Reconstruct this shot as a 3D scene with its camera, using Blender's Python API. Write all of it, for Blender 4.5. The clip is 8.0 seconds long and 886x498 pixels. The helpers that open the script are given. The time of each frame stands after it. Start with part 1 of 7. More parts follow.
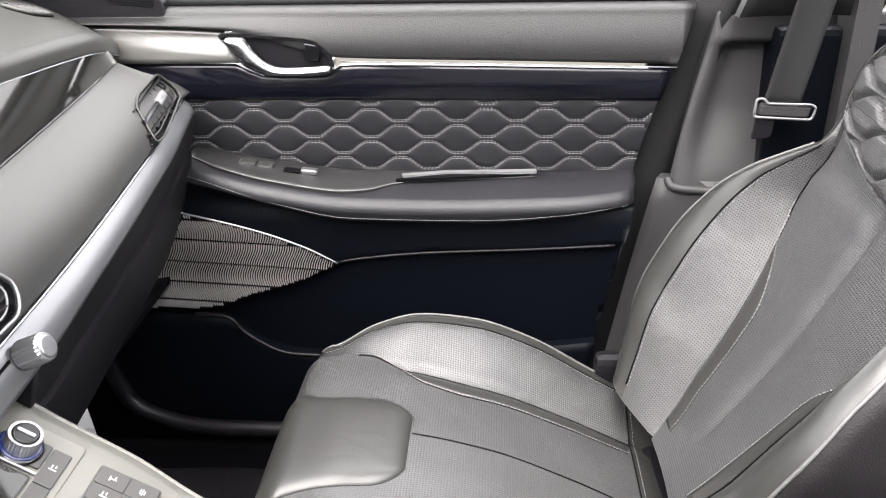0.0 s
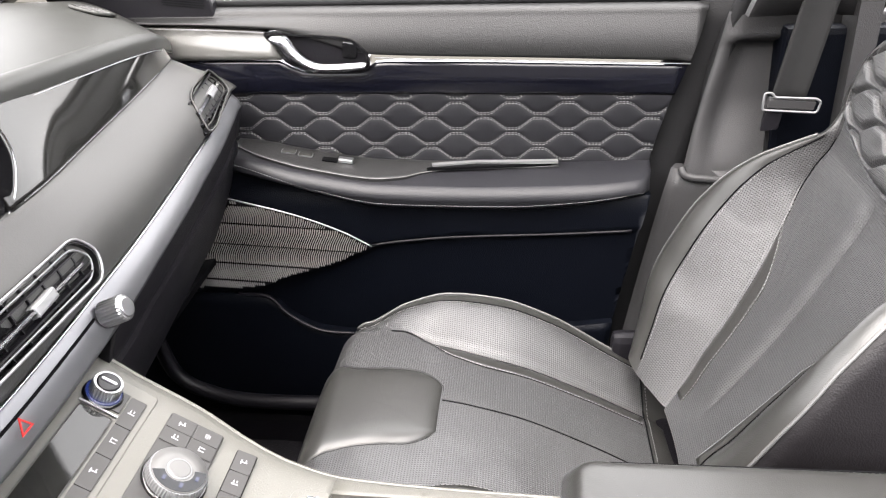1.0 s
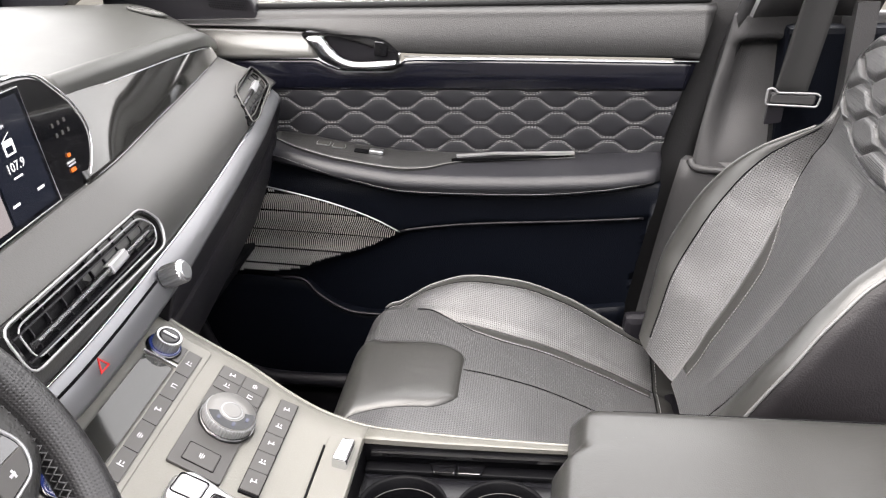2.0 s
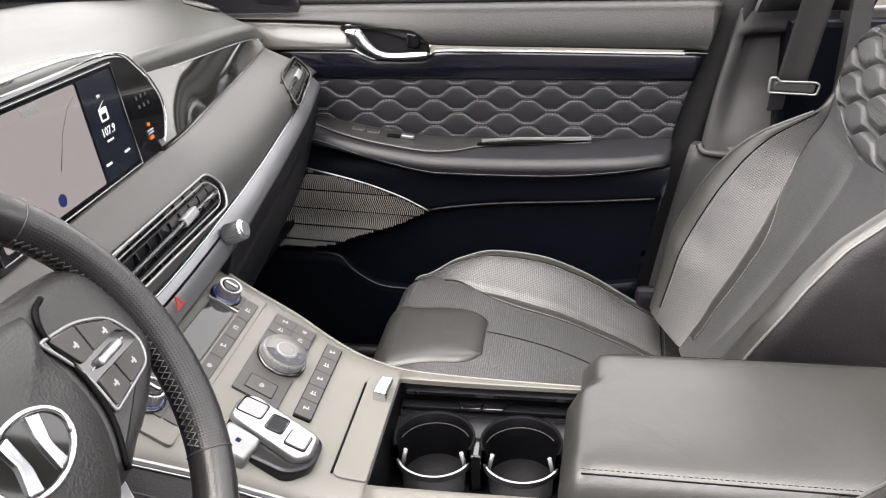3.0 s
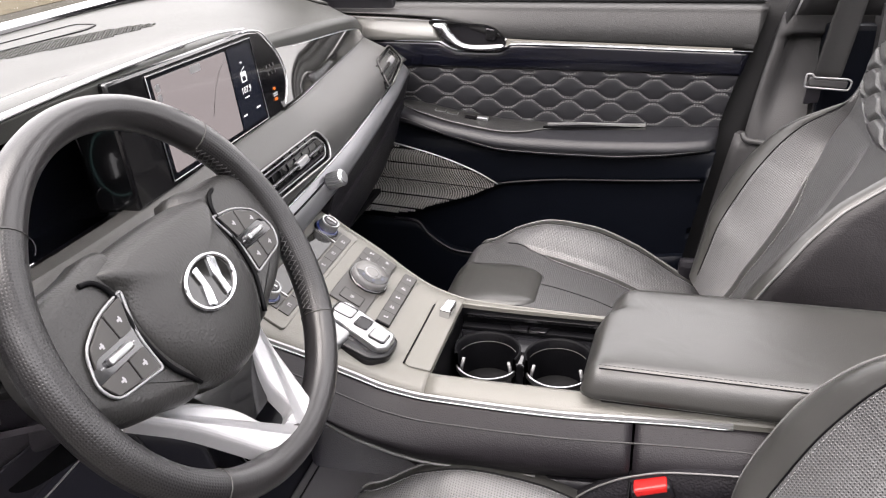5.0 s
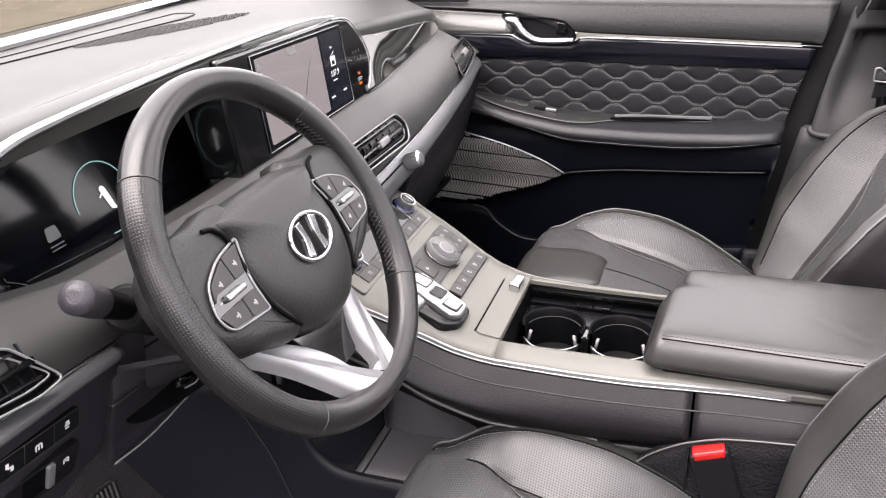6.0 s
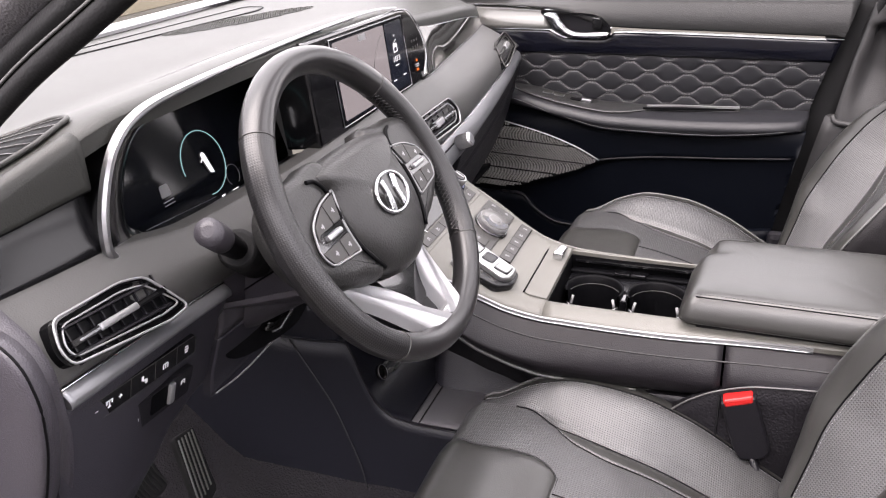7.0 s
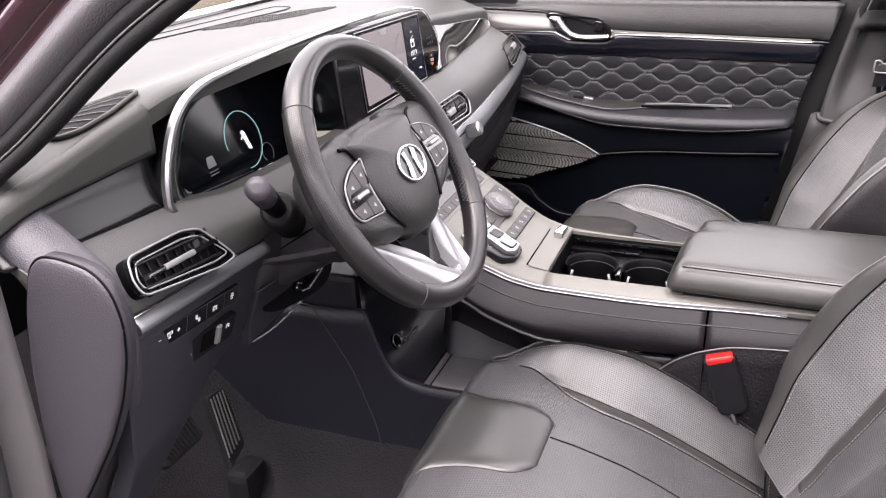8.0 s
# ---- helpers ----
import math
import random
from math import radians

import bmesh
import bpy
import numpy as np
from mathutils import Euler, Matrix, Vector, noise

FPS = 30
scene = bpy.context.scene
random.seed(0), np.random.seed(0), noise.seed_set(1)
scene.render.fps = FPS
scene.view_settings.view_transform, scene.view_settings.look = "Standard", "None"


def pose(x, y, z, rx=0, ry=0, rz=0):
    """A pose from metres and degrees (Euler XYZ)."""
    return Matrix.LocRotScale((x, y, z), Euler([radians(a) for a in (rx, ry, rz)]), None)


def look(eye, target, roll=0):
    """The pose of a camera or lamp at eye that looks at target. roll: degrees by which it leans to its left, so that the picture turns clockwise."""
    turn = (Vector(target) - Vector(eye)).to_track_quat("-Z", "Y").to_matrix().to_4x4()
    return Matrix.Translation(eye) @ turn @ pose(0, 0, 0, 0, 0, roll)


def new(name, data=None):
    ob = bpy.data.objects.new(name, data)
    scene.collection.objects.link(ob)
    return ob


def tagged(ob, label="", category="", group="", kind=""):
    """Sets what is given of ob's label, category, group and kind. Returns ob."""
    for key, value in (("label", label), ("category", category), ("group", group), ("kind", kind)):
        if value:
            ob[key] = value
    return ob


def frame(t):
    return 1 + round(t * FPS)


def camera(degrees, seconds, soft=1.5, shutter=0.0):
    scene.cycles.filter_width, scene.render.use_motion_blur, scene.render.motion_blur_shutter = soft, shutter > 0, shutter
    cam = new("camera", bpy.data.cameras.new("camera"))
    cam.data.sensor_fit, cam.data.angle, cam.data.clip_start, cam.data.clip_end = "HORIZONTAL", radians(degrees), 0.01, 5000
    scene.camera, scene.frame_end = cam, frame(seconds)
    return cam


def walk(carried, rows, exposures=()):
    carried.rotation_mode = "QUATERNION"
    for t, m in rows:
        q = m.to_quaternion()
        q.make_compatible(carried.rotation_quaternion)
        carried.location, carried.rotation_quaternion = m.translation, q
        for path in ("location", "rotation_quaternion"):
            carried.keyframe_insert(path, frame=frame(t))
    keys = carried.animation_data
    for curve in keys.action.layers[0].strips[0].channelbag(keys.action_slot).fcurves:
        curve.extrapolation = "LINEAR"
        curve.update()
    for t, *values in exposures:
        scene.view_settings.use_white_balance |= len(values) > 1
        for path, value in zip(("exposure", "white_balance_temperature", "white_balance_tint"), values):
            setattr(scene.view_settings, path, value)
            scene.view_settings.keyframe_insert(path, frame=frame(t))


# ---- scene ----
cam = camera(56.1, 8.0, soft=1.15)
PATH = [
    (0, (0.061, -0.371, 1.196), (-0.068, 1.411, 0.297), -1.4),
    (0.5, (0.057, -0.41, 1.208), (-0.093, 1.368, 0.303), -1.6),
    (1, (0.058, -0.457, 1.215), (-0.122, 1.32, 0.314), -1.8),
    (1.5, (0.065, -0.503, 1.221), (-0.146, 1.275, 0.329), -2.0),
    (3, (0.073, -0.675, 1.23), (-0.212, 1.102, 0.358), -2.3),
    (3.5, (0.08, -0.742, 1.236), (-0.227, 1.035, 0.37), -2.2),
    (4, (0.091, -0.801, 1.241), (-0.249, 0.972, 0.381), -2.0),
    (5.5, (0.146, -0.932, 1.25), (-0.399, 0.797, 0.405), -2.2),
    (6, (0.137, -0.972, 1.244), (-0.468, 0.739, 0.404), -2.4),
    (6.5, (0.122, -1.034, 1.243), (-0.518, 0.667, 0.408), -2.6),
    (7, (0.133, -1.105, 1.245), (-0.519, 0.595, 0.418), -2.6),
    (7.5, (0.153, -1.172, 1.242), (-0.503, 0.532, 0.426), -2.4),
    (8, (0.172, -1.234, 1.245), (-0.497, 0.471, 0.442), -2.2),
]
walk(cam, [(t, look(eye, target, roll)) for t, eye, target, roll in PATH], [(0, 3.72, 6660, 14), (1.5, 3.66, 6740, 14), (3.5, 3.20, 6800, 14), (5.5, 3.24, 6800, 18), (6.5, 3.16, 6760, 20), (8, 3.28, 6720, 22)])

# ---- light ----
world = bpy.data.worlds.new("overcast_sky")
scene.world = world
world.use_nodes = True
wn = world.node_tree.nodes
sky = wn.new("ShaderNodeTexSky")
sky.sky_type, sky.sun_disc = "NISHITA", False
sky.sun_elevation, sky.sun_rotation = radians(66), radians(-149)
sky.air_density, sky.dust_density, sky.ozone_density = 1.0, 4.0, 0.6
# a cloud deck, brighter overhead than at the horizon
way = wn.new("ShaderNodeTexCoord")
axes = wn.new("ShaderNodeSeparateXYZ")
world.node_tree.links.new(way.outputs["Generated"], axes.inputs[0])
deck = wn.new("ShaderNodeMapRange")
deck.inputs["From Min"].default_value, deck.inputs["From Max"].default_value = 0.0, 1.0
world.node_tree.links.new(axes.outputs["Z"], deck.inputs["Value"])
cloud = wn.new("ShaderNodeMixRGB")
cloud.inputs[1].default_value = (7.4, 7.5, 7.6, 1)
cloud.inputs[2].default_value = (12.2, 12.5, 12.7, 1)
world.node_tree.links.new(deck.outputs[0], cloud.inputs[0])
soft_sky = wn.new("ShaderNodeMixRGB")
soft_sky.inputs[0].default_value = 0.85
world.node_tree.links.new(sky.outputs[0], soft_sky.inputs[1])
world.node_tree.links.new(cloud.outputs[0], soft_sky.inputs[2])
world.node_tree.links.new(soft_sky.outputs[0], wn["Background"].inputs["Color"])
wn["Background"].inputs["Strength"].default_value = 0.075
sun = new("sun", bpy.data.lights.new("sun", "SUN"))
sun.data.energy, sun.data.angle, sun.data.color = 1.5, radians(70), (1.0, 0.98, 0.95)
sun.matrix_basis = look((-0.9, -1.5, 4.6), (0, 0, 0.6))


# ---- materials ----
def mat(name, col, rough=0.5, metal=0.0, spec=0.5, grain=0.0, grain_size=0.002, vary=0.12, vary_size=0.05, coat=0.0, holes=0.0, hole_pitch=0.004, weave=0.0, emit=0.0, crease=0.0):
    """A surface with stains at one scale and a relief at another."""
    m = bpy.data.materials.new(name)
    m.use_nodes = True
    n, l = m.node_tree.nodes, m.node_tree.links
    b = n["Principled BSDF"]
    b.inputs["Metallic"].default_value = metal
    b.inputs["Specular IOR Level"].default_value = spec
    b.inputs["Coat Weight"].default_value = coat
    b.inputs["Coat Roughness"].default_value = 0.04
    tc = n.new("ShaderNodeTexCoord")
    big = n.new("ShaderNodeTexNoise")
    big.inputs["Scale"].default_value, big.inputs["Detail"].default_value = 1 / vary_size, 5
    l.new(tc.outputs["Object"], big.inputs["Vector"])
    mix = n.new("ShaderNodeMixRGB")
    mix.inputs[1].default_value = (*[c * (1 - vary) for c in col], 1)
    mix.inputs[2].default_value = (*[min(1, c * (1 + vary)) for c in col], 1)
    l.new(big.outputs["Fac"], mix.inputs[0])
    colour = mix.outputs[0]
    rr = n.new("ShaderNodeMapRange")
    rr.inputs["To Min"].default_value, rr.inputs["To Max"].default_value = max(0.02, rough * (1 - vary * 0.8)), min(1, rough * (1 + vary * 0.8))
    l.new(big.outputs["Fac"], rr.inputs["Value"])
    l.new(rr.outputs[0], b.inputs["Roughness"])
    height = None
    if grain:
        v = n.new("ShaderNodeTexVoronoi")
        v.inputs["Scale"].default_value = 1 / grain_size
        v.feature = "SMOOTH_F1"
        l.new(tc.outputs["Object"], v.inputs["Vector"])
        height = v.outputs["Distance"]
        bump = n.new("ShaderNodeBump")
        bump.inputs["Strength"].default_value, bump.inputs["Distance"].default_value = grain, grain_size * 0.5
        l.new(height, bump.inputs["Height"])
        l.new(bump.outputs[0], b.inputs["Normal"])
    if holes:
        # small punched holes in rows, on the surface's own uv in metres
        uv = n.new("ShaderNodeUVMap")
        sc = n.new("ShaderNodeVectorMath")
        sc.operation = "SCALE"
        sc.inputs["Scale"].default_value = 1 / hole_pitch
        l.new(uv.outputs[0], sc.inputs[0])
        vo = n.new("ShaderNodeTexVoronoi")
        vo.voronoi_dimensions, vo.feature = "2D", "F1"
        vo.inputs["Scale"].default_value, vo.inputs["Randomness"].default_value = 1.0, 0.0
        l.new(sc.outputs[0], vo.inputs["Vector"])
        st = n.new("ShaderNodeMapRange")
        st.inputs["From Min"].default_value, st.inputs["From Max"].default_value = 0.19, 0.36
        l.new(vo.outputs["Distance"], st.inputs["Value"])
        dark = n.new("ShaderNodeMixRGB")
        dark.inputs[1].default_value = (0.004, 0.004, 0.005, 1)
        l.new(st.outputs[0], dark.inputs[0])
        l.new(colour, dark.inputs[2])
        colour = dark.outputs[0]
        hb = n.new("ShaderNodeBump")
        hb.inputs["Strength"].default_value, hb.inputs["Distance"].default_value = holes, 0.0008
        l.new(st.outputs[0], hb.inputs["Height"])
        l.new(hb.outputs[0], b.inputs["Normal"])
    if weave:
        wv = n.new("ShaderNodeTexChecker")
        wv.inputs["Scale"].default_value = 1 / 0.0022
        l.new(tc.outputs["Object"], wv.inputs["Vector"])
        wb = n.new("ShaderNodeBump")
        wb.inputs["Strength"].default_value, wb.inputs["Distance"].default_value = weave, 0.0004
        l.new(wv.outputs["Fac"], wb.inputs["Height"])
        l.new(wb.outputs[0], b.inputs["Normal"])
    if crease:
        # soft hollows and wrinkles of stretched hide, under the finer relief
        wr = n.new("ShaderNodeTexNoise")
        wr.inputs["Scale"].default_value, wr.inputs["Detail"].default_value, wr.inputs["Distortion"].default_value = 14, 4, 0.8
        l.new(tc.outputs["Object"], wr.inputs["Vector"])
        cb = n.new("ShaderNodeBump")
        cb.inputs["Strength"].default_value, cb.inputs["Distance"].default_value = crease, 0.012
        l.new(wr.outputs["Fac"], cb.inputs["Height"])
        if b.inputs["Normal"].is_linked:
            l.new(cb.outputs[0], b.inputs["Normal"].links[0].from_node.inputs["Normal"])
        else:
            l.new(cb.outputs[0], b.inputs["Normal"])
    l.new(colour, b.inputs["Base Color"])
    if emit:
        l.new(colour, b.inputs["Emission Color"])
        b.inputs["Emission Strength"].default_value = emit
    return m


LEATHER = mat("black_leather", (0.0215, 0.0214, 0.0204), 0.3, grain=0.16, grain_size=0.0012, vary=0.14, spec=0.5, crease=0.08)
PERF = mat("perforated_leather", (0.0425, 0.0425, 0.0433), 0.35, vary=0.18, holes=0.5, hole_pitch=0.0033, spec=0.58, crease=0.2)
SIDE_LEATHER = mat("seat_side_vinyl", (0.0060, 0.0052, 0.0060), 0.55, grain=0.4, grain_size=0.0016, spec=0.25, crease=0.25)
RIM_LEATHER = mat("wheel_leather", (0.0105, 0.0098, 0.0104), 0.29, grain=0.2, grain_size=0.0013)
RIM_PERF = mat("wheel_perforated_leather", (0.011, 0.0105, 0.011), 0.32, holes=0.25, hole_pitch=0.0024)
SOFT = mat("soft_touch_dash", (0.0225, 0.0230, 0.0210), 0.47, grain=0.25, grain_size=0.0014, vary=0.08, spec=0.34)
PLASTIC = mat("black_plastic", (0.0058, 0.0054, 0.0070), 0.42, grain=0.5, grain_size=0.0012, vary=0.1, spec=0.24)
# near-black: the shade of hollows and gaps is put into the colour
DARK = mat("shade_and_trim_black", (0.0015, 0.0015, 0.002), 0.55, grain=0.2, vary=0.2, spec=0.08)
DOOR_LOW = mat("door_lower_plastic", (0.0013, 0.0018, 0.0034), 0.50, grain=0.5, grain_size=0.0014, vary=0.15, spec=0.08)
DOOR_UP = mat("door_upper_pad", (0.014, 0.014, 0.0143), 0.45, grain=0.5, grain_size=0.0014, vary=0.08, spec=0.35)
WOOD = mat("dark_wood_lacquer", (0.0032, 0.0034, 0.0060), 0.16, grain=0.0, vary=0.3, coat=0.25, spec=0.3)
GLOSS = mat("piano_black", (0.003, 0.003, 0.0035), 0.12, coat=0.7, vary=0.2)
SMOKE = mat("smoked_lacquer", (0.010, 0.010, 0.0095), 0.05, coat=0.0, vary=0.15, vary_size=0.2)
INLAY = mat("pearl_grey_inlay", (0.15, 0.148, 0.14), 0.18, 0.55, coat=0.4, vary=0.08, vary_size=0.2)
HUB = mat("airbag_cover_vinyl", (0.017, 0.0167, 0.0165), 0.4, grain=0.35, grain_size=0.0020, vary=0.08, spec=0.4)
# black plastic with its colour raised to stand in for open-door light
DASHP = mat("dash_plastic_lightened", (0.030, 0.0275, 0.0330), 0.42, grain=0.5, grain_size=0.0013, vary=0.08, spec=0.4)
PILLAR = mat("pillar_trim_plastic", (0.062, 0.059, 0.063), 0.46, grain=0.6, grain_size=0.0014, vary=0.08, spec=0.35)
CHROME = mat("chrome", (0.62, 0.63, 0.65), 0.14, 1.0, vary=0.06)
SATIN = mat("satin_silver", (0.42, 0.425, 0.435), 0.34, 1.0, grain=0.1, grain_size=0.0008, vary=0.05)
SILVER = mat("silver_paint", (0.22, 0.222, 0.228), 0.34, 0.5, vary=0.05)
SPOKE = mat("bright_silver_paint", (0.3, 0.3, 0.31), 0.34, 0.25, vary=0.05)
CONSOLE = mat("woven_grey_console_trim", (0.088, 0.0855, 0.076), 0.46, weave=0.5, vary=0.05)
BUTTON = mat("dark_grey_button", (0.024, 0.0228, 0.0218), 0.5, vary=0.08)
CARPET = mat("black_carpet", (0.0085, 0.0078, 0.0095), 0.95, grain=1.0, grain_size=0.003, vary=0.75, vary_size=0.09, spec=0.12)
QUILT = mat("quilted_door_leather", (0.0080, 0.0080, 0.0100), 0.46, grain=0.3, grain_size=0.0012, vary=0.10, spec=0.35)
PAD = mat("console_side_vinyl", (0.0056, 0.0047, 0.0060), 0.42, grain=0.4, grain_size=0.0014, vary=0.12, spec=0.2)
RUBBER = mat("black_rubber", (0.005, 0.005, 0.0055), 0.7, grain=0.3, vary=0.2, spec=0.2)
THREAD = mat("grey_thread", (0.135, 0.135, 0.137), 0.7, vary=0.1)
PIPING = mat("pale_grey_piping", (0.075, 0.0745, 0.074), 0.45, vary=0.1)
WEBBING = mat("seat_belt_webbing", (0.0125, 0.0125, 0.0128), 0.75, weave=1.0, vary=0.1, spec=0.2)
RED = mat("red_press_button", (0.34, 0.008, 0.007), 0.4, vary=0.05)
STEEL = mat("bare_steel", (0.45, 0.46, 0.48), 0.35, 1.0, vary=0.1)
# pale base colour stands in for light that the enclosed tray doesn't get
TRAY = mat("tray_rubber_lightened", (0.100, 0.097, 0.102), 0.33, grain=0.3, grain_size=0.0014, vary=0.1, spec=0.5)
FRONT = mat("console_front_plastic", (0.0085, 0.0088, 0.0132), 0.42, grain=0.4, grain_size=0.0013, vary=0.1, spec=0.35)
FACE = mat("pale_face_vinyl", (0.0380, 0.0376, 0.0364), 0.48, grain=0.25, grain_size=0.0014, vary=0.08, spec=0.4)
STRIP = mat("satin_strip_metal", (0.150, 0.152, 0.160), 0.30, 0.65, grain=0.1, grain_size=0.0008, vary=0.06)
POST = mat("door_post_plastic", (0.0260, 0.0256, 0.0265), 0.50, grain=0.5, grain_size=0.0014, vary=0.08, spec=0.3)
KNEE = mat("knee_panel_plastic", (0.0190, 0.0180, 0.0235), 0.44, grain=0.5, grain_size=0.0013, vary=0.1, spec=0.35)
GREYP = mat("pale_grey_plastic", (0.090, 0.089, 0.087), 0.42, vary=0.06)
PANEL = mat("smooth_dark_panel", (0.0045, 0.0045, 0.0054), 0.24, vary=0.12, spec=0.32)
PAINT = mat("dark_maroon_car_paint", (0.024, 0.0045, 0.0110), 0.22, 0.2, coat=1.0, vary=0.1)
BODY_GREY = mat("jamb_trim_plastic", (0.075, 0.07, 0.072), 0.5, grain=0.4, grain_size=0.0014)
WHITE_PRINT = mat("white_print", (0.26, 0.26, 0.27), 0.5)
PRINT = mat("bright_white_print", (0.62, 0.62, 0.64), 0.5)
LINER = mat("grey_headliner", (0.30, 0.30, 0.29), 0.9, grain=0.4)
ASPHALT = mat("asphalt", (0.04, 0.0385, 0.034), 0.9, grain=0.6, grain_size=0.02, vary=0.3, vary_size=0.6, spec=0.0)


def lit(name, col, power):
    """A display's glass that gives off light of that colour."""
    m = mat(name, (0.004, 0.004, 0.005), 0.15, coat=0.3, vary=0.02)
    bs = m.node_tree.nodes["Principled BSDF"]
    bs.inputs["Emission Color"].default_value = (*col, 1)
    bs.inputs["Emission Strength"].default_value = power
    return m


SCREEN_BLUE = lit("screen_navy", (0.010, 0.015, 0.030), 0.06)
SCREEN_PALE = lit("screen_map_pale", (0.47, 0.43, 0.435), 0.085)
SCREEN_WHITE = lit("screen_white", (0.85, 0.87, 0.9), 0.17)
SCREEN_BLACK = mat("display_glass_off", (0.003, 0.0035, 0.005), 0.10, spec=0.35)
TEAL = lit("gauge_teal", (0.30, 0.58, 0.58), 0.11)
AMBER = lit("warning_amber", (0.95, 0.22, 0.03), 0.12)
BLUE_GLOW = lit("blue_backlight", (0.04, 0.08, 0.40), 0.035)

glass = bpy.data.materials.new("clear_glass")
glass.use_nodes = True
gn = glass.node_tree.nodes
gn.remove(gn["Principled BSDF"])
clear, gloss, pane = gn.new("ShaderNodeBsdfTransparent"), gn.new("ShaderNodeBsdfGlossy"), gn.new("ShaderNodeMixShader")
clear.inputs["Color"].default_value = (0.93, 0.93, 0.925, 1)
gloss.inputs["Roughness"].default_value = 0.0
pane.inputs[0].default_value = 0.04
glass.node_tree.links.new(clear.outputs[0], pane.inputs[1])
glass.node_tree.links.new(gloss.outputs[0], pane.inputs[2])
glass.node_tree.links.new(pane.outputs[0], gn["Material Output"].inputs["Surface"])


# ---- building ----
V = Vector


def thing(name, at, label, category, group="", kind=""):
    e = new(name)
    e.empty_display_size = 0.05
    e.matrix_basis = Matrix.Translation(at)
    return tagged(e, label, category, group, kind)


def link_mesh(name, bm, material):
    me = bpy.data.meshes.new(name)
    bmesh.ops.recalc_face_normals(bm, faces=bm.faces)
    bm.to_mesh(me)
    bm.free()
    me.materials.append(material)
    return new(name, me)


def part(name, bm, material, parent=None, label="", kind=""):
    ob = link_mesh(name, bm, material)
    if parent is not None:
        ob.parent = parent
        if parent.type == "EMPTY":
            ob.matrix_parent_inverse = parent.matrix_basis.inverted()
    return tagged(ob, label, kind=kind)


def structure(name, bm, material, label, category):
    return tagged(link_mesh(name, bm, material), label, category, kind="structure")


def smooth(bm, on=True):
    for f in bm.faces:
        f.smooth = on
    return bm


def spline(pts, n=8, closed=False):
    """Catmull-Rom through pts, n steps a span."""
    p = [V(q) for q in pts]
    out = []
    m = len(p)
    for i in range(m if closed else m - 1):
        a, b = p[i], p[(i + 1) % m]
        o = p[i - 1] if (closed or i > 0) else a * 2 - b
        c = p[(i + 2) % m] if (closed or i + 2 < m) else b * 2 - a
        for k in range(n):
            t = k / n
            out.append(0.5 * (2 * a + (b - o) * t + (2 * o - 5 * a + 4 * b - c) * t * t + (3 * a - o - 3 * b + c) * t ** 3))
    if not closed:
        out.append(p[-1])
    return out


def lerp(t, table):
    """Smooth value at t of a table of (t, value), with no overshoot."""
    if t <= table[0][0]:
        return table[0][1]
    if t >= table[-1][0]:
        return table[-1][1]
    n = len(table)
    k = max(i for i in range(n - 1) if table[i][0] <= t)

    def slope(i):
        return (table[i + 1][1] - table[i][1]) / (table[i + 1][0] - table[i][0])

    def tangent(i):
        if i == 0:
            return slope(0)
        if i == n - 1:
            return slope(n - 2)
        p, q = slope(i - 1), slope(i)
        return 0.0 if p * q <= 0 else 2 * p * q / (p + q)
    h = table[k + 1][0] - table[k][0]
    s = (t - table[k][0]) / h
    return ((1 + 2 * s) * (1 - s) ** 2 * table[k][1] + s * (1 - s) ** 2 * h * tangent(k)
            + s * s * (3 - 2 * s) * table[k + 1][1] + s * s * (s - 1) * h * tangent(k + 1))


def ease(a, b, x):
    """0 before a, 1 after b, smooth between."""
    t = max(0.0, min(1.0, (x - a) / (b - a)))
    return t * t * (3 - 2 * t)


def uv_faces(bm, table):
    lay = bm.loops.layers.uv.new("uv")
    for f in bm.faces:
        for lp in f.loops:
            lp[lay].uv = table.get(lp.vert, (0, 0))


def surf(f, us, vs, thick=None, uv=False, bm=None):
    """A sheet through f(u, v); thick: a vector by which its back lies behind it."""
    bm = bm or bmesh.new()
    pts = [[V(f(u, v)) for v in vs] for u in us]
    g = [[bm.verts.new(p) for p in row] for row in pts]
    nu, nv = len(us), len(vs)
    for i in range(nu - 1):
        for j in range(nv - 1):
            bm.faces.new((g[i][j], g[i + 1][j], g[i + 1][j + 1], g[i][j + 1])).smooth = True
    if thick is not None:
        th = V(thick)
        h = [[bm.verts.new(p + th) for p in row] for row in pts]
        for i in range(nu - 1):
            for j in range(nv - 1):
                bm.faces.new((h[i][j], h[i][j + 1], h[i + 1][j + 1], h[i + 1][j])).smooth = True
        for i in range(nu - 1):
            bm.faces.new((g[i][0], h[i][0], h[i + 1][0], g[i + 1][0]))
            bm.faces.new((g[i][-1], g[i + 1][-1], h[i + 1][-1], h[i][-1]))
        for j in range(nv - 1):
            bm.faces.new((g[0][j], g[0][j + 1], h[0][j + 1], h[0][j]))
            bm.faces.new((g[-1][j], h[-1][j], h[-1][j + 1], g[-1][j + 1]))
    if uv:
        table = {}
        a = 0.0
        for i in range(nu):
            if i:
                a += (pts[i][nv // 2] - pts[i - 1][nv // 2]).length
            c = 0.0
            for j in range(nv):
                if j:
                    c += (pts[i][j] - pts[i][j - 1]).length
                table[g[i][j]] = (a, c)
        uv_faces(bm, table)
    return bm


def span(a, b, n):
    return [a + (b - a) * i / n for i in range(n + 1)]


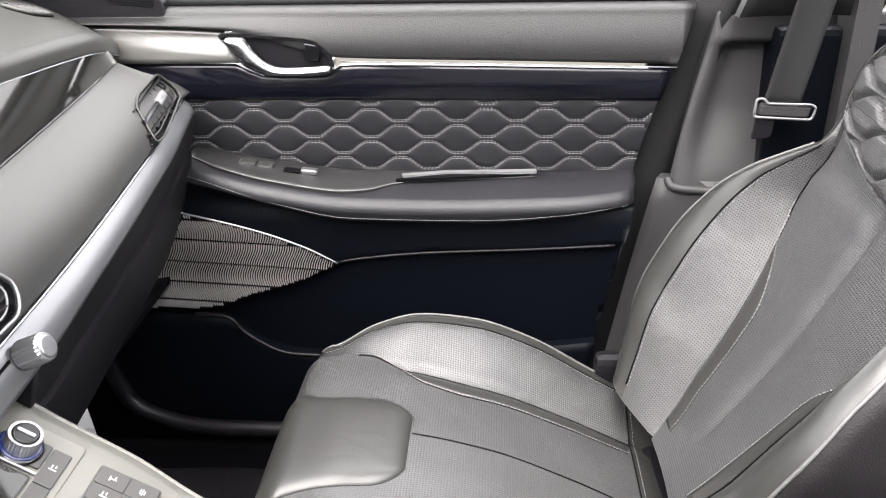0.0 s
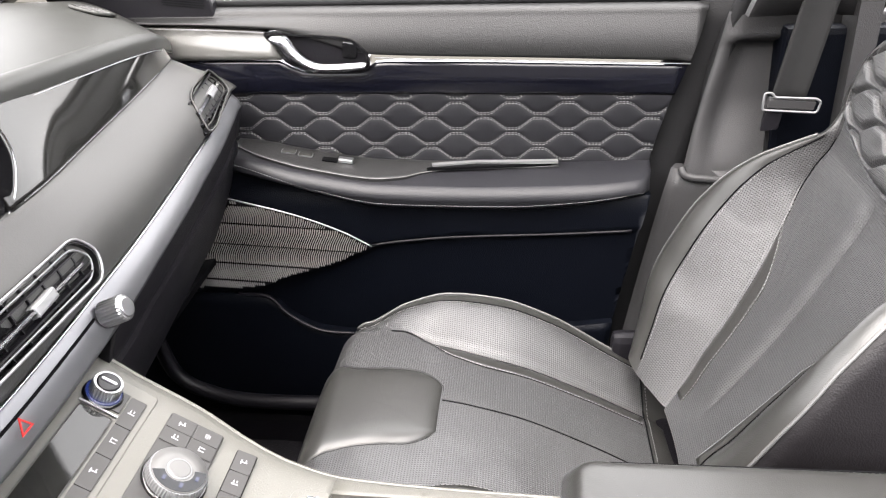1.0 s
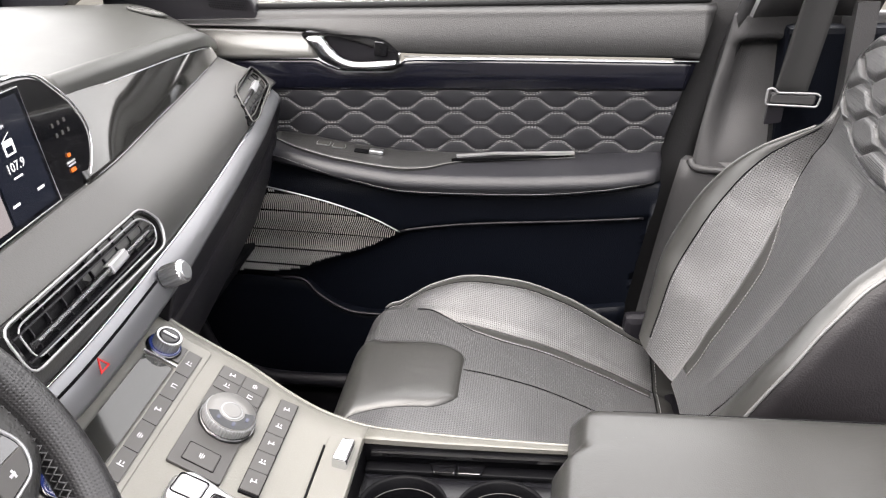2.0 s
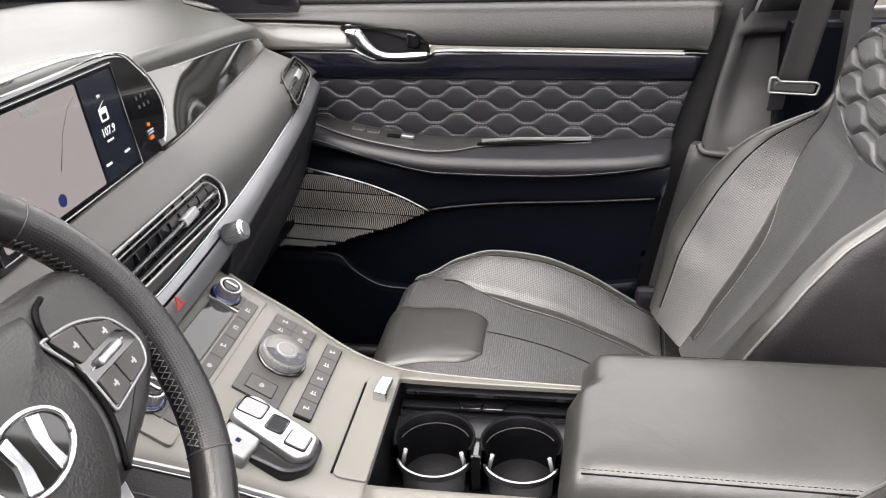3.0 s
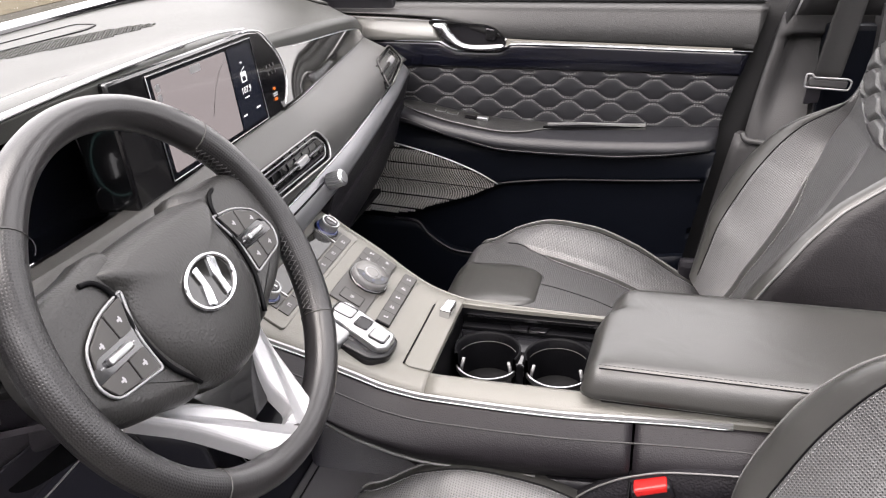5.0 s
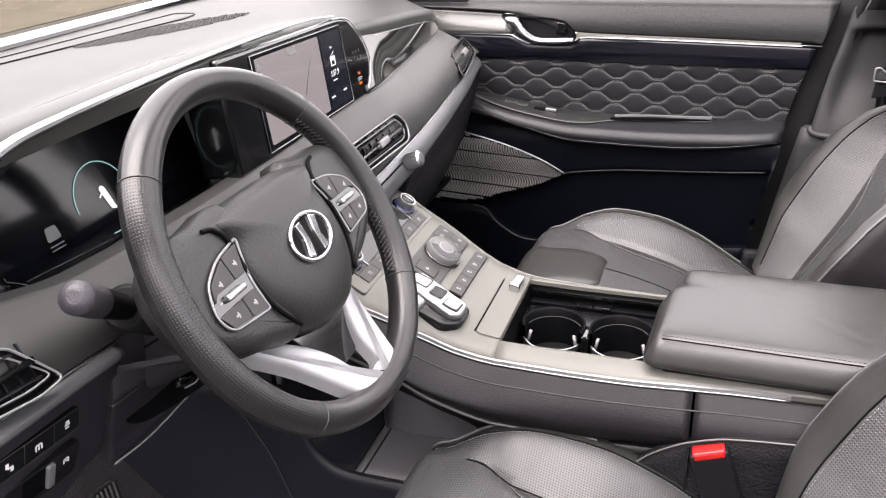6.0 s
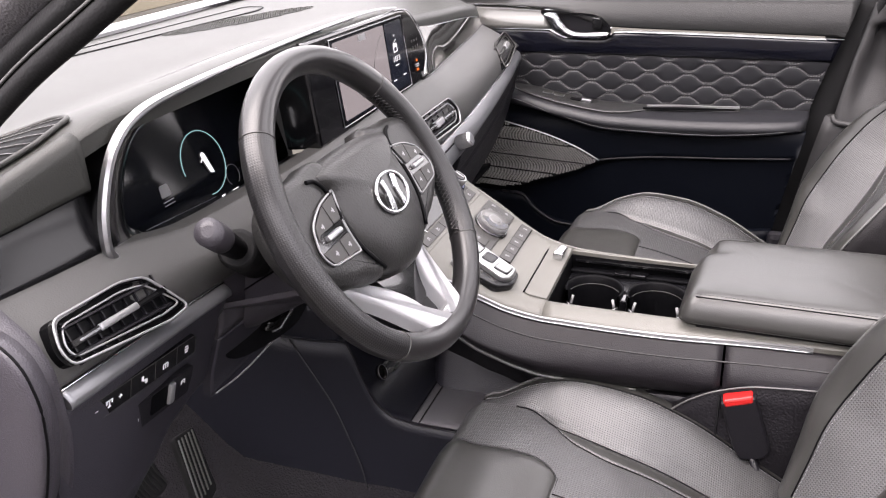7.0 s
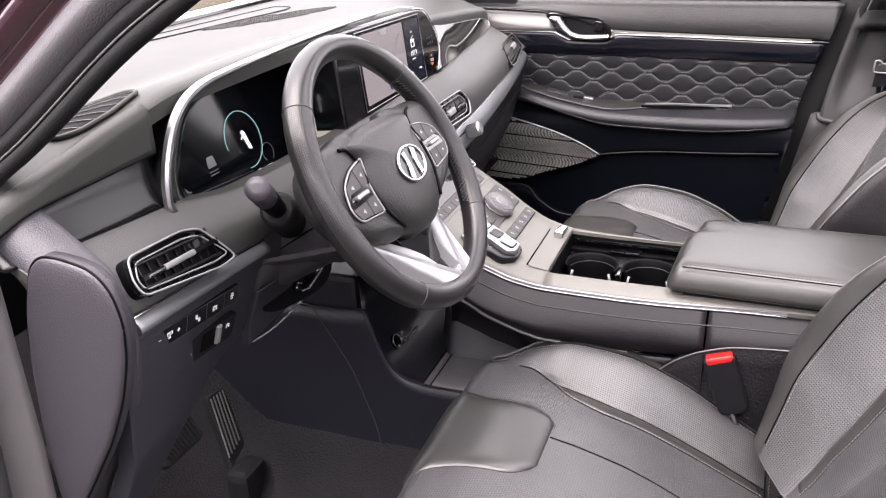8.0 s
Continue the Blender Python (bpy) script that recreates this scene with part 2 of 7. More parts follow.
def tube(pts, r=0.002, sides=8, closed=False, bm=None, flat=1.0, up=(0, 0, 1), cap=True):
    """A round or flattened bar along pts; r may be a function of the way's fraction."""
    bm = bm or bmesh.new()
    p = [V(q) for q in pts]
    n = len(p)
    rings = []
    for i, q in enumerate(p):
        d = (p[(i + 1) % n] - p[i - 1]) if closed else (p[min(i + 1, n - 1)] - p[max(i - 1, 0)])
        d = d.normalized() if d.length > 1e-9 else V((1, 0, 0))
        s = d.cross(V(up))
        s = s.normalized() if s.length > 1e-6 else d.orthogonal().normalized()
        t = s.cross(d)
        rr = r(i / max(1, n - 1)) if callable(r) else r
        rings.append([bm.verts.new(q + s * math.cos(k * 2 * math.pi / sides) * rr + t * math.sin(k * 2 * math.pi / sides) * rr * flat) for k in range(sides)])
    for i in range(n if closed else n - 1):
        a, b = rings[i], rings[(i + 1) % n]
        for k in range(sides):
            bm.faces.new((a[k], a[(k + 1) % sides], b[(k + 1) % sides], b[k])).smooth = True
    if not closed and cap:
        bm.faces.new(rings[0][::-1])
        bm.faces.new(rings[-1])
    return bm


def sweep(pts, profile, up=(0, 0, 1), closed=False, bm=None, size=None):
    """A bar with the outline profile [(side, up)] along pts."""
    bm = bm or bmesh.new()
    p = [V(q) for q in pts]
    n = len(p)
    rings = []
    for i, q in enumerate(p):
        d = (p[(i + 1) % n] - p[i - 1]) if closed else (p[min(i + 1, n - 1)] - p[max(i - 1, 0)])
        s = d.cross(V(up)).normalized()
        t = s.cross(d).normalized()
        k = size(q) if size else 1.0
        rings.append([bm.verts.new(q + s * a * k + t * b * k) for a, b in profile])
    k = len(profile)
    for i in range(n if closed else n - 1):
        a, b = rings[i], rings[(i + 1) % n]
        for j in range(k):
            bm.faces.new((a[j], a[(j + 1) % k], b[(j + 1) % k], b[j]))
    if not closed:
        bm.faces.new(rings[0][::-1])
        bm.faces.new(rings[-1])
    return bm


def dashes(pts, length=0.0035, gap=0.0018, r=0.0005, lift=(0, 0, 0), bm=None):
    """A row of stitches along a line."""
    bm = bm or bmesh.new()
    p = [V(q) + V(lift) for q in pts]
    acc, nxt, on, start = 0.0, 0.0, True, p[0]
    for a, b in zip(p, p[1:]):
        seg = (b - a).length
        if seg < 1e-9:
            continue
        d = (b - a) / seg
        pos = 0.0
        while acc + seg - (acc + pos) > 0 and nxt <= acc + seg:
            q = a + d * (nxt - acc)
            e = q + d * length
            tube([q, e], r, 4, bm=bm)
            nxt += length + gap
        acc += seg
    return bm


class Plane:
    """Places given by two ways along a face and a height out of it."""

    def __init__(self, o, u, v):
        self.o, self.u = V(o), V(u).normalized()
        self.n = self.u.cross(V(v)).normalized()
        self.v = self.n.cross(self.u)

    def __call__(self, a, b, c=0.0):
        return self.o + self.u * a + self.v * b + self.n * c


def rounded(pts, r, n=5):
    """A polygon with its corners rounded; r a number or one for each corner."""
    out = []
    m = len(pts)
    for i, q in enumerate(pts):
        rr = r[i] if isinstance(r, (list, tuple)) else r
        q, a, b = V((*q, 0)), V((*pts[i - 1], 0)), V((*pts[(i + 1) % m], 0))
        da, db = a - q, b - q
        rr = min(rr, da.length * 0.49, db.length * 0.49)
        s, e = q + da.normalized() * rr, q + db.normalized() * rr
        for k in range(n + 1):
            t = k / n
            w = s * (1 - t) ** 2 + q * 2 * t * (1 - t) + e * t * t
            out.append((w.x, w.y))
    return out


def slab(pl, outline, c0, c1, edge=0.0, bm=None, steps=2):
    """A plate with that outline, from height c0 to c1, with its upper edge rounded."""
    bm = bm or bmesh.new()
    cx = sum(p[0] for p in outline) / len(outline)
    cy = sum(p[1] for p in outline) / len(outline)
    wide = max(max(abs(p[0] - cx), abs(p[1] - cy)) for p in outline)

    def shrink(d):
        out = []
        m = len(outline)
        for i, (x, y) in enumerate(outline):
            ax, ay = outline[i - 1]
            bx, by = outline[(i + 1) % m]
            tx, ty = bx - ax, by - ay
            L = math.hypot(tx, ty) or 1
            out.append((x - ty / L * d * sign, y + tx / L * d * sign))
        return out
    area = sum(outline[i - 1][0] * outline[i][1] - outline[i][0] * outline[i - 1][1] for i in range(len(outline)))
    sign = 1 if area > 0 else -1
    levels = [(0, c0)]
    if edge:
        way = 1 if c1 > c0 else -1
        for k in range(steps + 1):
            a = k / steps * math.pi / 2
            levels.append((edge * (1 - math.cos(a)), c1 - way * edge * (1 - math.sin(a))))
    else:
        levels.append((0, c1))
    rings = []
    for d, c in levels:
        rings.append([bm.verts.new(pl(x, y, c)) for x, y in shrink(d)])
    m = len(outline)
    for a, b in zip(rings, rings[1:]):
        for i in range(m):
            bm.faces.new((a[i - 1], a[i], b[i], b[i - 1]))
    bm.faces.new(rings[0][::-1])
    bm.faces.new(rings[-1])
    return bm


def ring_plate(pl, outer, inner, c0, c1, bm=None):
    """A frame between two outlines with the same number of points."""
    bm = bm or bmesh.new()
    r = [[bm.verts.new(pl(x, y, c)) for x, y in o] for o, c in ((outer, c0), (outer, c1), (inner, c1), (inner, c0))]
    m = len(outer)
    for k in range(4):
        a, b = r[k], r[(k + 1) % 4]
        for i in range(m):
            bm.faces.new((a[i - 1], a[i], b[i], b[i - 1]))
    return bm


def lathe(pl, profile, n=32, bm=None, knurl=0.0):
    """A turned body about the plane's height axis; profile [(radius, height)]."""
    bm = bm or bmesh.new()
    rings = []
    for r, h in profile:
        rings.append([bm.verts.new(pl(*(V((math.cos(a), math.sin(a))) * (r * (1 - (knurl if k % 2 else 0)))), h)) for k, a in enumerate(x * 2 * math.pi / n for x in range(n))])
    for a, b in zip(rings, rings[1:]):
        for i in range(n):
            bm.faces.new((a[i - 1], a[i], b[i], b[i - 1])).smooth = not knurl
    bm.faces.new(rings[0][::-1])
    bm.faces.new(rings[-1])
    return bm


def box(lo, hi, bevel=0.0, bm=None):
    bm = bm or bmesh.new()
    r = bmesh.ops.create_cube(bm, size=1)
    s = [b - a for a, b in zip(lo, hi)]
    for v in r["verts"]:
        v.co = V([a + d * (c + 0.5) for a, d, c in zip(lo, s, v.co)])
    if bevel:
        bmesh.ops.bevel(bm, geom=list({e for v in r["verts"] for e in v.link_edges}), offset=bevel, segments=2, affect="EDGES", profile=0.6)
    return bm


def rect(w, h, r=0.0, cx=0.0, cy=0.0):
    p = [(cx - w / 2, cy - h / 2), (cx + w / 2, cy - h / 2), (cx + w / 2, cy + h / 2), (cx - w / 2, cy + h / 2)]
    return rounded(p, r, 4) if r else p


def label_text(text, pl, size, material, parent, name="lettering", cx=0.0, cy=0.0):
    """Printed characters lying on a face."""
    cu = bpy.data.curves.new(name, "FONT")
    cu.body, cu.size, cu.align_x, cu.align_y, cu.extrude, cu.resolution_u = text, size, "CENTER", "CENTER", 0.0001, 2
    tmp = bpy.data.objects.new(name, cu)
    me = bpy.data.meshes.new_from_object(tmp)
    bpy.data.objects.remove(tmp)
    me.transform(Matrix((( pl.u.x, pl.v.x, pl.n.x, pl(cx, cy, 0.0006).x), (pl.u.y, pl.v.y, pl.n.y, pl(cx, cy, 0.0006).y), (pl.u.z, pl.v.z, pl.n.z, pl(cx, cy, 0.0006).z), (0, 0, 0, 1))))
    me.materials.clear()
    me.materials.append(material)
    ob = new(name, me)
    ob.parent = parent
    if parent.type == "EMPTY":
        ob.matrix_parent_inverse = parent.matrix_basis.inverted()
    return ob

# ---- the setting ----
FLOOR = 0.22
structure("verge", box((-30, -6, -0.279), (-7.5, 30, -0.27)), mat("dry_gravel", (0.056, 0.050, 0.037), 0.9, spec=0.0, grain=0.6, grain_size=0.03, vary=0.35, vary_size=0.5), "pale dry gravel verge beyond the asphalt", "ground")
structure("ground", box((-30, -30, -0.34), (30, 30, -0.28)), ASPHALT, "grey asphalt car park round the car", "ground")


# Added wall, out of view: cuts sky fill and reflections from the driver's side.
structure("wall_light_blocker", box((-14, -5.8, -0.28), (14, -5.5, 2.9)), mat("blocker_wall_grey", (0.16, 0.15, 0.145), 0.9, grain=0.4, grain_size=0.01, vary=0.2, vary_size=0.6), "added unseen grey wall that holds back light from the driver's side", "wall")


def floor_pan(u, v):
    x, y = u, v
    tunnel = 0.19 * math.exp(-(y / 0.20) ** 4)
    rise = 0.0
    if x < -0.62:
        rise = min(0.34, (-0.62 - x) * 0.9)
    wear = 0.004 * noise.noise(V((x * 9, y * 9, 0)))
    return x, y, FLOOR + tunnel + rise + wear


structure("floor", surf(floor_pan, span(-1.0, 0.95, 60), span(-0.745, 0.745, 50), (0, 0, -0.03)), CARPET, "black worn carpet on the cabin floor", "floor")


# ---- car body round the cabin ----
shell = thing("car_body", (0, 0, -0.28), "dark maroon car body with grey headliner and black pillars", "car")


def roof_z(u, v):
    return 1.47 + 0.05 * (1 - (v / 0.66) ** 2) - 0.12 * max(0, (-0.1 - u)) ** 1.5


def roof_sheet(x0, x1, y0, y1, dz, th):
    return surf(lambda u, v: (u, v, roof_z(u, v) + dz), span(x0, x1, 8), span(y0, y1, 8), (0, 0, th))


SUN_X0, SUN_X1, SUN_Y = -0.10, 1.05, 0.50
for x0, x1, y0, y1 in ((-0.22, SUN_X0, -0.62, 0.62), (SUN_X1, 1.3, -0.62, 0.62), (SUN_X0, SUN_X1, -0.62, -SUN_Y), (SUN_X0, SUN_X1, SUN_Y, 0.62)):
    part("roof", roof_sheet(x0, x1, y0, y1, 0, 0.04), PAINT, shell)
    part("headliner", roof_sheet(x0, x1, y0, y1, -0.014, 0.010), LINER, shell, "light grey woven headliner")
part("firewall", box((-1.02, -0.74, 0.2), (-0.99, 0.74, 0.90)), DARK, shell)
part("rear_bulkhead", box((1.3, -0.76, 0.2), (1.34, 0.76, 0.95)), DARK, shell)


def pillar(y, s, pts, w, material, name):
    return part(name, sweep(spline(pts, 6), [(-w, -0.03), (-w, 0.03), (-w * 0.5, 0.045), (w * 0.5, 0.045), (w, 0.03), (w, -0.03)], up=(0, s, 0)), material, shell)


for s in (-1, 1):
    if s > 0:
        front = [(-0.80, 0.75, 0.985), (-0.52, 0.735, 1.16), (-0.18, 0.65, 1.40)]
    else:
        front = [(-0.08, -0.70, 1.30)]
    pillar(0, s, front + [(0.1, 0.62 * s, 1.47), (0.8, 0.62 * s, 1.48), (1.3, 0.62 * s, 1.44)], 0.036, PAINT if s < 0 else PLASTIC, "roof_rail")
    pillar(0, s, [(1.0, 0.76 * s, 0.95), (1.08, 0.70 * s, 1.2), (1.12, 0.63 * s, 1.46)], 0.06, PLASTIC, "rear_pillar")
    part("rear_side_panel", box((0.42, 0.75 * s - 0.02, 0.2), (1.3, 0.75 * s + 0.05, 0.96), 0.01), DOOR_LOW, shell)
# driver's sill and the painted jamb in front of the open door
part("door_sill", box((-0.55, -0.80, 0.16), (0.9, -0.715, 0.285), 0.02), PLASTIC, shell, "black door sill")
part("door_sill", box((-0.75, 0.715, 0.16), (0.9, 0.80, 0.285), 0.02), PLASTIC, shell, "black door sill")


def jamb_at(u, v):
    return -0.452 - 0.05 * max(0, 0.75 - u) - 0.10 * v, -0.745 - 0.085 * v, u


part("jamb_trim", surf(jamb_at, span(0.2, 1.0, 16), span(0, 0.52, 6), (-0.03, 0, 0)), BODY_GREY, shell, "grey trim beside the door opening")
part("front_jamb", surf(jamb_at, span(0.2, 1.03, 16), span(0.54, 1, 4), (-0.03, 0, 0)), PAINT, shell, "maroon painted door jamb")
part("weatherstrip", tube(spline([(-0.455, -0.785, 1.00), (-0.468, -0.785, 0.92), (-0.474, -0.788, 0.80), (-0.486, -0.79, 0.65), (-0.51, -0.79, 0.45), (-0.53, -0.79, 0.28)], 6), 0.014, 10), POST, shell, "black rubber door seal")

part("sill_trim", tube(spline([(-0.56, 0.700, 0.46), (-0.535, 0.700, 0.375), (-0.475, 0.696, 0.340), (-0.38, 0.692, 0.328), (-0.15, 0.692, 0.330), (0.15, 0.695, 0.334)], 8), 0.013, 12), PLASTIC, shell, "black plastic sill trim")

# windscreen pillar beside the open door: seal, trim and painted skin in strips


def pillar_in(x):
    return V((x, -0.71 + 0.04 * max(0, x + 0.22), lerp(x, [(-0.50, 0.985), (-0.46, 1.014), (-0.415, 1.043), (-0.286, 1.136), (-0.219, 1.176), (-0.10, 1.252), (0.06, 1.37)])))


ACROSS = V((-0.60, -0.06, 0.80))       # across the pillar, forwards and up


def pillar_strip(w0, w1, bulge, sink=0.0):
    """A strip along the pillar between two distances from its inner edge."""
    def f(u, v):
        return pillar_in(u) + ACROSS * (w0 + (w1 - w0) * v) + V((0, sink - bulge * math.sin(v * math.pi), 0))
    return f


xs = span(-0.50, 0.10, 34)
part("pillar_seal", tube([pillar_in(x) + ACROSS * 0.004 for x in xs], 0.0075, 10), RUBBER, shell, "black pillar seal")
part("pillar_bead", tube([pillar_in(x) + ACROSS * 0.0125 + V((0, -0.003, 0)) for x in xs], 0.0011, 6), PIPING, shell)
part("pillar_seal", surf(pillar_strip(0.010, 0.027, 0.005), xs, span(0, 1, 8), (0, 0.02, 0)), RUBBER, shell, "black pillar seal")
part("pillar_cover", surf(pillar_strip(0.027, 0.058, 0.010, 0.004), xs, span(0, 1, 14), (0, 0.02, 0)), PILLAR, shell, "grey-brown pillar cover")
part("pillar_skin", surf(pillar_strip(0.058, 0.072, -0.004, 0.010), xs, span(0, 1, 6), (0, 0.02, 0)), PAINT, shell, "maroon painted windscreen pillar")
part("pillar_skin", surf(pillar_strip(0.072, 0.100, 0.006, 0.010), xs, span(0, 1, 8), (0, 0.02, 0)), PAINT, shell, "maroon painted windscreen pillar")
part("pillar_skin", surf(pillar_strip(0.101, 0.190, 0.012, 0.014), xs, span(0, 1, 10), (0, 0.02, 0)), PAINT, shell, "maroon painted windscreen pillar")
part("roof_gutter", tube([pillar_in(x) + ACROSS * 0.101 + V((0, 0.006, 0)) for x in xs], 0.0018, 6), RUBBER, shell)
part("weatherstrip", tube(spline([(0.35, 0.775, 0.30), (0.32, 0.77, 0.6), (0.345, 0.775, 0.90), (0.40, 0.76, 1.06)], 6), 0.014, 8), RUBBER, shell, "black rubber door seal")
part("front_body", box((-2.10, -0.76, -0.02), (-1.03, 0.76, 0.66), 0.06), PAINT, shell, "maroon painted front body")
for wx in (-1.55, 1.05):
    for wy in (-0.70, 0.70):
        tyre = part("road_wheel", lathe(Plane((wx, wy, 0.06), (1, 0, 0), (0, 0, 1)), [(0.02, -0.10), (0.30, -0.10), (0.34, -0.07), (0.34, 0.07), (0.30, 0.10), (0.02, 0.10)], 40), RUBBER, shell, "black road tyre")
part("bonnet", surf(lambda u, v: (-1.05 - u, v * (0.80 - 0.05 * u), 0.87 - 0.16 * u * u - 0.04 * v * v), span(0, 1.1, 8), span(-1, 1, 10), (0, 0, -0.02)), PAINT, shell)
part("cowl", box((-0.850, -0.72, 0.90), (-0.798, 0.74, 1.043), 0.006), GLOSS, shell, "black windscreen base")

windscreen = structure("window_1", surf(lambda u, v: (-0.90 + 0.68 * u, v * (0.74 - 0.13 * u), 0.985 + 0.465 * u + 0.05 * (1 - v * v)), span(0, 1, 8), span(-1, 1, 12), (0, 0, 0.005)), glass, "clear laminated windscreen", "window")
side_glass = structure("window_2", surf(lambda u, v: (-0.60 + 1.0 * u + 0.12 * v, 0.806 - 0.14 * v ** 1.3, 0.975 + 0.46 * v), span(0, 1, 4), span(0, 1, 6), (0, 0.004, 0)), glass, "clear side window of the passenger door", "window")
sunroof = structure("window_3", roof_sheet(SUN_X0, SUN_X1, -SUN_Y, SUN_Y, 0.02, 0.005), glass, "clear glass sunroof panel", "window")
for g in (windscreen, side_glass, sunroof):
    g.visible_shadow = False


# ---- passenger door ----
door = thing("passenger_door", (0, 0.76, 0.30), "closed black door trim with quilted leather and wood inlay", "car door")


def door_rear(z):
    """Where the door ends towards the rear, by height."""
    return lerp(z, [(0.30, 0.18), (0.44, 0.202), (0.64, 0.236), (0.76, 0.26), (0.86, 0.287), (0.91, 0.303), (1.0, 0.33)])


DOOR_FRONT = -0.62
# upper pad under the window: rolls from the sill down to the inlay


def upper_low(x):
    return lerp(x, [(-0.62, 0.966), (-0.47, 0.963), (-0.31, 0.955), (-0.16, 0.917), (0.075, 0.911), (0.31, 0.905)])


def upper_pad(u, v):
    zt, zb = 0.985, upper_low(u) + 0.002
    x = DOOR_FRONT + (u - DOOR_FRONT) * 1.0
    if v < 0.35:
        a = v / 0.35 * math.pi / 2
        y, z = 0.800 - 0.022 * math.sin(a), zt - 0.012 * (1 - math.cos(a)) - 0.0
    else:
        t = (v - 0.35) / 0.65
        y, z = 0.778 - 0.016 * math.sin(t * math.pi * 0.6), zt - 0.012 + (zb - zt + 0.012) * t
    x = min(x, door_rear(z) + 0.0)
    return x, y, z


part("upper_pad", surf(upper_pad, span(DOOR_FRONT, 0.33, 40), span(0, 1, 20), (0, 0.02, 0)), DOOR_UP, door, "grey soft pad under the window")
part("window_seal", tube([(DOOR_FRONT, 0.801, 0.988), (0.33, 0.801, 0.988)], 0.006, 8), RUBBER, door, "black rubber window seal")
# smoked lacquer inlay in front of the handle, dark wood behind it


def inlay(u, v):
    zt = upper_low(u)
    x = u
    z = zt + (0.912 - zt) * v
    return x, 0.768 + 0.006 * math.cos(v * math.pi), z


part("lacquer_inlay", surf(inlay, span(DOOR_FRONT, -0.30, 16), span(0, 1, 6), (0, 0.012, 0)), INLAY, door, "glossy pearl grey inlay")


def wood_top(x):
    return lerp(x, [(-0.62, 0.911), (-0.31, 0.910), (-0.27, 0.893), (-0.18, 0.893), (-0.155, 0.907), (0.31, 0.899)])


def wood(u, v):
    z = wood_top(u) + (0.857 - 0.006 * max(0, u + 0.1) - wood_top(u)) * v
    return min(u, door_rear(z)), 0.769 - 0.004 * math.sin(v * math.pi), z


part("wood_inlay", surf(wood, span(DOOR_FRONT, 0.30, 50), span(0, 1, 8), (0, 0.012, 0)), WOOD, door, "dark glossy wood inlay")
part("chrome_line", tube([(x, 0.764, upper_low(x) - 0.003) for x in span(-0.158, 0.303, 24)], 0.0009, 6, flat=1.0), SILVER, door, "thin satin chrome strip")
part("lower_edge_line", tube([(x, 0.767, 0.914 - 0.0015) for x in span(DOOR_FRONT, -0.315, 12)], 0.0012, 6), CHROME, door)

# sail panel with a small tweeter in front of the window
sail = part("sail_panel", slab(Plane((0, 0.790, 0), (1, 0, 0), (0, 0, 1)), rounded([(-0.66, 0.970), (-0.398, 0.970), (-0.404, 1.000), (-0.47, 1.075), (-0.58, 1.115), (-0.66, 1.12)], 0.008), -0.01, 0.012, 0.004), PLASTIC, door, "black sail panel with tweeter grille")
sp0 = Plane((-0.445, 0.778, 1.004), (1, 0, -0.1), (0.1, 0, 1))
tw = bmesh.new()
for i in range(-8, 9):
    for j in range(-4, 5):
        a, b = i * 0.0042 + (j % 2) * 0.0021, j * 0.0036
        if abs(a) < 0.032 and abs(b) < 0.015:
            slab(sp0, rect(0.0022, 0.0020, 0, a, b), -0.001, 0.0012, bm=tw)
part("tweeter_dots", tw, DARK, sail, kind="stuff")

# handle
hp = Plane((0, 0.764, 0), (1, 0, 0), (0, 0, 1))       # a along x, b along z, c towards the cabin
cup_out = [(-0.322, 0.953), (-0.27, 0.951), (-0.20, 0.945), (-0.176, 0.930), (-0.165, 0.913), (-0.172, 0.897), (-0.20, 0.892), (-0.255, 0.894), (-0.285, 0.905), (-0.306, 0.930)]
co = [tuple(p)[:2] for p in spline([(*p, 0) for p in cup_out], 5, True)]
cup_in = [(-0.244 + (x + 0.244) * 0.93, 0.921 + (z - 0.921) * 0.88) for x, z in co]
part("handle_bezel", ring_plate(hp, co, cup_in, -0.008, 0.006), GLOSS, door, "black handle cup rim")
part("handle_cup", slab(hp, cup_in, -0.010, -0.003), PLASTIC, door)
lever_up = spline([(-0.311, 0.949, 0), (-0.288, 0.949, 0), (-0.275, 0.932, 0), (-0.257, 0.914, 0), (-0.235, 0.9075, 0), (-0.20, 0.9085, 0), (-0.168, 0.910, 0)], 6)
lever_dn = spline([(-0.318, 0.944, 0), (-0.306, 0.928, 0), (-0.290, 0.908, 0), (-0.262, 0.8965, 0), (-0.235, 0.894, 0), (-0.20, 0.894, 0), (-0.170, 0.899, 0)], 6)
bm = bmesh.new()
rows = []
for a, b in zip(lever_up, lever_dn):
    row = []
    for k in range(7):
        t = k / 6
        q = a.lerp(b, t)
        row.append(bm.verts.new(hp(q.x, q.y, 0.008 + 0.010 * math.sin(t * math.pi))))
    rows.append(row)
for r0, r1 in zip(rows, rows[1:]):
    for k in range(6):
        bm.faces.new((r0[k], r0[k + 1], r1[k + 1], r1[k])).smooth = True
bmesh.ops.solidify(bm, geom=bm.faces[:], thickness=0.004)
part("pull_lever", bm, CHROME, door, "polished chrome release lever")
part("lock_tab", slab(hp, rounded([(-0.208, 0.915), (-0.186, 0.913), (-0.182, 0.936), (-0.206, 0.940)], 0.004), -0.004, 0.004, 0.002), GLOSS, door)

# quilted leather band
QP, QR = 0.0838, 0.0243


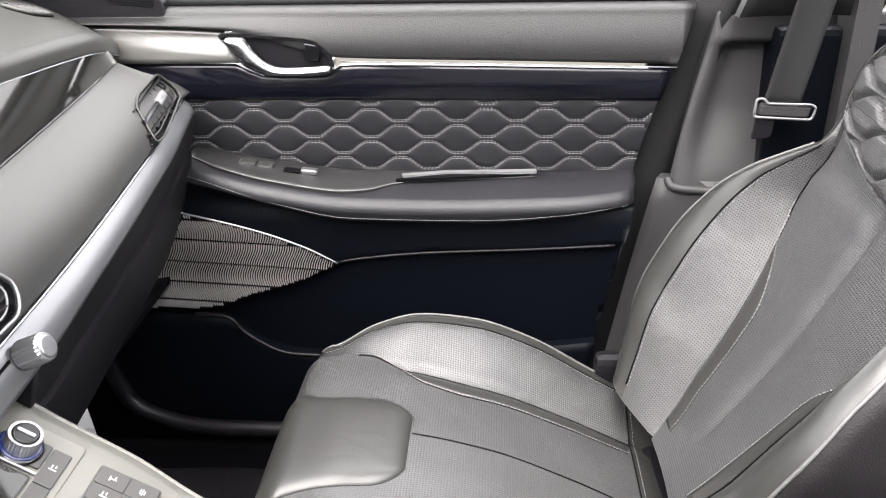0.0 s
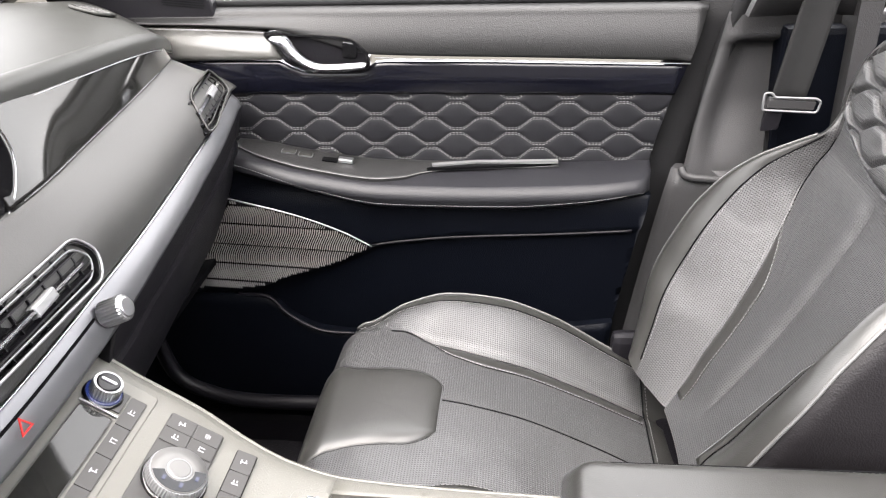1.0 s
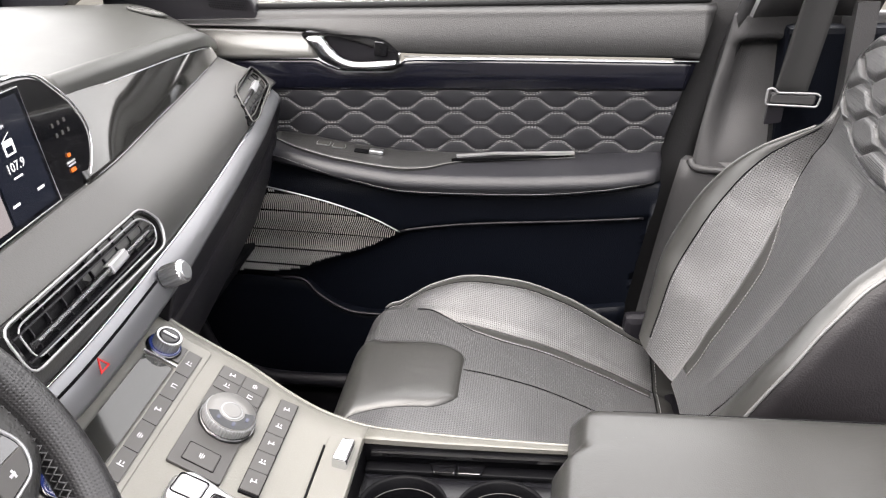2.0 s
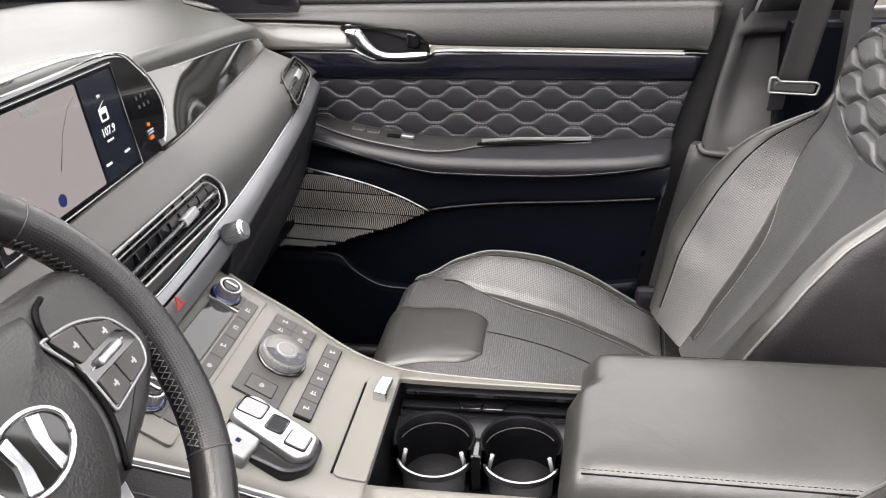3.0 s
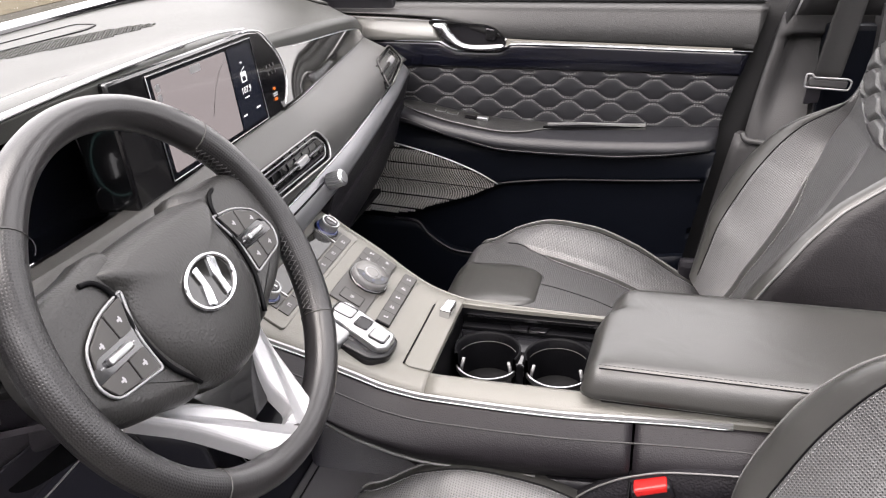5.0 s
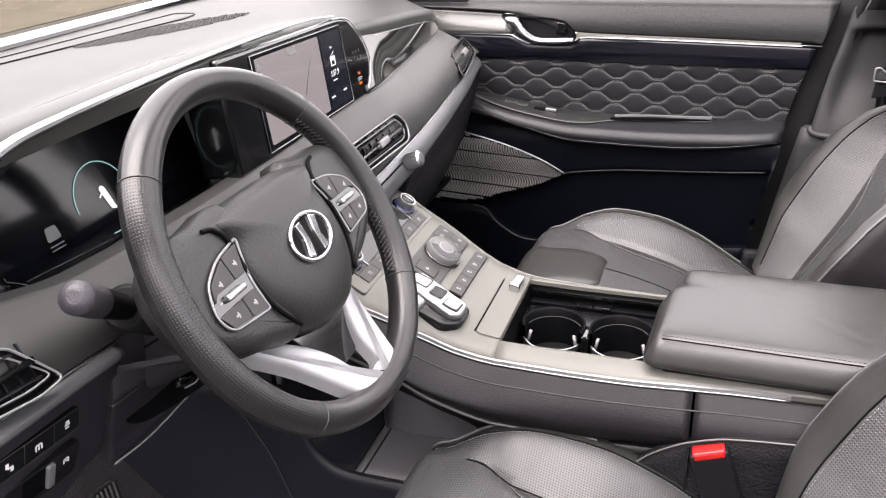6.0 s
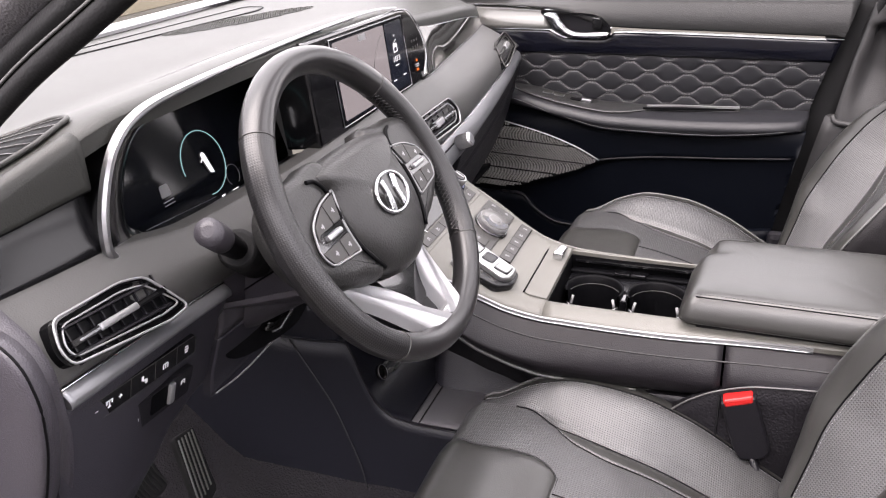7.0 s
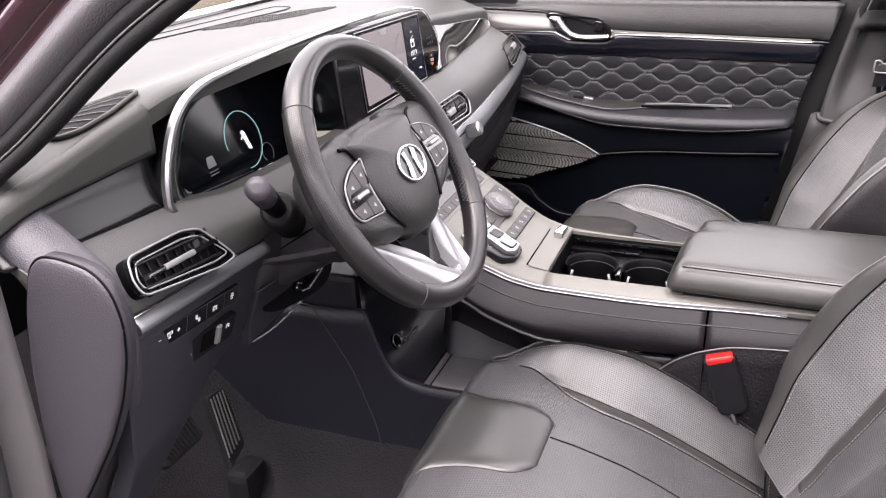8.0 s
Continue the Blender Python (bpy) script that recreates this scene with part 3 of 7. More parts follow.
def wave(x):
    """A wave with flat tops, from -1 to 1."""
    t = (x / (2 * math.pi)) % 1.0
    tri = 1 - 4 * t if t < 0.5 else 4 * t - 3
    q = max(-1.0, min(1.0, tri / 0.62))
    return q * (1.5 - 0.5 * q * q) * 0.5 + q * 0.5


def quilt_line(k, x):
    return 0.8585 - k * QR + (1 if k % 2 else -1) * 0.0083 * wave(2 * math.pi * (x + 0.122) / QP)


def quilt_low(x):
    return lerp(x, [(-0.40, 0.770), (-0.26, 0.752), (-0.12, 0.742), (0.26, 0.745)])


def quilt(u, v):
    zt = 0.8565
    zb = quilt_low(u)
    z = zt + (zb - zt) * v
    d = min(abs(z - quilt_line(k, u)) for k in range(-1, 7))
    puff = 0.0036 * (1 - math.exp(-d / 0.006)) - 0.0012 * math.exp(-(d / 0.0012) ** 2)
    x = min(u, door_rear(z) - 0.002)
    return x, 0.772 - puff * 0.72, z


part("quilted_panel", surf(quilt, span(-0.405, 0.287, 330), span(0, 1, 80), (0, 0.015, 0)), QUILT, door, "black leather quilted in rows of pointed cells")
st = bmesh.new()
for k in range(0, 6):
    for off in (-0.0013, 0.0013):
        line = []
        for x in span(-0.40, 0.285, 200):
            z = quilt_line(k, x) + off
            if quilt_low(x) + 0.001 < z < 0.855 and x < door_rear(z) - 0.004:
                line.append(V((x, 0.7708, z)))
            elif len(line) > 1:
                dashes(line, bm=st, r=0.0005)
                line = []
            else:
                line = []
        if len(line) > 1:
            dashes(line, bm=st, r=0.0005)
part("quilt_stitching", st, THREAD, door, "pale grey double stitching", kind="stuff")

# armrest


def arm_top(x):
    return lerp(x, [(-0.42, 0.785), (-0.36, 0.780), (-0.26, 0.762), (-0.15, 0.748), (0.0, 0.745), (0.26, 0.752)])


def arm_low(x):
    return lerp(x, [(-0.42, 0.772), (-0.37, 0.766), (-0.255, 0.735), (-0.144, 0.714), (0.038, 0.711), (0.238, 0.726)])


def arm_out(x):
    return lerp(x, [(-0.42, 0.735), (-0.37, 0.69), (-0.26, 0.674), (-0.1, 0.668), (0.15, 0.672), (0.24, 0.69), (0.262, 0.73)])


def armrest(u, v):
    zt, zb, yo = arm_top(u), arm_low(u), arm_out(u)
    if v < 0.5:
        t = v / 0.5
        y = 0.775 + (yo + 0.018 - 0.775) * t
        z = zt - 0.004 * t * t
    elif v < 0.75:
        a = (v - 0.5) / 0.25 * math.pi / 2
        y = yo + 0.018 * (1 - math.sin(a))
        z = zt - 0.004 - 0.018 * (1 - math.cos(a))
    else:
        t = (v - 0.75) / 0.25
        z = zt - 0.022 + (zb - zt + 0.022) * t
        y = yo + 0.004 * t
    return min(u, door_rear(z) - 0.001), y, z


part("armrest", surf(armrest, span(-0.42, 0.262, 60), span(0, 1, 40), (0, 0.006, -0.004)), QUILT, door, "padded black armrest")
seam = [V((x, arm_out(x) + 0.002, arm_low(x) + 0.004)) for x in span(-0.38, 0.24, 80)]
part("armrest_stitching", dashes(seam, 0.003, 0.0018, 0.0006, (0, -0.0015, 0)), THREAD, door, "pale grey stitching", kind="stuff")
# switch plate and pull pocket on the armrest


def plate_edge(x):
    return lerp(x, [(-0.385, 0.742), (-0.33, 0.708), (-0.25, 0.694), (-0.165, 0.690), (-0.12, 0.700), (-0.09, 0.722), (-0.05, 0.738), (0.12, 0.752)])


def switch_plate(u, v):
    y = 0.772 + (plate_edge(u) - 0.772) * v
    return u, y, arm_top(u) + 0.0035 - 0.002 * v * v


part("switch_plate", surf(switch_plate, span(-0.385, 0.118, 50), span(0, 1, 10), (0, 0, -0.01)), DOOR_UP, door, "smooth grey switch plate")
part("plate_edge", tube([(x, plate_edge(x), arm_top(x) + 0.0012) for x in span(-0.385, 0.118, 50)], 0.0009, 6), PIPING, door)
part("pull_pocket", slab(Plane((0.0, 0.757, 0.7505), (1, 0, 0), (0, 1, 0)), rounded([(-0.085, -0.030), (0.105, -0.006), (0.112, 0.004), (-0.06, -0.012)], 0.004), -0.002, 0.003, 0.001), DARK, door)
part("pull_edge", sweep([V((x, 0.753 - 0.02 * max(0, -0.01 - x) / 0.08, arm_top(x) + 0.009)) for x in span(-0.075, 0.117, 20)], [(-0.006, -0.002), (-0.006, 0.001), (0.006, 0.002), (0.006, -0.002)]), SILVER, door, "satin grip edge")
for k, (x0, mt) in enumerate(((-0.300, SATIN), (-0.274, SATIN))):
    sp = Plane((x0, 0.742, arm_top(x0) + 0.0035), (1, 0.06, -0.15), (0, 1, 0))
    part("seat_switch", slab(sp, rect(0.021, 0.014, 0.003), 0, 0.0025, 0.001), SOFT, door)
    part("switch_line", ring_plate(sp, rect(0.0225, 0.0155, 0.003), rect(0.0205, 0.0135, 0.003), 0, 0.0018), SATIN, door)
sp = Plane((-0.235, 0.738, arm_top(-0.235) + 0.0035), (1, 0.04, -0.13), (0, 1, 0))
part("window_switch_well", slab(sp, rect(0.024, 0.016, 0.002), -0.001, 0.0012), DARK, door)
part("window_switch", slab(sp, rect(0.024, 0.014, 0.003, 0.025), 0, 0.006, 0.002), SATIN, door, "silver window switch")

# lower door panel


def low_y(z):
    return lerp(z, [(0.25, 0.735), (0.45, 0.712), (0.60, 0.700), (0.70, 0.692), (0.73, 0.70)])


def lower_panel(u, v):
    z = 0.26 + (arm_low(u) - 0.002 - 0.26) * v
    x = min(u, door_rear(z))
    line = low_line(x)
    y = low_y(z) + (0.007 if z < line else 0.0)
    return x, y, z


def low_line(x):
    return lerp(x, [(-0.62, 0.53), (-0.45, 0.535), (-0.33, 0.570), (-0.24, 0.602), (-0.17, 0.635), (-0.126, 0.643), (-0.044, 0.652), (0.118, 0.660), (0.24, 0.668)])


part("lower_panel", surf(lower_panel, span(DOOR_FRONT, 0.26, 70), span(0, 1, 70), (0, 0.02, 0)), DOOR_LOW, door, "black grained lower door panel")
part("pocket_lip", tube([(x, low_y(low_line(x)) - 0.001, low_line(x)) for x in span(-0.17, 0.228, 40)], 0.0022, 6), PLASTIC, door)
part("pocket_mouth", tube(spline([(-0.40, 0.700, 0.541), (-0.35, 0.698, 0.537), (-0.322, 0.697, 0.507), (-0.272, 0.697, 0.476), (-0.21, 0.698, 0.469)], 6), 0.0028, 6), PLASTIC, door)


def pocket_bin(u, v):
    top = lerp(u, [(-0.62, 0.545), (-0.35, 0.537), (-0.322, 0.507), (-0.272, 0.476), (-0.21, 0.468), (0.13, 0.490), (0.21, 0.50)])
    z = 0.27 + (top - 0.27) * v
    return min(u, door_rear(z)), 0.70 - 0.004 * math.sin(v * math.pi) + 0.02 * (1 - v), z


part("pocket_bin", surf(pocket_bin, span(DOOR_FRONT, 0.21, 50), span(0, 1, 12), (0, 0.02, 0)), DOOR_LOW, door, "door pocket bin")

# speaker grille with bands of fine slots
GR = mat("speaker_grille_metal", (0.44, 0.43, 0.42), 0.34, 0.6, vary=0.1)


def gr_top(x):
    return lerp(x, [(-0.48, 0.738), (-0.389, 0.715), (-0.289, 0.689), (-0.217, 0.662), (-0.169, 0.636)])


def gr_low(x):
    return lerp(x, [(-0.48, 0.556), (-0.40, 0.556), (-0.348, 0.562), (-0.32, 0.575), (-0.24, 0.601), (-0.169, 0.634)])


def gr_front(z):
    return lerp(z, [(0.55, -0.468), (0.60, -0.46), (0.655, -0.42), (0.715, -0.389), (0.74, -0.38)])


bands = [0.53, 0.5665, 0.598, 0.632, 0.668, 0.70, 0.74]
for k in range(len(bands) - 1):
    lo, hi = bands[k] + 0.0018, bands[k + 1] - 0.0018
    bm = bmesh.new()
    for i in range(86):
        x0 = -0.478 + i * 0.0036
        rows = []
        for j in range(9):
            slope = 0.06 * (x0 + 0.3)
            z = lo - slope + (hi - lo) * j / 8
            x = x0 + 0.0045 * math.sin((z - lo) * 95 + k * 1.7) + 0.10 * (z - 0.63)
            if gr_low(x) + 0.001 < z < gr_top(x) - 0.001 and x > gr_front(z):
                rows.append((x, z))
        if len(rows) > 1:
            sweep([V((x, 0.6885, z)) for x, z in rows], [(-0.0006, -0.0015), (0.0006, -0.0015), (0.0005, 0.0015), (-0.0005, 0.0015)], up=(0, -1, 0), bm=bm)
    if bm.verts:
        part("grille_band", bm, GR, door, "band of fine wavy metal slots", kind="stuff")


def grille_back(u, v):
    z = gr_low(u) + (gr_top(u) - gr_low(u)) * v
    return max(u, gr_front(z)), 0.6915, z


part("grille_backing", surf(grille_back, span(-0.48, -0.169, 50), span(0, 1, 12), (0, 0.006, 0)), DARK, door)
part("grille_trim", tube([(x, 0.686, gr_top(x) + 0.002) for x in span(-0.40, -0.169, 40)], 0.0013, 6), SATIN, door, "satin trim round the speaker")

# ---- B pillar, belt ----

pil = thing("pillar_trim", (0.40, 0.76, 0.25), "black plastic trim of the pillar between the doors", "pillar trim")


def pillar_low(u, v):
    """Lower trim: u up, v from the door edge rearwards."""
    z = 0.24 + (0.75 - 0.24) * u
    x = door_rear(z) + 0.028 + 0.22 * v
    return x, 0.742 - 0.016 * math.sin(min(1, v * 2) * math.pi / 2), z


part("lower_trim", surf(pillar_low, span(0, 1, 14), span(0, 1, 12), (0.01, 0.02, 0)), POST, pil)


def pillar_mid(u, v):
    z = 0.738 + (0.975 - 0.738) * u
    x = door_rear(z) + 0.026 + 0.02 * (1 - u) + 0.26 * v
    hollow = ease(0.0, 0.5, u) * (1 - ease(0.80, 0.86, u))
    rim = 0.008 * (1 - ease(0.0, 0.07, v))
    return x, 0.728 + 0.03 * u + rim + 0.030 * hollow * ease(0.01, 0.16, v), z


part("middle_trim", surf(pillar_mid, span(0, 1, 44), span(0, 1, 30), (0.01, 0.02, 0)), POST, pil)
part("trim_ledge", tube(spline([(0.300, 0.738, 0.752), (0.306, 0.731, 0.742), (0.33, 0.728, 0.738), (0.40, 0.727, 0.735), (0.46, 0.73, 0.735)], 6), 0.006, 10), POST, pil)
part("upper_trim", surf(lambda u, v: (0.362 + 0.17 * v + 0.12 * u, 0.712 - 0.13 * u + 0.012 * math.sin(v * math.pi), 0.978 + 0.48 * u), span(0, 1, 10), span(0, 1, 8), (0, 0.02, 0)), POST, pil)
part("door_frame", surf(lambda u, v: (door_rear(0.25 + 0.75 * u) - 0.03 + 0.09 * v, 0.800 - 0.02 * v, 0.25 + 0.75 * u), span(0, 1, 16), span(0, 1, 4), (0, 0.01, 0)), RUBBER, pil, "black door opening edge")
part("belt_panel", box((0.50, 0.70, 0.3), (0.53, 0.76, 1.0)), POST, pil)

belt = thing("seat_belt", (0.42, 0.66, 0.80), "dark seat belt with metal-edged tongue", "seat belt")


def web(u, v):
    s = (v - 0.5) * 0.047
    p = V((0.449 - 0.17 * u * 0.16 + 0.05 * max(0, -u), 0.692, 1.02 - 0.16 * u))
    return p + V((s, -0.002 * math.cos(v * math.pi * 2) + 0.004 * s, 0))


part("webbing", surf(web, span(-2.4, 1.0, 20), span(0, 1, 8), (0, 0.0015, 0)), WEBBING, belt)
part("lower_webbing", surf(lambda u, v: (0.398 + 0.012 * v + 0.02 * u, 0.692 + 0.02 * v, 0.872 - 0.45 * u), span(0, 1, 10), span(0, 1, 5), (0, 0.0015, 0)), WEBBING, belt)
tp = Plane((0.428, 0.686, 0.866), (1, 0.03, -0.04), (0.06, 0, 1))
loop = rounded([(-0.040, -0.008), (0.034, -0.010), (0.037, 0.006), (0.030, 0.010), (-0.026, 0.010), (-0.030, 0.016), (-0.040, 0.016)], 0.005)
part("tongue_frame", tube([tp(a, b, 0.006) for a, b in loop], 0.0017, 8, True), SILVER, belt, "satin grey frame of the tongue")
part("tongue_body", slab(tp, rounded([(-0.034, -0.006), (0.030, -0.008), (0.032, 0.006), (-0.032, 0.008)], 0.004), -0.004, 0.005, 0.002), POST, belt)
part("tongue_plate", slab(tp, rounded([(-0.036, -0.040), (-0.012, -0.036), (-0.010, -0.008), (-0.034, -0.008)], 0.003), -0.002, 0.003, 0.001), PLASTIC, belt, "black sleeve of the tongue")

# ---- dashboard ----
dash = thing("dashboard", (-0.5, 0, 0.55), "black and grey car dashboard with silver trim strip", "dashboard")


def brow(y):
    return (lerp(y, [(-0.75, -0.455), (-0.60, -0.425), (-0.52, -0.41), (-0.2, -0.392), (0.10, -0.388), (0.18, -0.405), (0.3, -0.415), (0.6, -0.43), (0.76, -0.47)]),
            lerp(y, [(-0.75, 0.985), (-0.66, 1.014), (-0.60, 1.033), (-0.50, 1.056), (-0.2, 1.064), (0.08, 1.056), (0.17, 1.03), (0.3, 1.016), (0.6, 0.985), (0.76, 0.945)]))


def inset_low(y):
    return (lerp(y, [(-0.75, -0.44), (-0.57, -0.405), (-0.2, -0.372), (0.16, -0.368), (0.33, -0.392), (0.66, -0.43), (0.76, -0.48)]),
            lerp(y, [(-0.75, 0.940), (-0.57, 0.942), (-0.45, 0.925), (0.16, 0.936), (0.33, 0.930), (0.66, 0.936), (0.76, 0.91)]))


def strip_top(y):
    return (lerp(y, [(-0.70, -0.369), (-0.46, -0.366), (-0.25, -0.345), (0.0, -0.326), (0.2, -0.330), (0.56, -0.355), (0.70, -0.366)]),
            lerp(y, [(-0.70, 0.875), (-0.46, 0.863), (-0.25, 0.848), (0.0, 0.840), (0.2, 0.845), (0.56, 0.860), (0.70, 0.879)]))


def top_pad(u, v):
    xb, zb = brow(v)
    x = xb + (-0.800 - xb) * u ** 1.15
    far = 1.036 - 0.03 * (v / 0.75) ** 4
    t = min(1, u / 0.45)
    t = t * t * (3 - 2 * t)
    z = zb + (far - zb) * t + 0.010 * math.sin(min(1, u * 4) * math.pi / 2) * (1 - t)
    if u < 0.03:
        z -= 0.004 * (1 - u / 0.03)
    return x, v * (1 - 0.03 * u), z


part("top_pad", surf(top_pad, [0, 0.006, 0.015, 0.03] + span(0.06, 1, 36), span(-0.745, 0.755, 100), (0, 0, -0.016)), SOFT, dash, "soft grey top pad")


def face_between(a, b, y0, y1, belly, lift=0.0, cut0=0.0, cut1=1.0):
    def f(u, v):
        (xa, za), (xb, zb) = a(v), b(v)
        t = cut0 + (cut1 - cut0) * u
        return xa + (xb - xa) * t + belly * math.sin(t * math.pi) + lift, v, za + (zb - za) * t
    return f


def brow_under(y):
    x, z = brow(y)
    return x - 0.002, z - 0.004


part("lacquer_panel", surf(face_between(brow_under, inset_low, 0, 0, -0.001), span(0, 1, 16), span(0.15, 0.755, 60), (-0.02, 0, 0)), SMOKE, dash, "glossy smoked lacquer panel")
part("lacquer_panel", surf(face_between(brow_under, inset_low, 0, 0, -0.015), span(0, 1, 12), span(-0.745, -0.55, 20), (-0.02, 0, 0)), PANEL, dash, "dark side panel beside the gauges")
part("lacquer_edge", tube([V((inset_low(y)[0] - 0.001, y, inset_low(y)[1] + 0.0015)) for y in span(0.17, 0.75, 40)], 0.0008, 6), GLOSS, dash)


def brow_roll(drop):
    """The padded edge of the top, rolling over to the groove below it."""
    def f(u, v):
        x, z = brow(v)
        r = 0.013
        if u < 0.6:
            a = u / 0.6 * math.pi / 2
            return V((x + 0.003 - r + r * math.sin(a), v, z + 0.0045 - r * (1 - math.cos(a))))
        t = (u - 0.6) / 0.4
        return V((x + 0.003, v, z + 0.0045 - r + (drop(v) - z - 0.0045 + r) * t))
    return f


def groove_z(y):
    return lerp(y, [(-0.745, 0.966), (-0.70, 0.982), (-0.62, 0.991), (-0.55, 0.999)])


part("top_roll", surf(brow_roll(groove_z), span(0, 1, 14), span(-0.745, -0.556, 24), (-0.006, 0, -0.002)), SOFT, dash, "rolled edge of the soft top pad")
part("top_roll", surf(brow_roll(lambda y: brow(y)[1] - 0.019), span(0, 1, 14), span(0.186, 0.755, 50), (-0.006, 0, -0.002)), SOFT, dash, "rolled edge of the soft top pad")
part("top_groove", tube([V((brow(y)[0] + 0.001, y, groove_z(y) - 0.001)) for y in span(-0.745, -0.556, 24)], 0.0014, 6), DARK, dash)
part("brow_edge", tube([V((brow(y)[0] + 0.0030, y, brow(y)[1] - 0.0205)) for y in span(0.19, 0.75, 40)], 0.0006, 6), SATIN, dash, "thin bright line under the top pad")
part("face_pad", surf(face_between(inset_low, strip_top, 0, 0, 0.016), span(0, 1, 20), span(-0.735, 0.735, 110), (-0.02, 0, 0)), FACE, dash, "soft pale grey padded face")


# silver strip


def strip_h(y):
    return lerp(y, [(-0.70, 0.016), (-0.45, 0.014), (-0.2, 0.026), (0.0, 0.036), (0.2, 0.034), (0.3, 0.028), (0.70, 0.020)])


def strip(u, v):
    x, z = strip_top(v)
    h = strip_h(v)
    return x + 0.004 * math.sin(u * math.pi) + 0.016 * u * min(1, h / 0.025), v, z - 0.0015 - h * u


part("silver_strip", surf(strip, span(0, 1, 8), span(-0.684, -0.455, 30), (-0.012, 0, 0)), STRIP, dash, "satin silver trim strip")
part("silver_strip", surf(strip, span(0, 1, 8), span(-0.235, 0.705, 90), (-0.012, 0, 0)), STRIP, dash, "satin silver trim strip")
part("strip_highlight", tube([V((strip_top(y)[0] + 0.002, y, strip_top(y)[1] - 0.001)) for y in span(-0.235, 0.705, 70)], 0.0010, 6), CHROME, dash)
part("strip_highlight", tube([V((strip_top(y)[0] + 0.002, y, strip_top(y)[1] - 0.001)) for y in span(-0.684, -0.455, 20)], 0.0009, 6), CHROME, dash)


def strip_low(y):
    x, z = strip_top(y)
    return x + 0.016 * min(1, strip_h(y) / 0.025) - 0.002, z - strip_h(y) - 0.002


def glove(u, v):
    x, z = strip_low(v)
    zb = lerp(v, [(0.1, 0.60), (0.7, 0.615)])
    t = u
    groove = -0.004 * math.exp(-((t - 0.22) / 0.012) ** 2)
    return x - 0.010 * math.sin(min(1, t * 4) * math.pi / 2) - 0.075 * t * t + groove, v, z + (zb - z) * t


part("glovebox", surf(glove, span(0, 1, 40), span(0.165, 0.715, 40), (-0.02, 0, 0)), PLASTIC, dash, "black glovebox lid")
# underside darker than the lid, with its shade put into the colour
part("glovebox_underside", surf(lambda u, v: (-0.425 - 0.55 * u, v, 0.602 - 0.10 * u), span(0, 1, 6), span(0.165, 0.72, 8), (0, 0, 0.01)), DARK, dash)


def centre_low(u, v):
    x, z = strip_low(v)
    return x - 0.006 - 0.05 * u, v, z - 0.09 * u


part("centre_lower", surf(centre_low, span(0, 1, 8), span(-0.235, 0.17, 12), (-0.02, 0, 0)), GLOSS, dash, "glossy black lower centre panel")


def driver_low(u, v):
    """Panel under the driver's strip, with the switches; tapers forward and down."""
    x, z = strip_low(v) if v < -0.44 else (strip_low(-0.44)[0] - 0.02 * (v + 0.44) / 0.2, strip_low(-0.44)[1] - 0.02)
    zb = lerp(v, [(-0.71, 0.50), (-0.66, 0.575), (-0.60, 0.655), (-0.52, 0.722), (-0.45, 0.735), (-0.22, 0.73)])
    t = u
    return x - 0.004 - 0.045 * t - 0.32 * max(0, (z - 0.15) - (z + (zb - z) * t)) , v, z + (zb - z) * t


part("driver_panel", surf(driver_low, span(0, 1, 30), span(-0.705, -0.455, 30), (-0.02, 0, 0)), KNEE, dash, "black switch panel below the side vent")

# outer end of the dash: a rounded cover facing the door


def end_cover(u, v):
    a = u * math.pi / 2
    z = 0.985 + (0.44 - 0.985) * v
    xf = lerp(z, [(0.44, -0.53), (0.56, -0.475), (0.65, -0.437), (0.705, -0.408), (0.75, -0.382), (0.805, -0.360), (0.85, -0.352), (0.89, -0.352), (0.92, -0.362), (0.95, -0.395), (0.99, -0.45)])
    y = -0.690 - 0.045 * math.sin(a)
    return xf - 0.006 - 0.030 * (1 - math.cos(a)) - 0.03 * u, y, z


part("end_cover", surf(end_cover, span(0, 1, 12), span(0, 1, 50), (-0.012, 0.004, 0)), DASHP, dash, "black plastic cover on the end of the dash")

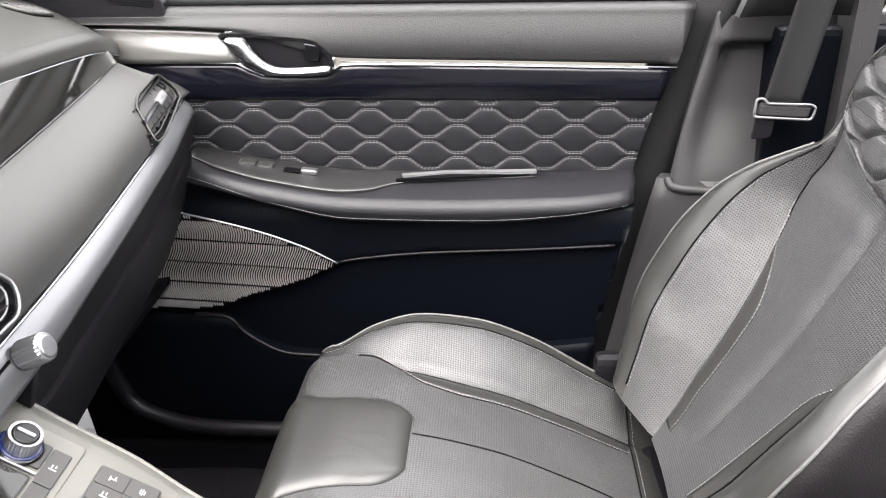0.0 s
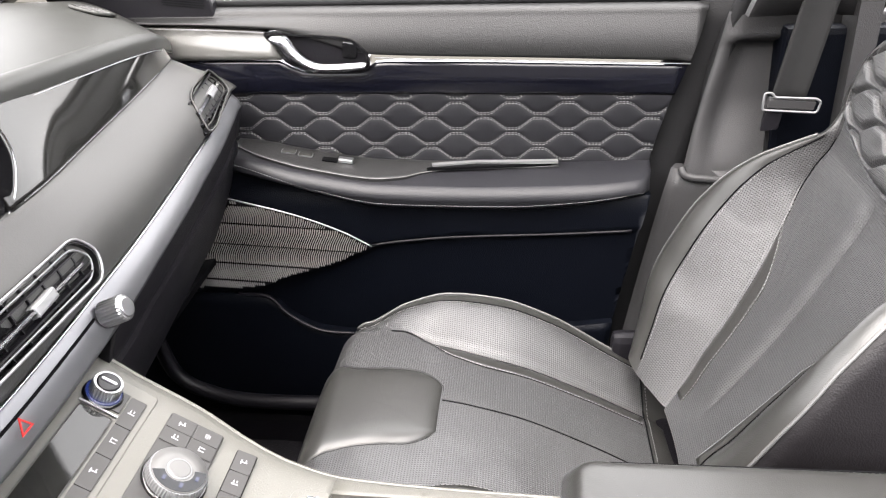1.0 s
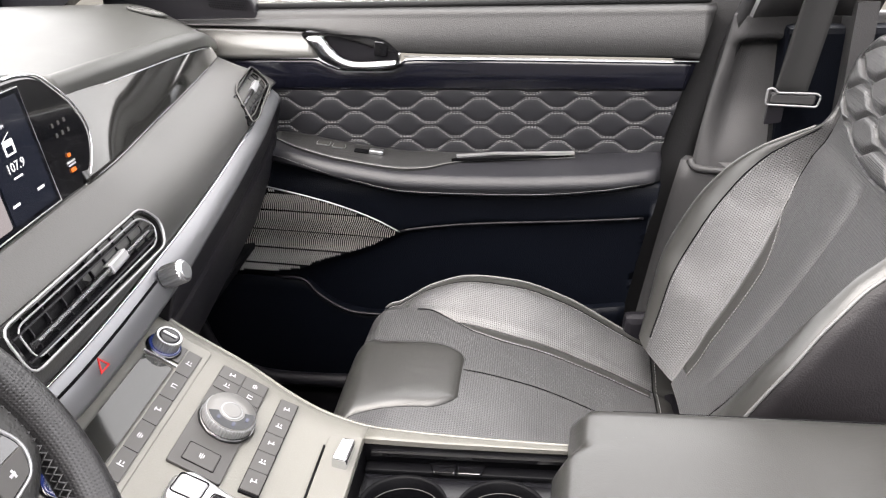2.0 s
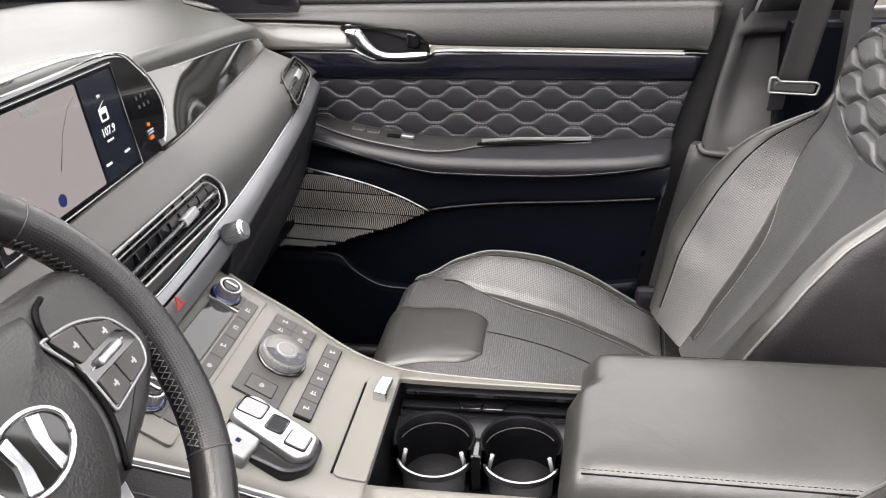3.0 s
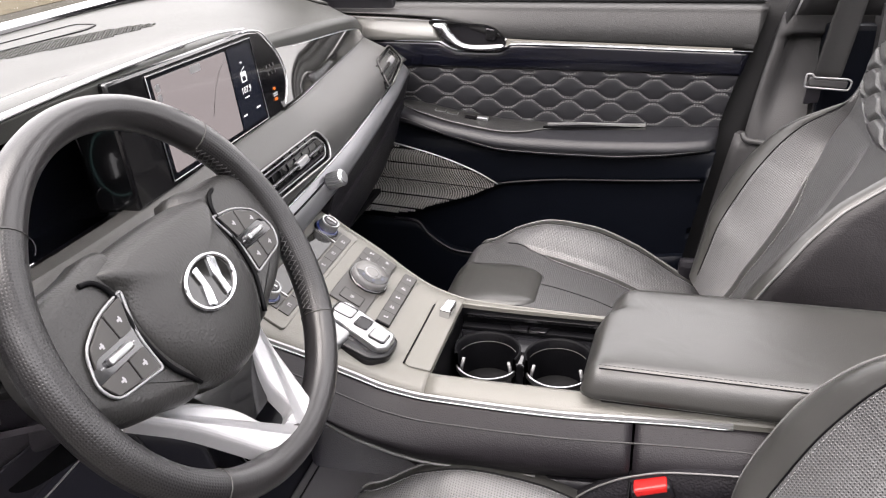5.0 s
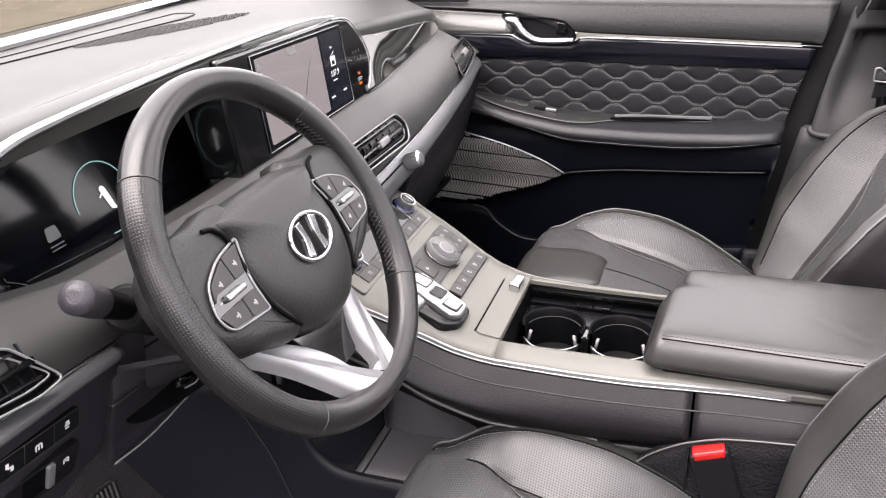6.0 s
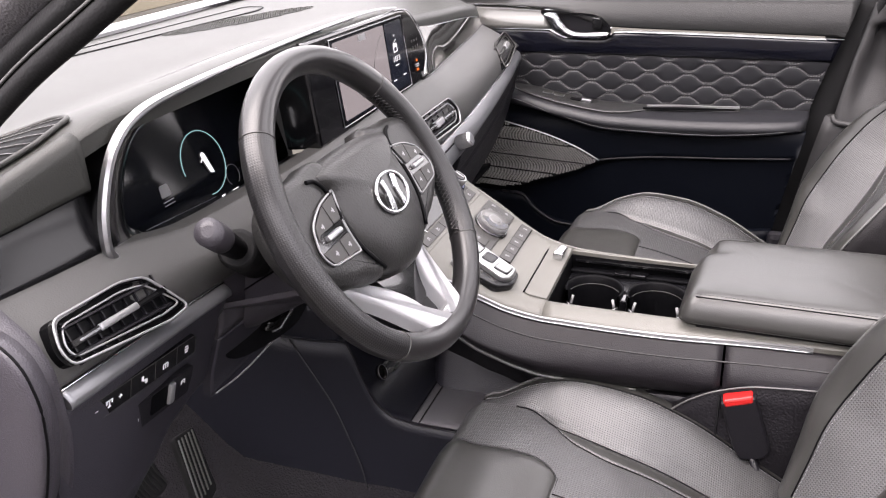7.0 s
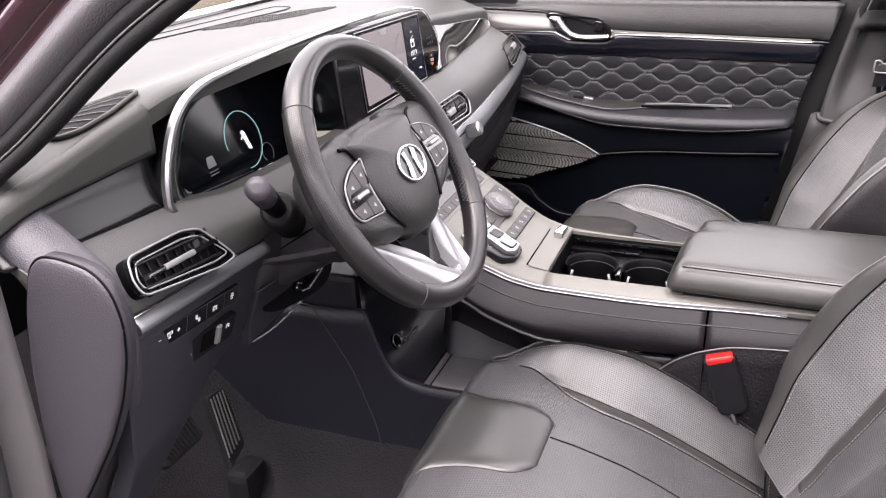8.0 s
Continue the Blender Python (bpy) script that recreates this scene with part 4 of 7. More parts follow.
# ---- vents ----
def vent(pl, outline, slats, tab, name="side_vent", fins=7, tall=0.006, trim=None):
    trim = trim or SATIN
    v = part(name, slab(pl, outline, -0.012, 0.0015), DARK, dash, "air vent with black slats and silver tab")
    part("vent_rim", tube([pl(x, y, 0.0095) for x, y in outline], 0.0012, 8, True), trim, v, "thin vent rim")
    cx = sum(p[0] for p in outline) / len(outline)
    cy = sum(p[1] for p in outline) / len(outline)

    def scaled(k, j):
        return [(cx + (x - cx) * k, cy + (y - cy) * j) for x, y in outline]
    part("vent_collar", ring_plate(pl, outline, scaled(0.965, 0.90), 0.0015, 0.009), GLOSS, v)
    part("vent_inner_rim", tube([pl(x, y, 0.0075) for x, y in scaled(0.90, 0.70)], 0.0010, 6, True), trim, v)
    inner = scaled(0.93, 0.82)
    lo, hi = min(p[0] for p in inner), max(p[0] for p in inner)
    for b0, b1, a0, a1 in slats:
        part("slat", sweep([pl(a0, b0, 0.0055), pl((a0 + a1) / 2, (b0 + b1) / 2, 0.006), pl(a1, b1, 0.0055)], [(-0.0022, -0.004), (0.0022, -0.004), (0.0008, 0.003), (-0.0008, 0.003)], up=pl.n), PLASTIC, v)
    for k in range(fins):
        a = lo + (hi - lo) * (k + 0.8) / (fins + 0.6)
        part("fin", sweep([pl(a, cy - 0.019, 0.0022), pl(a, cy + 0.019, 0.0022)], [(-0.0008, -0.003), (0.0008, -0.003), (0.0008, 0.003), (-0.0008, 0.003)], up=pl.n), PLASTIC, v)
    a, b, w = tab
    part("vent_bar", sweep([pl(lo + 0.006, b - 0.001, 0.0085), pl(hi - 0.008, b + 0.001, 0.0085)], [(-0.0036, -0.002), (0.0036, -0.002), (0.0026, 0.002), (-0.0026, 0.002)], up=pl.n), GLOSS, v, "silver bar on the middle slat")
    part("bar_inlay", sweep([pl(lo + 0.014, b - 0.001, 0.0108), pl(hi - 0.020, b + 0.001, 0.0108)], [(-0.0010, -0.0006), (0.0010, -0.0006), (0.0010, 0.0006), (-0.0010, 0.0006)], up=pl.n), CHROME, v)
    part("vent_tab", slab(pl, rounded([(a - w, b - tall), (a + w, b - tall * 0.8), (a + w, b + tall), (a - w, b + tall * 0.8)], 0.002), 0.004, 0.0125, 0.0025), SILVER, v, "silver vent tab")
    return v


VO = [(-0.078, -0.016), (0.036, -0.027), (0.064, -0.024), (0.052, -0.006), (0.033, 0.020), (0.006, 0.026), (-0.074, 0.024), (-0.082, 0.000)]
vo = rounded(VO, 0.008, 3)
pl = Plane((-0.3690, -0.596, 0.899), (0.02, 1, -0.07), (-0.55, 0, 1))
vent(pl, vo, [(0.014, 0.013, -0.070, 0.036), (-0.010, -0.014, -0.072, 0.048)], (-0.014, 0.0, 0.024), tall=0.0036, fins=9, trim=SILVER)
vo2 = [(-x, y) for x, y in vo][::-1]
vo2 = [(x, y * 1.02 - 0.002) for x, y in vo2]
pl = Plane((-0.3740, 0.612, 0.8900), (-0.085, 1, 0.08), (-0.75, 0, 1))
vent(pl, vo2, [(0.016, 0.016, -0.045, 0.072), (-0.014, -0.016, -0.06, 0.074)], (0.03, 0.0, 0.016), trim=BUTTON)
CO = rounded([(-0.135, -0.018), (0.112, -0.022), (0.128, 0.0), (0.108, 0.024), (-0.135, 0.024)], 0.012, 3)
pl = Plane((-0.3300, 0.062, 0.880), (-0.02, 1, -0.02), (-0.45, 0, 1))
vent(pl, CO, [(0.012, 0.012, -0.128, 0.10), (-0.010, -0.010, -0.128, 0.105)], (0.03, 0.0, 0.017), "centre_vent", fins=9, trim=SILVER)

# knob and hazard switch on the silver strip
kp = Plane((-0.3130, 0.163, 0.830), (0, 1, 0), (-0.40, 0, 1))
kn = part("strip_knob", lathe(kp, [(0.0125, -0.004), (0.0125, 0.018), (0.0115, 0.020), (0.004, 0.021)], 48, knurl=0.05), SATIN, dash, "knurled silver knob")
part("strip_knob_face", lathe(kp, [(0.0095, 0.0195), (0.0095, 0.0215), (0.008, 0.022)], 24), SATIN, kn)
kp = Plane((-0.3125, 0.010, 0.824), (0, 1, 0), (-0.45, 0, 1))
part("hazard_switch", ring_plate(kp, [(0, 0.0070), (-0.0078, -0.0058), (0.0078, -0.0058)], [(0, 0.0045), (-0.0053, -0.0044), (0.0053, -0.0044)], 0.003, 0.0040), RED, dash, "red triangle hazard symbol")
part("strip_groove", sweep([V((strip_top(y)[0] + 0.0085, y, strip_top(y)[1] - 0.012)) for y in span(-0.2, 0.15, 20)], [(-0.0008, -0.0012), (0.0008, -0.0012), (0.0008, 0.0012), (-0.0008, 0.0012)]), DARK, dash)

# driver's switches under the side vent
swp = Plane((-0.371, -0.578, 0.826), (0.01, 1, -0.09), (0.20, 0, 1))
sw = part("switch_bank", slab(swp, rounded([(-0.086, -0.013), (0.066, -0.010), (0.066, 0.011), (-0.088, 0.009)], 0.003), -0.004, 0.003, 0.001), PANEL, dash, "black switch bank with white symbols")
part("bank_line", tube([swp(x, y, 0.0032) for x, y in rounded([(-0.086, -0.013), (0.066, -0.010), (0.066, 0.011), (-0.088, 0.009)], 0.003)], 0.0004, 4, True), BUTTON, sw)
for a in (-0.030, 0.004, 0.036):
    part("switch_gap", slab(swp, rect(0.0005, 0.020, 0, a), 0.002, 0.0033), BUTTON, sw)


def mark(pl, host, strokes, a, b, c=0.003, material=None):
    """A small printed symbol of strokes (x, y, width, height)."""
    m = bmesh.new()
    for x, y, w, h in strokes:
        slab(pl, rect(w, h, 0, a + x, b + y), c, c + 0.0005, bm=m)
    return part("switch_mark", m, material or PRINT, host)


mark(swp, sw, [(0, 0, 0.0042, 0.0011)], -0.074, -0.001)
mark(swp, sw, [(0, 0.0028, 0.0090, 0.0012), (-0.0034, 0.001, 0.0013, 0.0032), (0.0034, 0.001, 0.0013, 0.0032), (0, -0.0005, 0.0012, 0.0070), (0, -0.0035, 0.0040, 0.0012)], -0.058, -0.001)
mark(swp, sw, [(0, 0, 0.0042, 0.0011), (0, 0, 0.0011, 0.0042)], -0.044, -0.001)
mark(swp, sw, [(-0.002, 0.002, 0.0030, 0.0046), (0.0012, -0.001, 0.0056, 0.0012), (0.003, -0.003, 0.0030, 0.0040)], -0.012, -0.001)
mark(swp, sw, [(0, 0.0018, 0.0060, 0.0012), (-0.0032, -0.001, 0.0012, 0.0050), (0, -0.001, 0.0012, 0.0050), (0.0032, -0.001, 0.0012, 0.0050)], 0.019, -0.001)
mark(swp, sw, [(0, 0.003, 0.0044, 0.0014), (0, 0.0, 0.0056, 0.0020), (0, -0.003, 0.0044, 0.0014)], 0.051, 0.001)
lowp = Plane((-0.383, -0.568, 0.784), (0.01, 1, -0.09), (0.26, 0, 1))
sw = part("switch_bank", slab(lowp, rounded([(-0.045, -0.020), (0.052, -0.018), (0.058, 0.014), (-0.045, 0.014)], 0.005), -0.004, 0.003, 0.001), PLASTIC, dash, "lower switch bank")
part("dimmer_well", slab(lowp, rect(0.034, 0.024, 0.003, 0.008), 0.002, 0.0036), DARK, sw)
part("dimmer_wheel", slab(lowp, rect(0.009, 0.024, 0.002, 0.020), 0.003, 0.007, 0.002), SILVER, sw, "ribbed silver dimmer wheel")
mark(lowp, sw, [(0, 0.002, 0.0060, 0.0012), (-0.0028, 0, 0.0012, 0.0050), (0.0028, 0, 0.0012, 0.0050), (0, -0.002, 0.0060, 0.0012)], -0.030, -0.006)
mark(lowp, sw, [(0, 0.0024, 0.0046, 0.0012), (-0.0026, 0, 0.0012, 0.0046), (0.0026, 0, 0.0012, 0.0046), (0, 0, 0.0020, 0.0012)], 0.040, 0.002)

# demister vents, centre lid and speaker dots set into the top pad


def pad_z(x, y):
    v = y
    for _ in range(4):
        xb = brow(v)[0]
        u = (max(0.0, xb - x) / (xb + 0.800)) ** (1 / 1.15)
        v = y / (1 - 0.03 * u)
    return top_pad(min(1, u), v)[2]


def on_pad(x, y, c=0.0):
    return V((x, y, pad_z(x, y) + c))


def sheet_on_pad(outline, c, bm=None):
    bm = bm or bmesh.new()
    cx, cy = sum(p[0] for p in outline) / len(outline), sum(p[1] for p in outline) / len(outline)
    rings = [[bm.verts.new(on_pad(cx + (x - cx) * k, cy + (y - cy) * k, c - (0.008 if k > 1 else 0))) for x, y in outline] for k in (1.001, 1.0, 0.7, 0.35)]
    for a, b in zip(rings, rings[1:]):
        for n in range(len(outline)):
            bm.faces.new((a[n - 1], a[n], b[n], b[n - 1])).smooth = True
    bm.faces.new(rings[-1])
    return bm


def crossings(outline, p, d):
    """Where the line p + t d crosses the outline, as the first and last t."""
    ts = []
    for (ax, ay), (bx, by) in zip(outline, outline[1:] + outline[:1]):
        ex, ey = bx - ax, by - ay
        den = d[0] * ey - d[1] * ex
        if abs(den) > 1e-12:
            t = ((ax - p[0]) * ey - (ay - p[1]) * ex) / den
            w = ((ax - p[0]) * d[1] - (ay - p[1]) * d[0]) / den
            if 0 <= w <= 1:
                ts.append(t)
    return (min(ts), max(ts)) if len(ts) > 1 else None


for sd in (-1, 1):
    cut = [(-0.442, 0.532), (-0.470, 0.526), (-0.502, 0.534), (-0.516, 0.552), (-0.506, 0.596), (-0.488, 0.626), (-0.468, 0.634), (-0.450, 0.616), (-0.441, 0.575)]
    k, dx, yc = (0.62, -0.045, 0.655) if sd > 0 else (1.0, 0.0, 0.580)
    lip = [(-0.478 + dx + (x + 0.478) * k, sd * (yc + (y - 0.580) * k)) for x, y in rounded(cut, 0.010)]
    dv = part("demister_vent", sheet_on_pad(lip, 0.0030), DARK, dash, "slotted demister vent")
    part("demister_rim", tube([on_pad(x, y, 0.0030) for x, y in lip], 0.0026, 8, True), SOFT, dv)
    for n in range(6):
        y = sd * (yc + (n - 2.5) * 0.0155 * k)
        hit = crossings(lip, (-0.48 + dx, y), (1.0, sd * -0.27))
        if hit:
            a, b = hit
            part("slat", sweep([on_pad(-0.48 + dx + t, y - sd * 0.27 * t, 0.0036) for t in span(a + 0.002, b - 0.002, 4)], [(-0.0008, -0.001), (0.0008, -0.001), (0.0008, 0.0005), (-0.0008, 0.0005)]), PIPING, dv)
lid = rounded([(-0.770, -0.235), (-0.752, 0.02), (-0.737, 0.225), (-0.700, 0.228), (-0.688, 0.185), (-0.706, 0.05), (-0.720, -0.07), (-0.742, -0.235)], 0.012)
part("speaker_lid", sheet_on_pad(lid, 0.0006), SOFT, dash, "grey centre speaker cover")
part("lid_groove", tube([on_pad(x, y, 0.0003) for x, y in lid], 0.0016, 6, True), DARK, dash)
bm = bmesh.new()
for i in range(60):
    for j in range(10):
        a, b = -0.150 + i * 0.0050 + (j % 2) * 0.0025, -0.030 + j * 0.0066
        if (a / 0.150) ** 2 + (b / 0.031) ** 2 < 1:
            q = on_pad(-0.660 + 0.31 * a + b, 0.095 + a, 0.0003)
            slab(Plane(q, (0.3, 1, 0), (1, -0.3, 0)), rect(0.0024, 0.0030, 0), -0.001, 0.0004, bm=bm)
part("grille_dots", bm, SOFT, dash, "speaker dots in the top pad", kind="stuff")

# ---- displays ----
disp = thing("display_panel", (-0.43, -0.2, 0.93), "wide black panel holding gauges and a lit centre touchscreen", "display")
# glossy surround: centre screen housing
scp = Plane((-0.377, 0, 0.99), (0, 1, 0), (-0.10, 0, 1))
house = rounded([(-0.205, -0.062), (0.128, -0.064), (0.166, -0.048), (0.186, -0.012), (0.172, 0.022), (0.132, 0.060), (0.10, 0.066), (-0.205, 0.072)], [0.004, 0.01, 0.02, 0.02, 0.03, 0.02, 0.02, 0.004], 5)
part("screen_housing", slab(scp, house, -0.05, 0.0, 0.004), GLOSS, disp, "piano black screen housing")
part("housing_rim", tube([scp(x, y, 0.0005) for x, y in house if x > -0.2], 0.0010, 8), CHROME, disp, "chrome rim of the housing")
glassp = Plane(scp(0, 0, 0.0006), scp.u, scp.v)
scr = part("touchscreen", slab(glassp, rounded([(-0.138, -0.054), (0.104, -0.052), (0.098, 0.058), (-0.142, 0.064)], 0.004), -0.002, 0.0008), SCREEN_BLACK, disp, "lit touchscreen showing map and radio")
part("screen_line", tube([glassp(x, y, 0.001) for x, y in ((-0.138, -0.053), (0.104, -0.051), (0.098, 0.057), (-0.141, 0.063), (-0.138, -0.053))], 0.0007, 6), SILVER, scr)
part("map_field", slab(glassp, rounded([(-0.130, -0.046), (0.030, -0.046), (0.028, 0.054), (-0.133, 0.058)], 0.003), 0.0007, 0.0013), SCREEN_PALE, scr, "pale map on the screen")
part("radio_field", slab(glassp, rounded([(0.034, -0.047), (0.098, -0.046), (0.093, 0.052), (0.032, 0.054)], 0.003), 0.0007, 0.0013), SCREEN_BLUE, scr, "navy radio card")
tp2 = Plane(glassp(0, 0, 0.0012), glassp.u, glassp.v)
label_text("107.9", tp2, 0.0118, SCREEN_WHITE, scr, cx=0.060, cy=-0.0015)
label_text("FM", tp2, 0.0045, SCREEN_WHITE, scr, cx=0.060, cy=0.033)
part("radio_icon", ring_plate(tp2, rect(0.014, 0.013, 0.001, 0.0605, 0.0150), rect(0.010, 0.006, 0.001, 0.0605, 0.0130), 0, 0.0006), SCREEN_WHITE, scr)
part("radio_aerial", tube([tp2(0.055, 0.0215, 0.0003), tp2(0.066, 0.0270, 0.0003)], 0.0004, 4), SCREEN_WHITE, scr)
part("text_bar", slab(tp2, rect(0.012, 0.0016, 0, 0.059, -0.0105), 0, 0.0006), SCREEN_WHITE, scr)
for a, b in ((0.044, -0.0310), (0.082, -0.0295)):
    part("text_bar", slab(tp2, rect(0.010, 0.0022, 0, a, b), 0, 0.0006), SCREEN_WHITE, scr)
for b in (0.047, 0.036, 0.025):
    part("map_button", slab(tp2, rect(0.008, 0.008, 0.002, -0.125, b), 0, 0.0006), SILVER, scr)
part("map_label", slab(tp2, rect(0.022, 0.008, 0.001, -0.045, 0.050), 0, 0.0006), SILVER, scr)
part("map_marker", slab(tp2, [(-0.042 + 0.006 * math.cos(k * math.pi / 8), -0.034 + 0.006 * math.sin(k * math.pi / 8)) for k in range(16)], 0, 0.0006), BLUE_GLOW, scr)
part("map_road", tube([tp2(a, b, 0.0004) for a, b in ((-0.03, -0.01), (-0.012, 0.018), (0.006, 0.036), (0.022, 0.044))], 0.0004, 4), BUTTON, scr)
for k, b in enumerate((0.012, 0.002)):
    for j in range(3):
        part("lamp_mark", slab(glassp, rect(0.003, 0.004, 0.001, 0.128 + j * 0.010 + 0.002 * k, b), 0.0, 0.0008), BUTTON, disp)
for b, w, h, mt in ((-0.0195, 0.0045, 0.0034, AMBER), (-0.0260, 0.0130, 0.0016, WHITE_PRINT), (-0.0288, 0.0120, 0.0016, WHITE_PRINT), (-0.0340, 0.0075, 0.0036, AMBER)):
    part("warning_lamp", slab(glassp, rect(w, h, 0.0005, 0.138, b), 0.0, 0.0009), mt, disp, "small warning lamp and text")

# gauge cluster: recessed display behind a chrome-edged hood
arch = spline([(-0.402, -0.546, 0.924), (-0.400, -0.558, 0.930), (-0.400, -0.5665, 0.946), (-0.402, -0.557, 0.985), (-0.402, -0.530, 1.030), (-0.402, -0.487, 1.052), (-0.400, -0.41, 1.060), (-0.396, -0.26, 1.066), (-0.392, -0.10, 1.068), (-0.390, 0.02, 1.066), (-0.389, 0.10, 1.058)], 8)
part("hood_trim", sweep(arch, [(-0.0036, -0.004), (-0.0032, 0.0012), (-0.0008, 0.0044), (0.0030, 0.0048), (0.0058, 0.0020), (0.0060, -0.0026), (0.0026, -0.005)], up=(1, 0, 0.1), size=lambda q: lerp(q.y, [(-0.56, 0.95), (-0.45, 0.85), (-0.25, 0.5), (0.1, 0.3)])), SATIN, disp, "satin silver hood trim")


def hood_in(u, v):
    i = v * (len(arch) - 1)
    k = min(int(i), len(arch) - 2)
    p = arch[k].lerp(arch[k + 1], i - k)
    c = V((-0.475, -0.31, 0.955))
    q = p + V((-0.088, 0, -0.006)) * u
    return q + (c - p) * 0.10 * u


part("hood_lining", surf(hood_in, span(0, 1, 8), span(0, 0.78, 60), (0, 0, -0.003)), GLOSS, disp, "glossy black hood lining")


def hood_band(u, v):
    i = v * (len(arch) - 1)
    k = min(int(i), len(arch) - 2)
    p = arch[k].lerp(arch[k + 1], i - k)
    q = p + (V((p.x, -0.31, 0.955)) - p) * (0.03 + 0.19 * u)
    return V((p.x - 0.004 - 0.020 * u * u, q.y, q.z))


part("hood_band", surf(hood_band, span(0, 1, 8), span(0, 0.86, 70), (-0.01, 0, 0)), GLOSS, disp, "glossy black band inside the hood trim")
clp = Plane((-0.478, -0.345, 0.958), (0.0, 1, 0), (-0.28, 0, 1))
part("cluster_glass", slab(clp, rounded([(-0.208, -0.066), (0.205, -0.070), (0.205, 0.080), (-0.150, 0.068), (-0.19, 0.045)], 0.012), -0.02, 0.0), SCREEN_BLACK, disp, "dark gauge display")
part("cluster_floor", surf(lambda u, v: (-0.475 + 0.085 * u, v, 0.888 + 0.040 * u - 0.012 * u * (1 if v > -0.5 else 0.4)), span(0, 1, 8), span(-0.566, -0.14, 30), (0, 0, -0.01)), PLASTIC, disp, "matt black shelf under the gauges")
cq = Plane(clp(0, 0, 0.0008), clp.u, clp.v)


def arc(cx, cy, r, a0, a1, n=40, w=0.0):
    return [cq(cx + r * math.cos(radians(a)), cy + r * math.sin(radians(a)), w) for a in span(a0, a1, n)]


part("gauge_ring", tube(arc(0.031, -0.020, 0.039, -100, 186), 0.0006, 6), TEAL, disp, "glowing teal gauge ring")
part("gauge_ring", tube(arc(0.0735, -0.050, 0.013, -60, 230), 0.0005, 6), SILVER, disp)
part("gauge_trace", tube([cq(a, b, 0) for a, b in ((-0.119, -0.042), (-0.118, -0.046), (-0.108, -0.052), (-0.100, -0.058), (-0.104, -0.066), (-0.118, -0.071))], 0.0005, 6), SILVER, disp)
part("gauge_line", tube([cq(-0.105, -0.0715, 0), cq(0.028, -0.073, 0)], 0.0006, 4), SILVER, disp)
part("car_icon", slab(cq, rounded([(0.036, -0.034), (0.043, -0.036), (0.037, -0.010), (0.033, -0.007), (0.029, -0.010)], 0.002), 0, 0.0006), SCREEN_WHITE, disp)
part("car_icon_door", slab(cq, [(0.026, -0.019), (0.0305, -0.016), (0.030, -0.0145), (0.0255, -0.018)], 0, 0.0006), SCREEN_WHITE, disp)
part("car_icon", slab(cq, rounded([(-0.058, -0.034), (-0.040, -0.034), (-0.042, -0.020), (-0.056, -0.020)], 0.003), 0, 0.0006), SILVER, disp)
for b in (-0.027, -0.031):
    part("text_bar", slab(cq, rect(0.018, 0.0012, 0, -0.049, b - 0.012), 0, 0.0006), SILVER, disp)
part("gauge_line", tube([cq(-0.098, -0.055, 0), cq(0.028, -0.063, 0)], 0.0004, 4), SILVER, disp)
for a, b, w in ((-0.093, -0.063, 0.006), (-0.112, -0.060, 0.005), (0.042, -0.067, 0.006), (0.068, -0.068, 0.012)):
    part("text_bar", slab(cq, rect(w, 0.003, 0, a, b), 0, 0.0006), SCREEN_WHITE, disp)
part("start_button", lathe(Plane((-0.352, -0.185, 0.905), (0, 1, 0), (-0.3, 0, 1)), [(0.016, -0.004), (0.016, 0.008), (0.013, 0.011), (0.004, 0.011)], 32), SILVER, disp, "round silver-rimmed start button")
part("start_bezel", slab(Plane((-0.354, -0.205, 0.905), (0, 1, 0), (-0.3, 0, 1)), rect(0.085, 0.026, 0.010), -0.006, 0.004, 0.003), SILVER, disp)

# ---- steering wheel and column ----
WP = Plane((-0.222, -0.352, 0.932), (0, 1, 0), (-0.502, 0, 0.865))
wheel = thing("steering_wheel", WP(0, 0, 0), "black leather steering wheel with silver lower spoke", "steering wheel")


def rim_centre(a):
    c, s = math.cos(a), math.sin(a)
    r = 0.1660
    y = r * s
    if s < 0:
        y = r * s * (1 - 0.025 * max(0, -s - 0.5) * 2)
    return r * c, y


def rim_point(u, v):
    x, y = rim_centre(u)
    L = math.hypot(x, y)
    grip = 1 + 0.10 * math.exp(-((math.degrees(u) % 360 - 45) / 16) ** 2) + 0.10 * math.exp(-((math.degrees(u) % 360 - 135) / 16) ** 2)
    a, b = 0.0148 * math.cos(v) * grip, 0.0170 * math.sin(v)
    return WP(x * (1 + a / L), y * (1 + a / L), b - 0.010)


def rim_piece(a0, a1, material, label):
    n = max(8, int(abs(a1 - a0) / 4))
    return part("rim", surf(lambda u, v: rim_point(radians(u), v), span(a0, a1, n), span(0, 2 * math.pi, 20), uv=True), material, wheel, label)


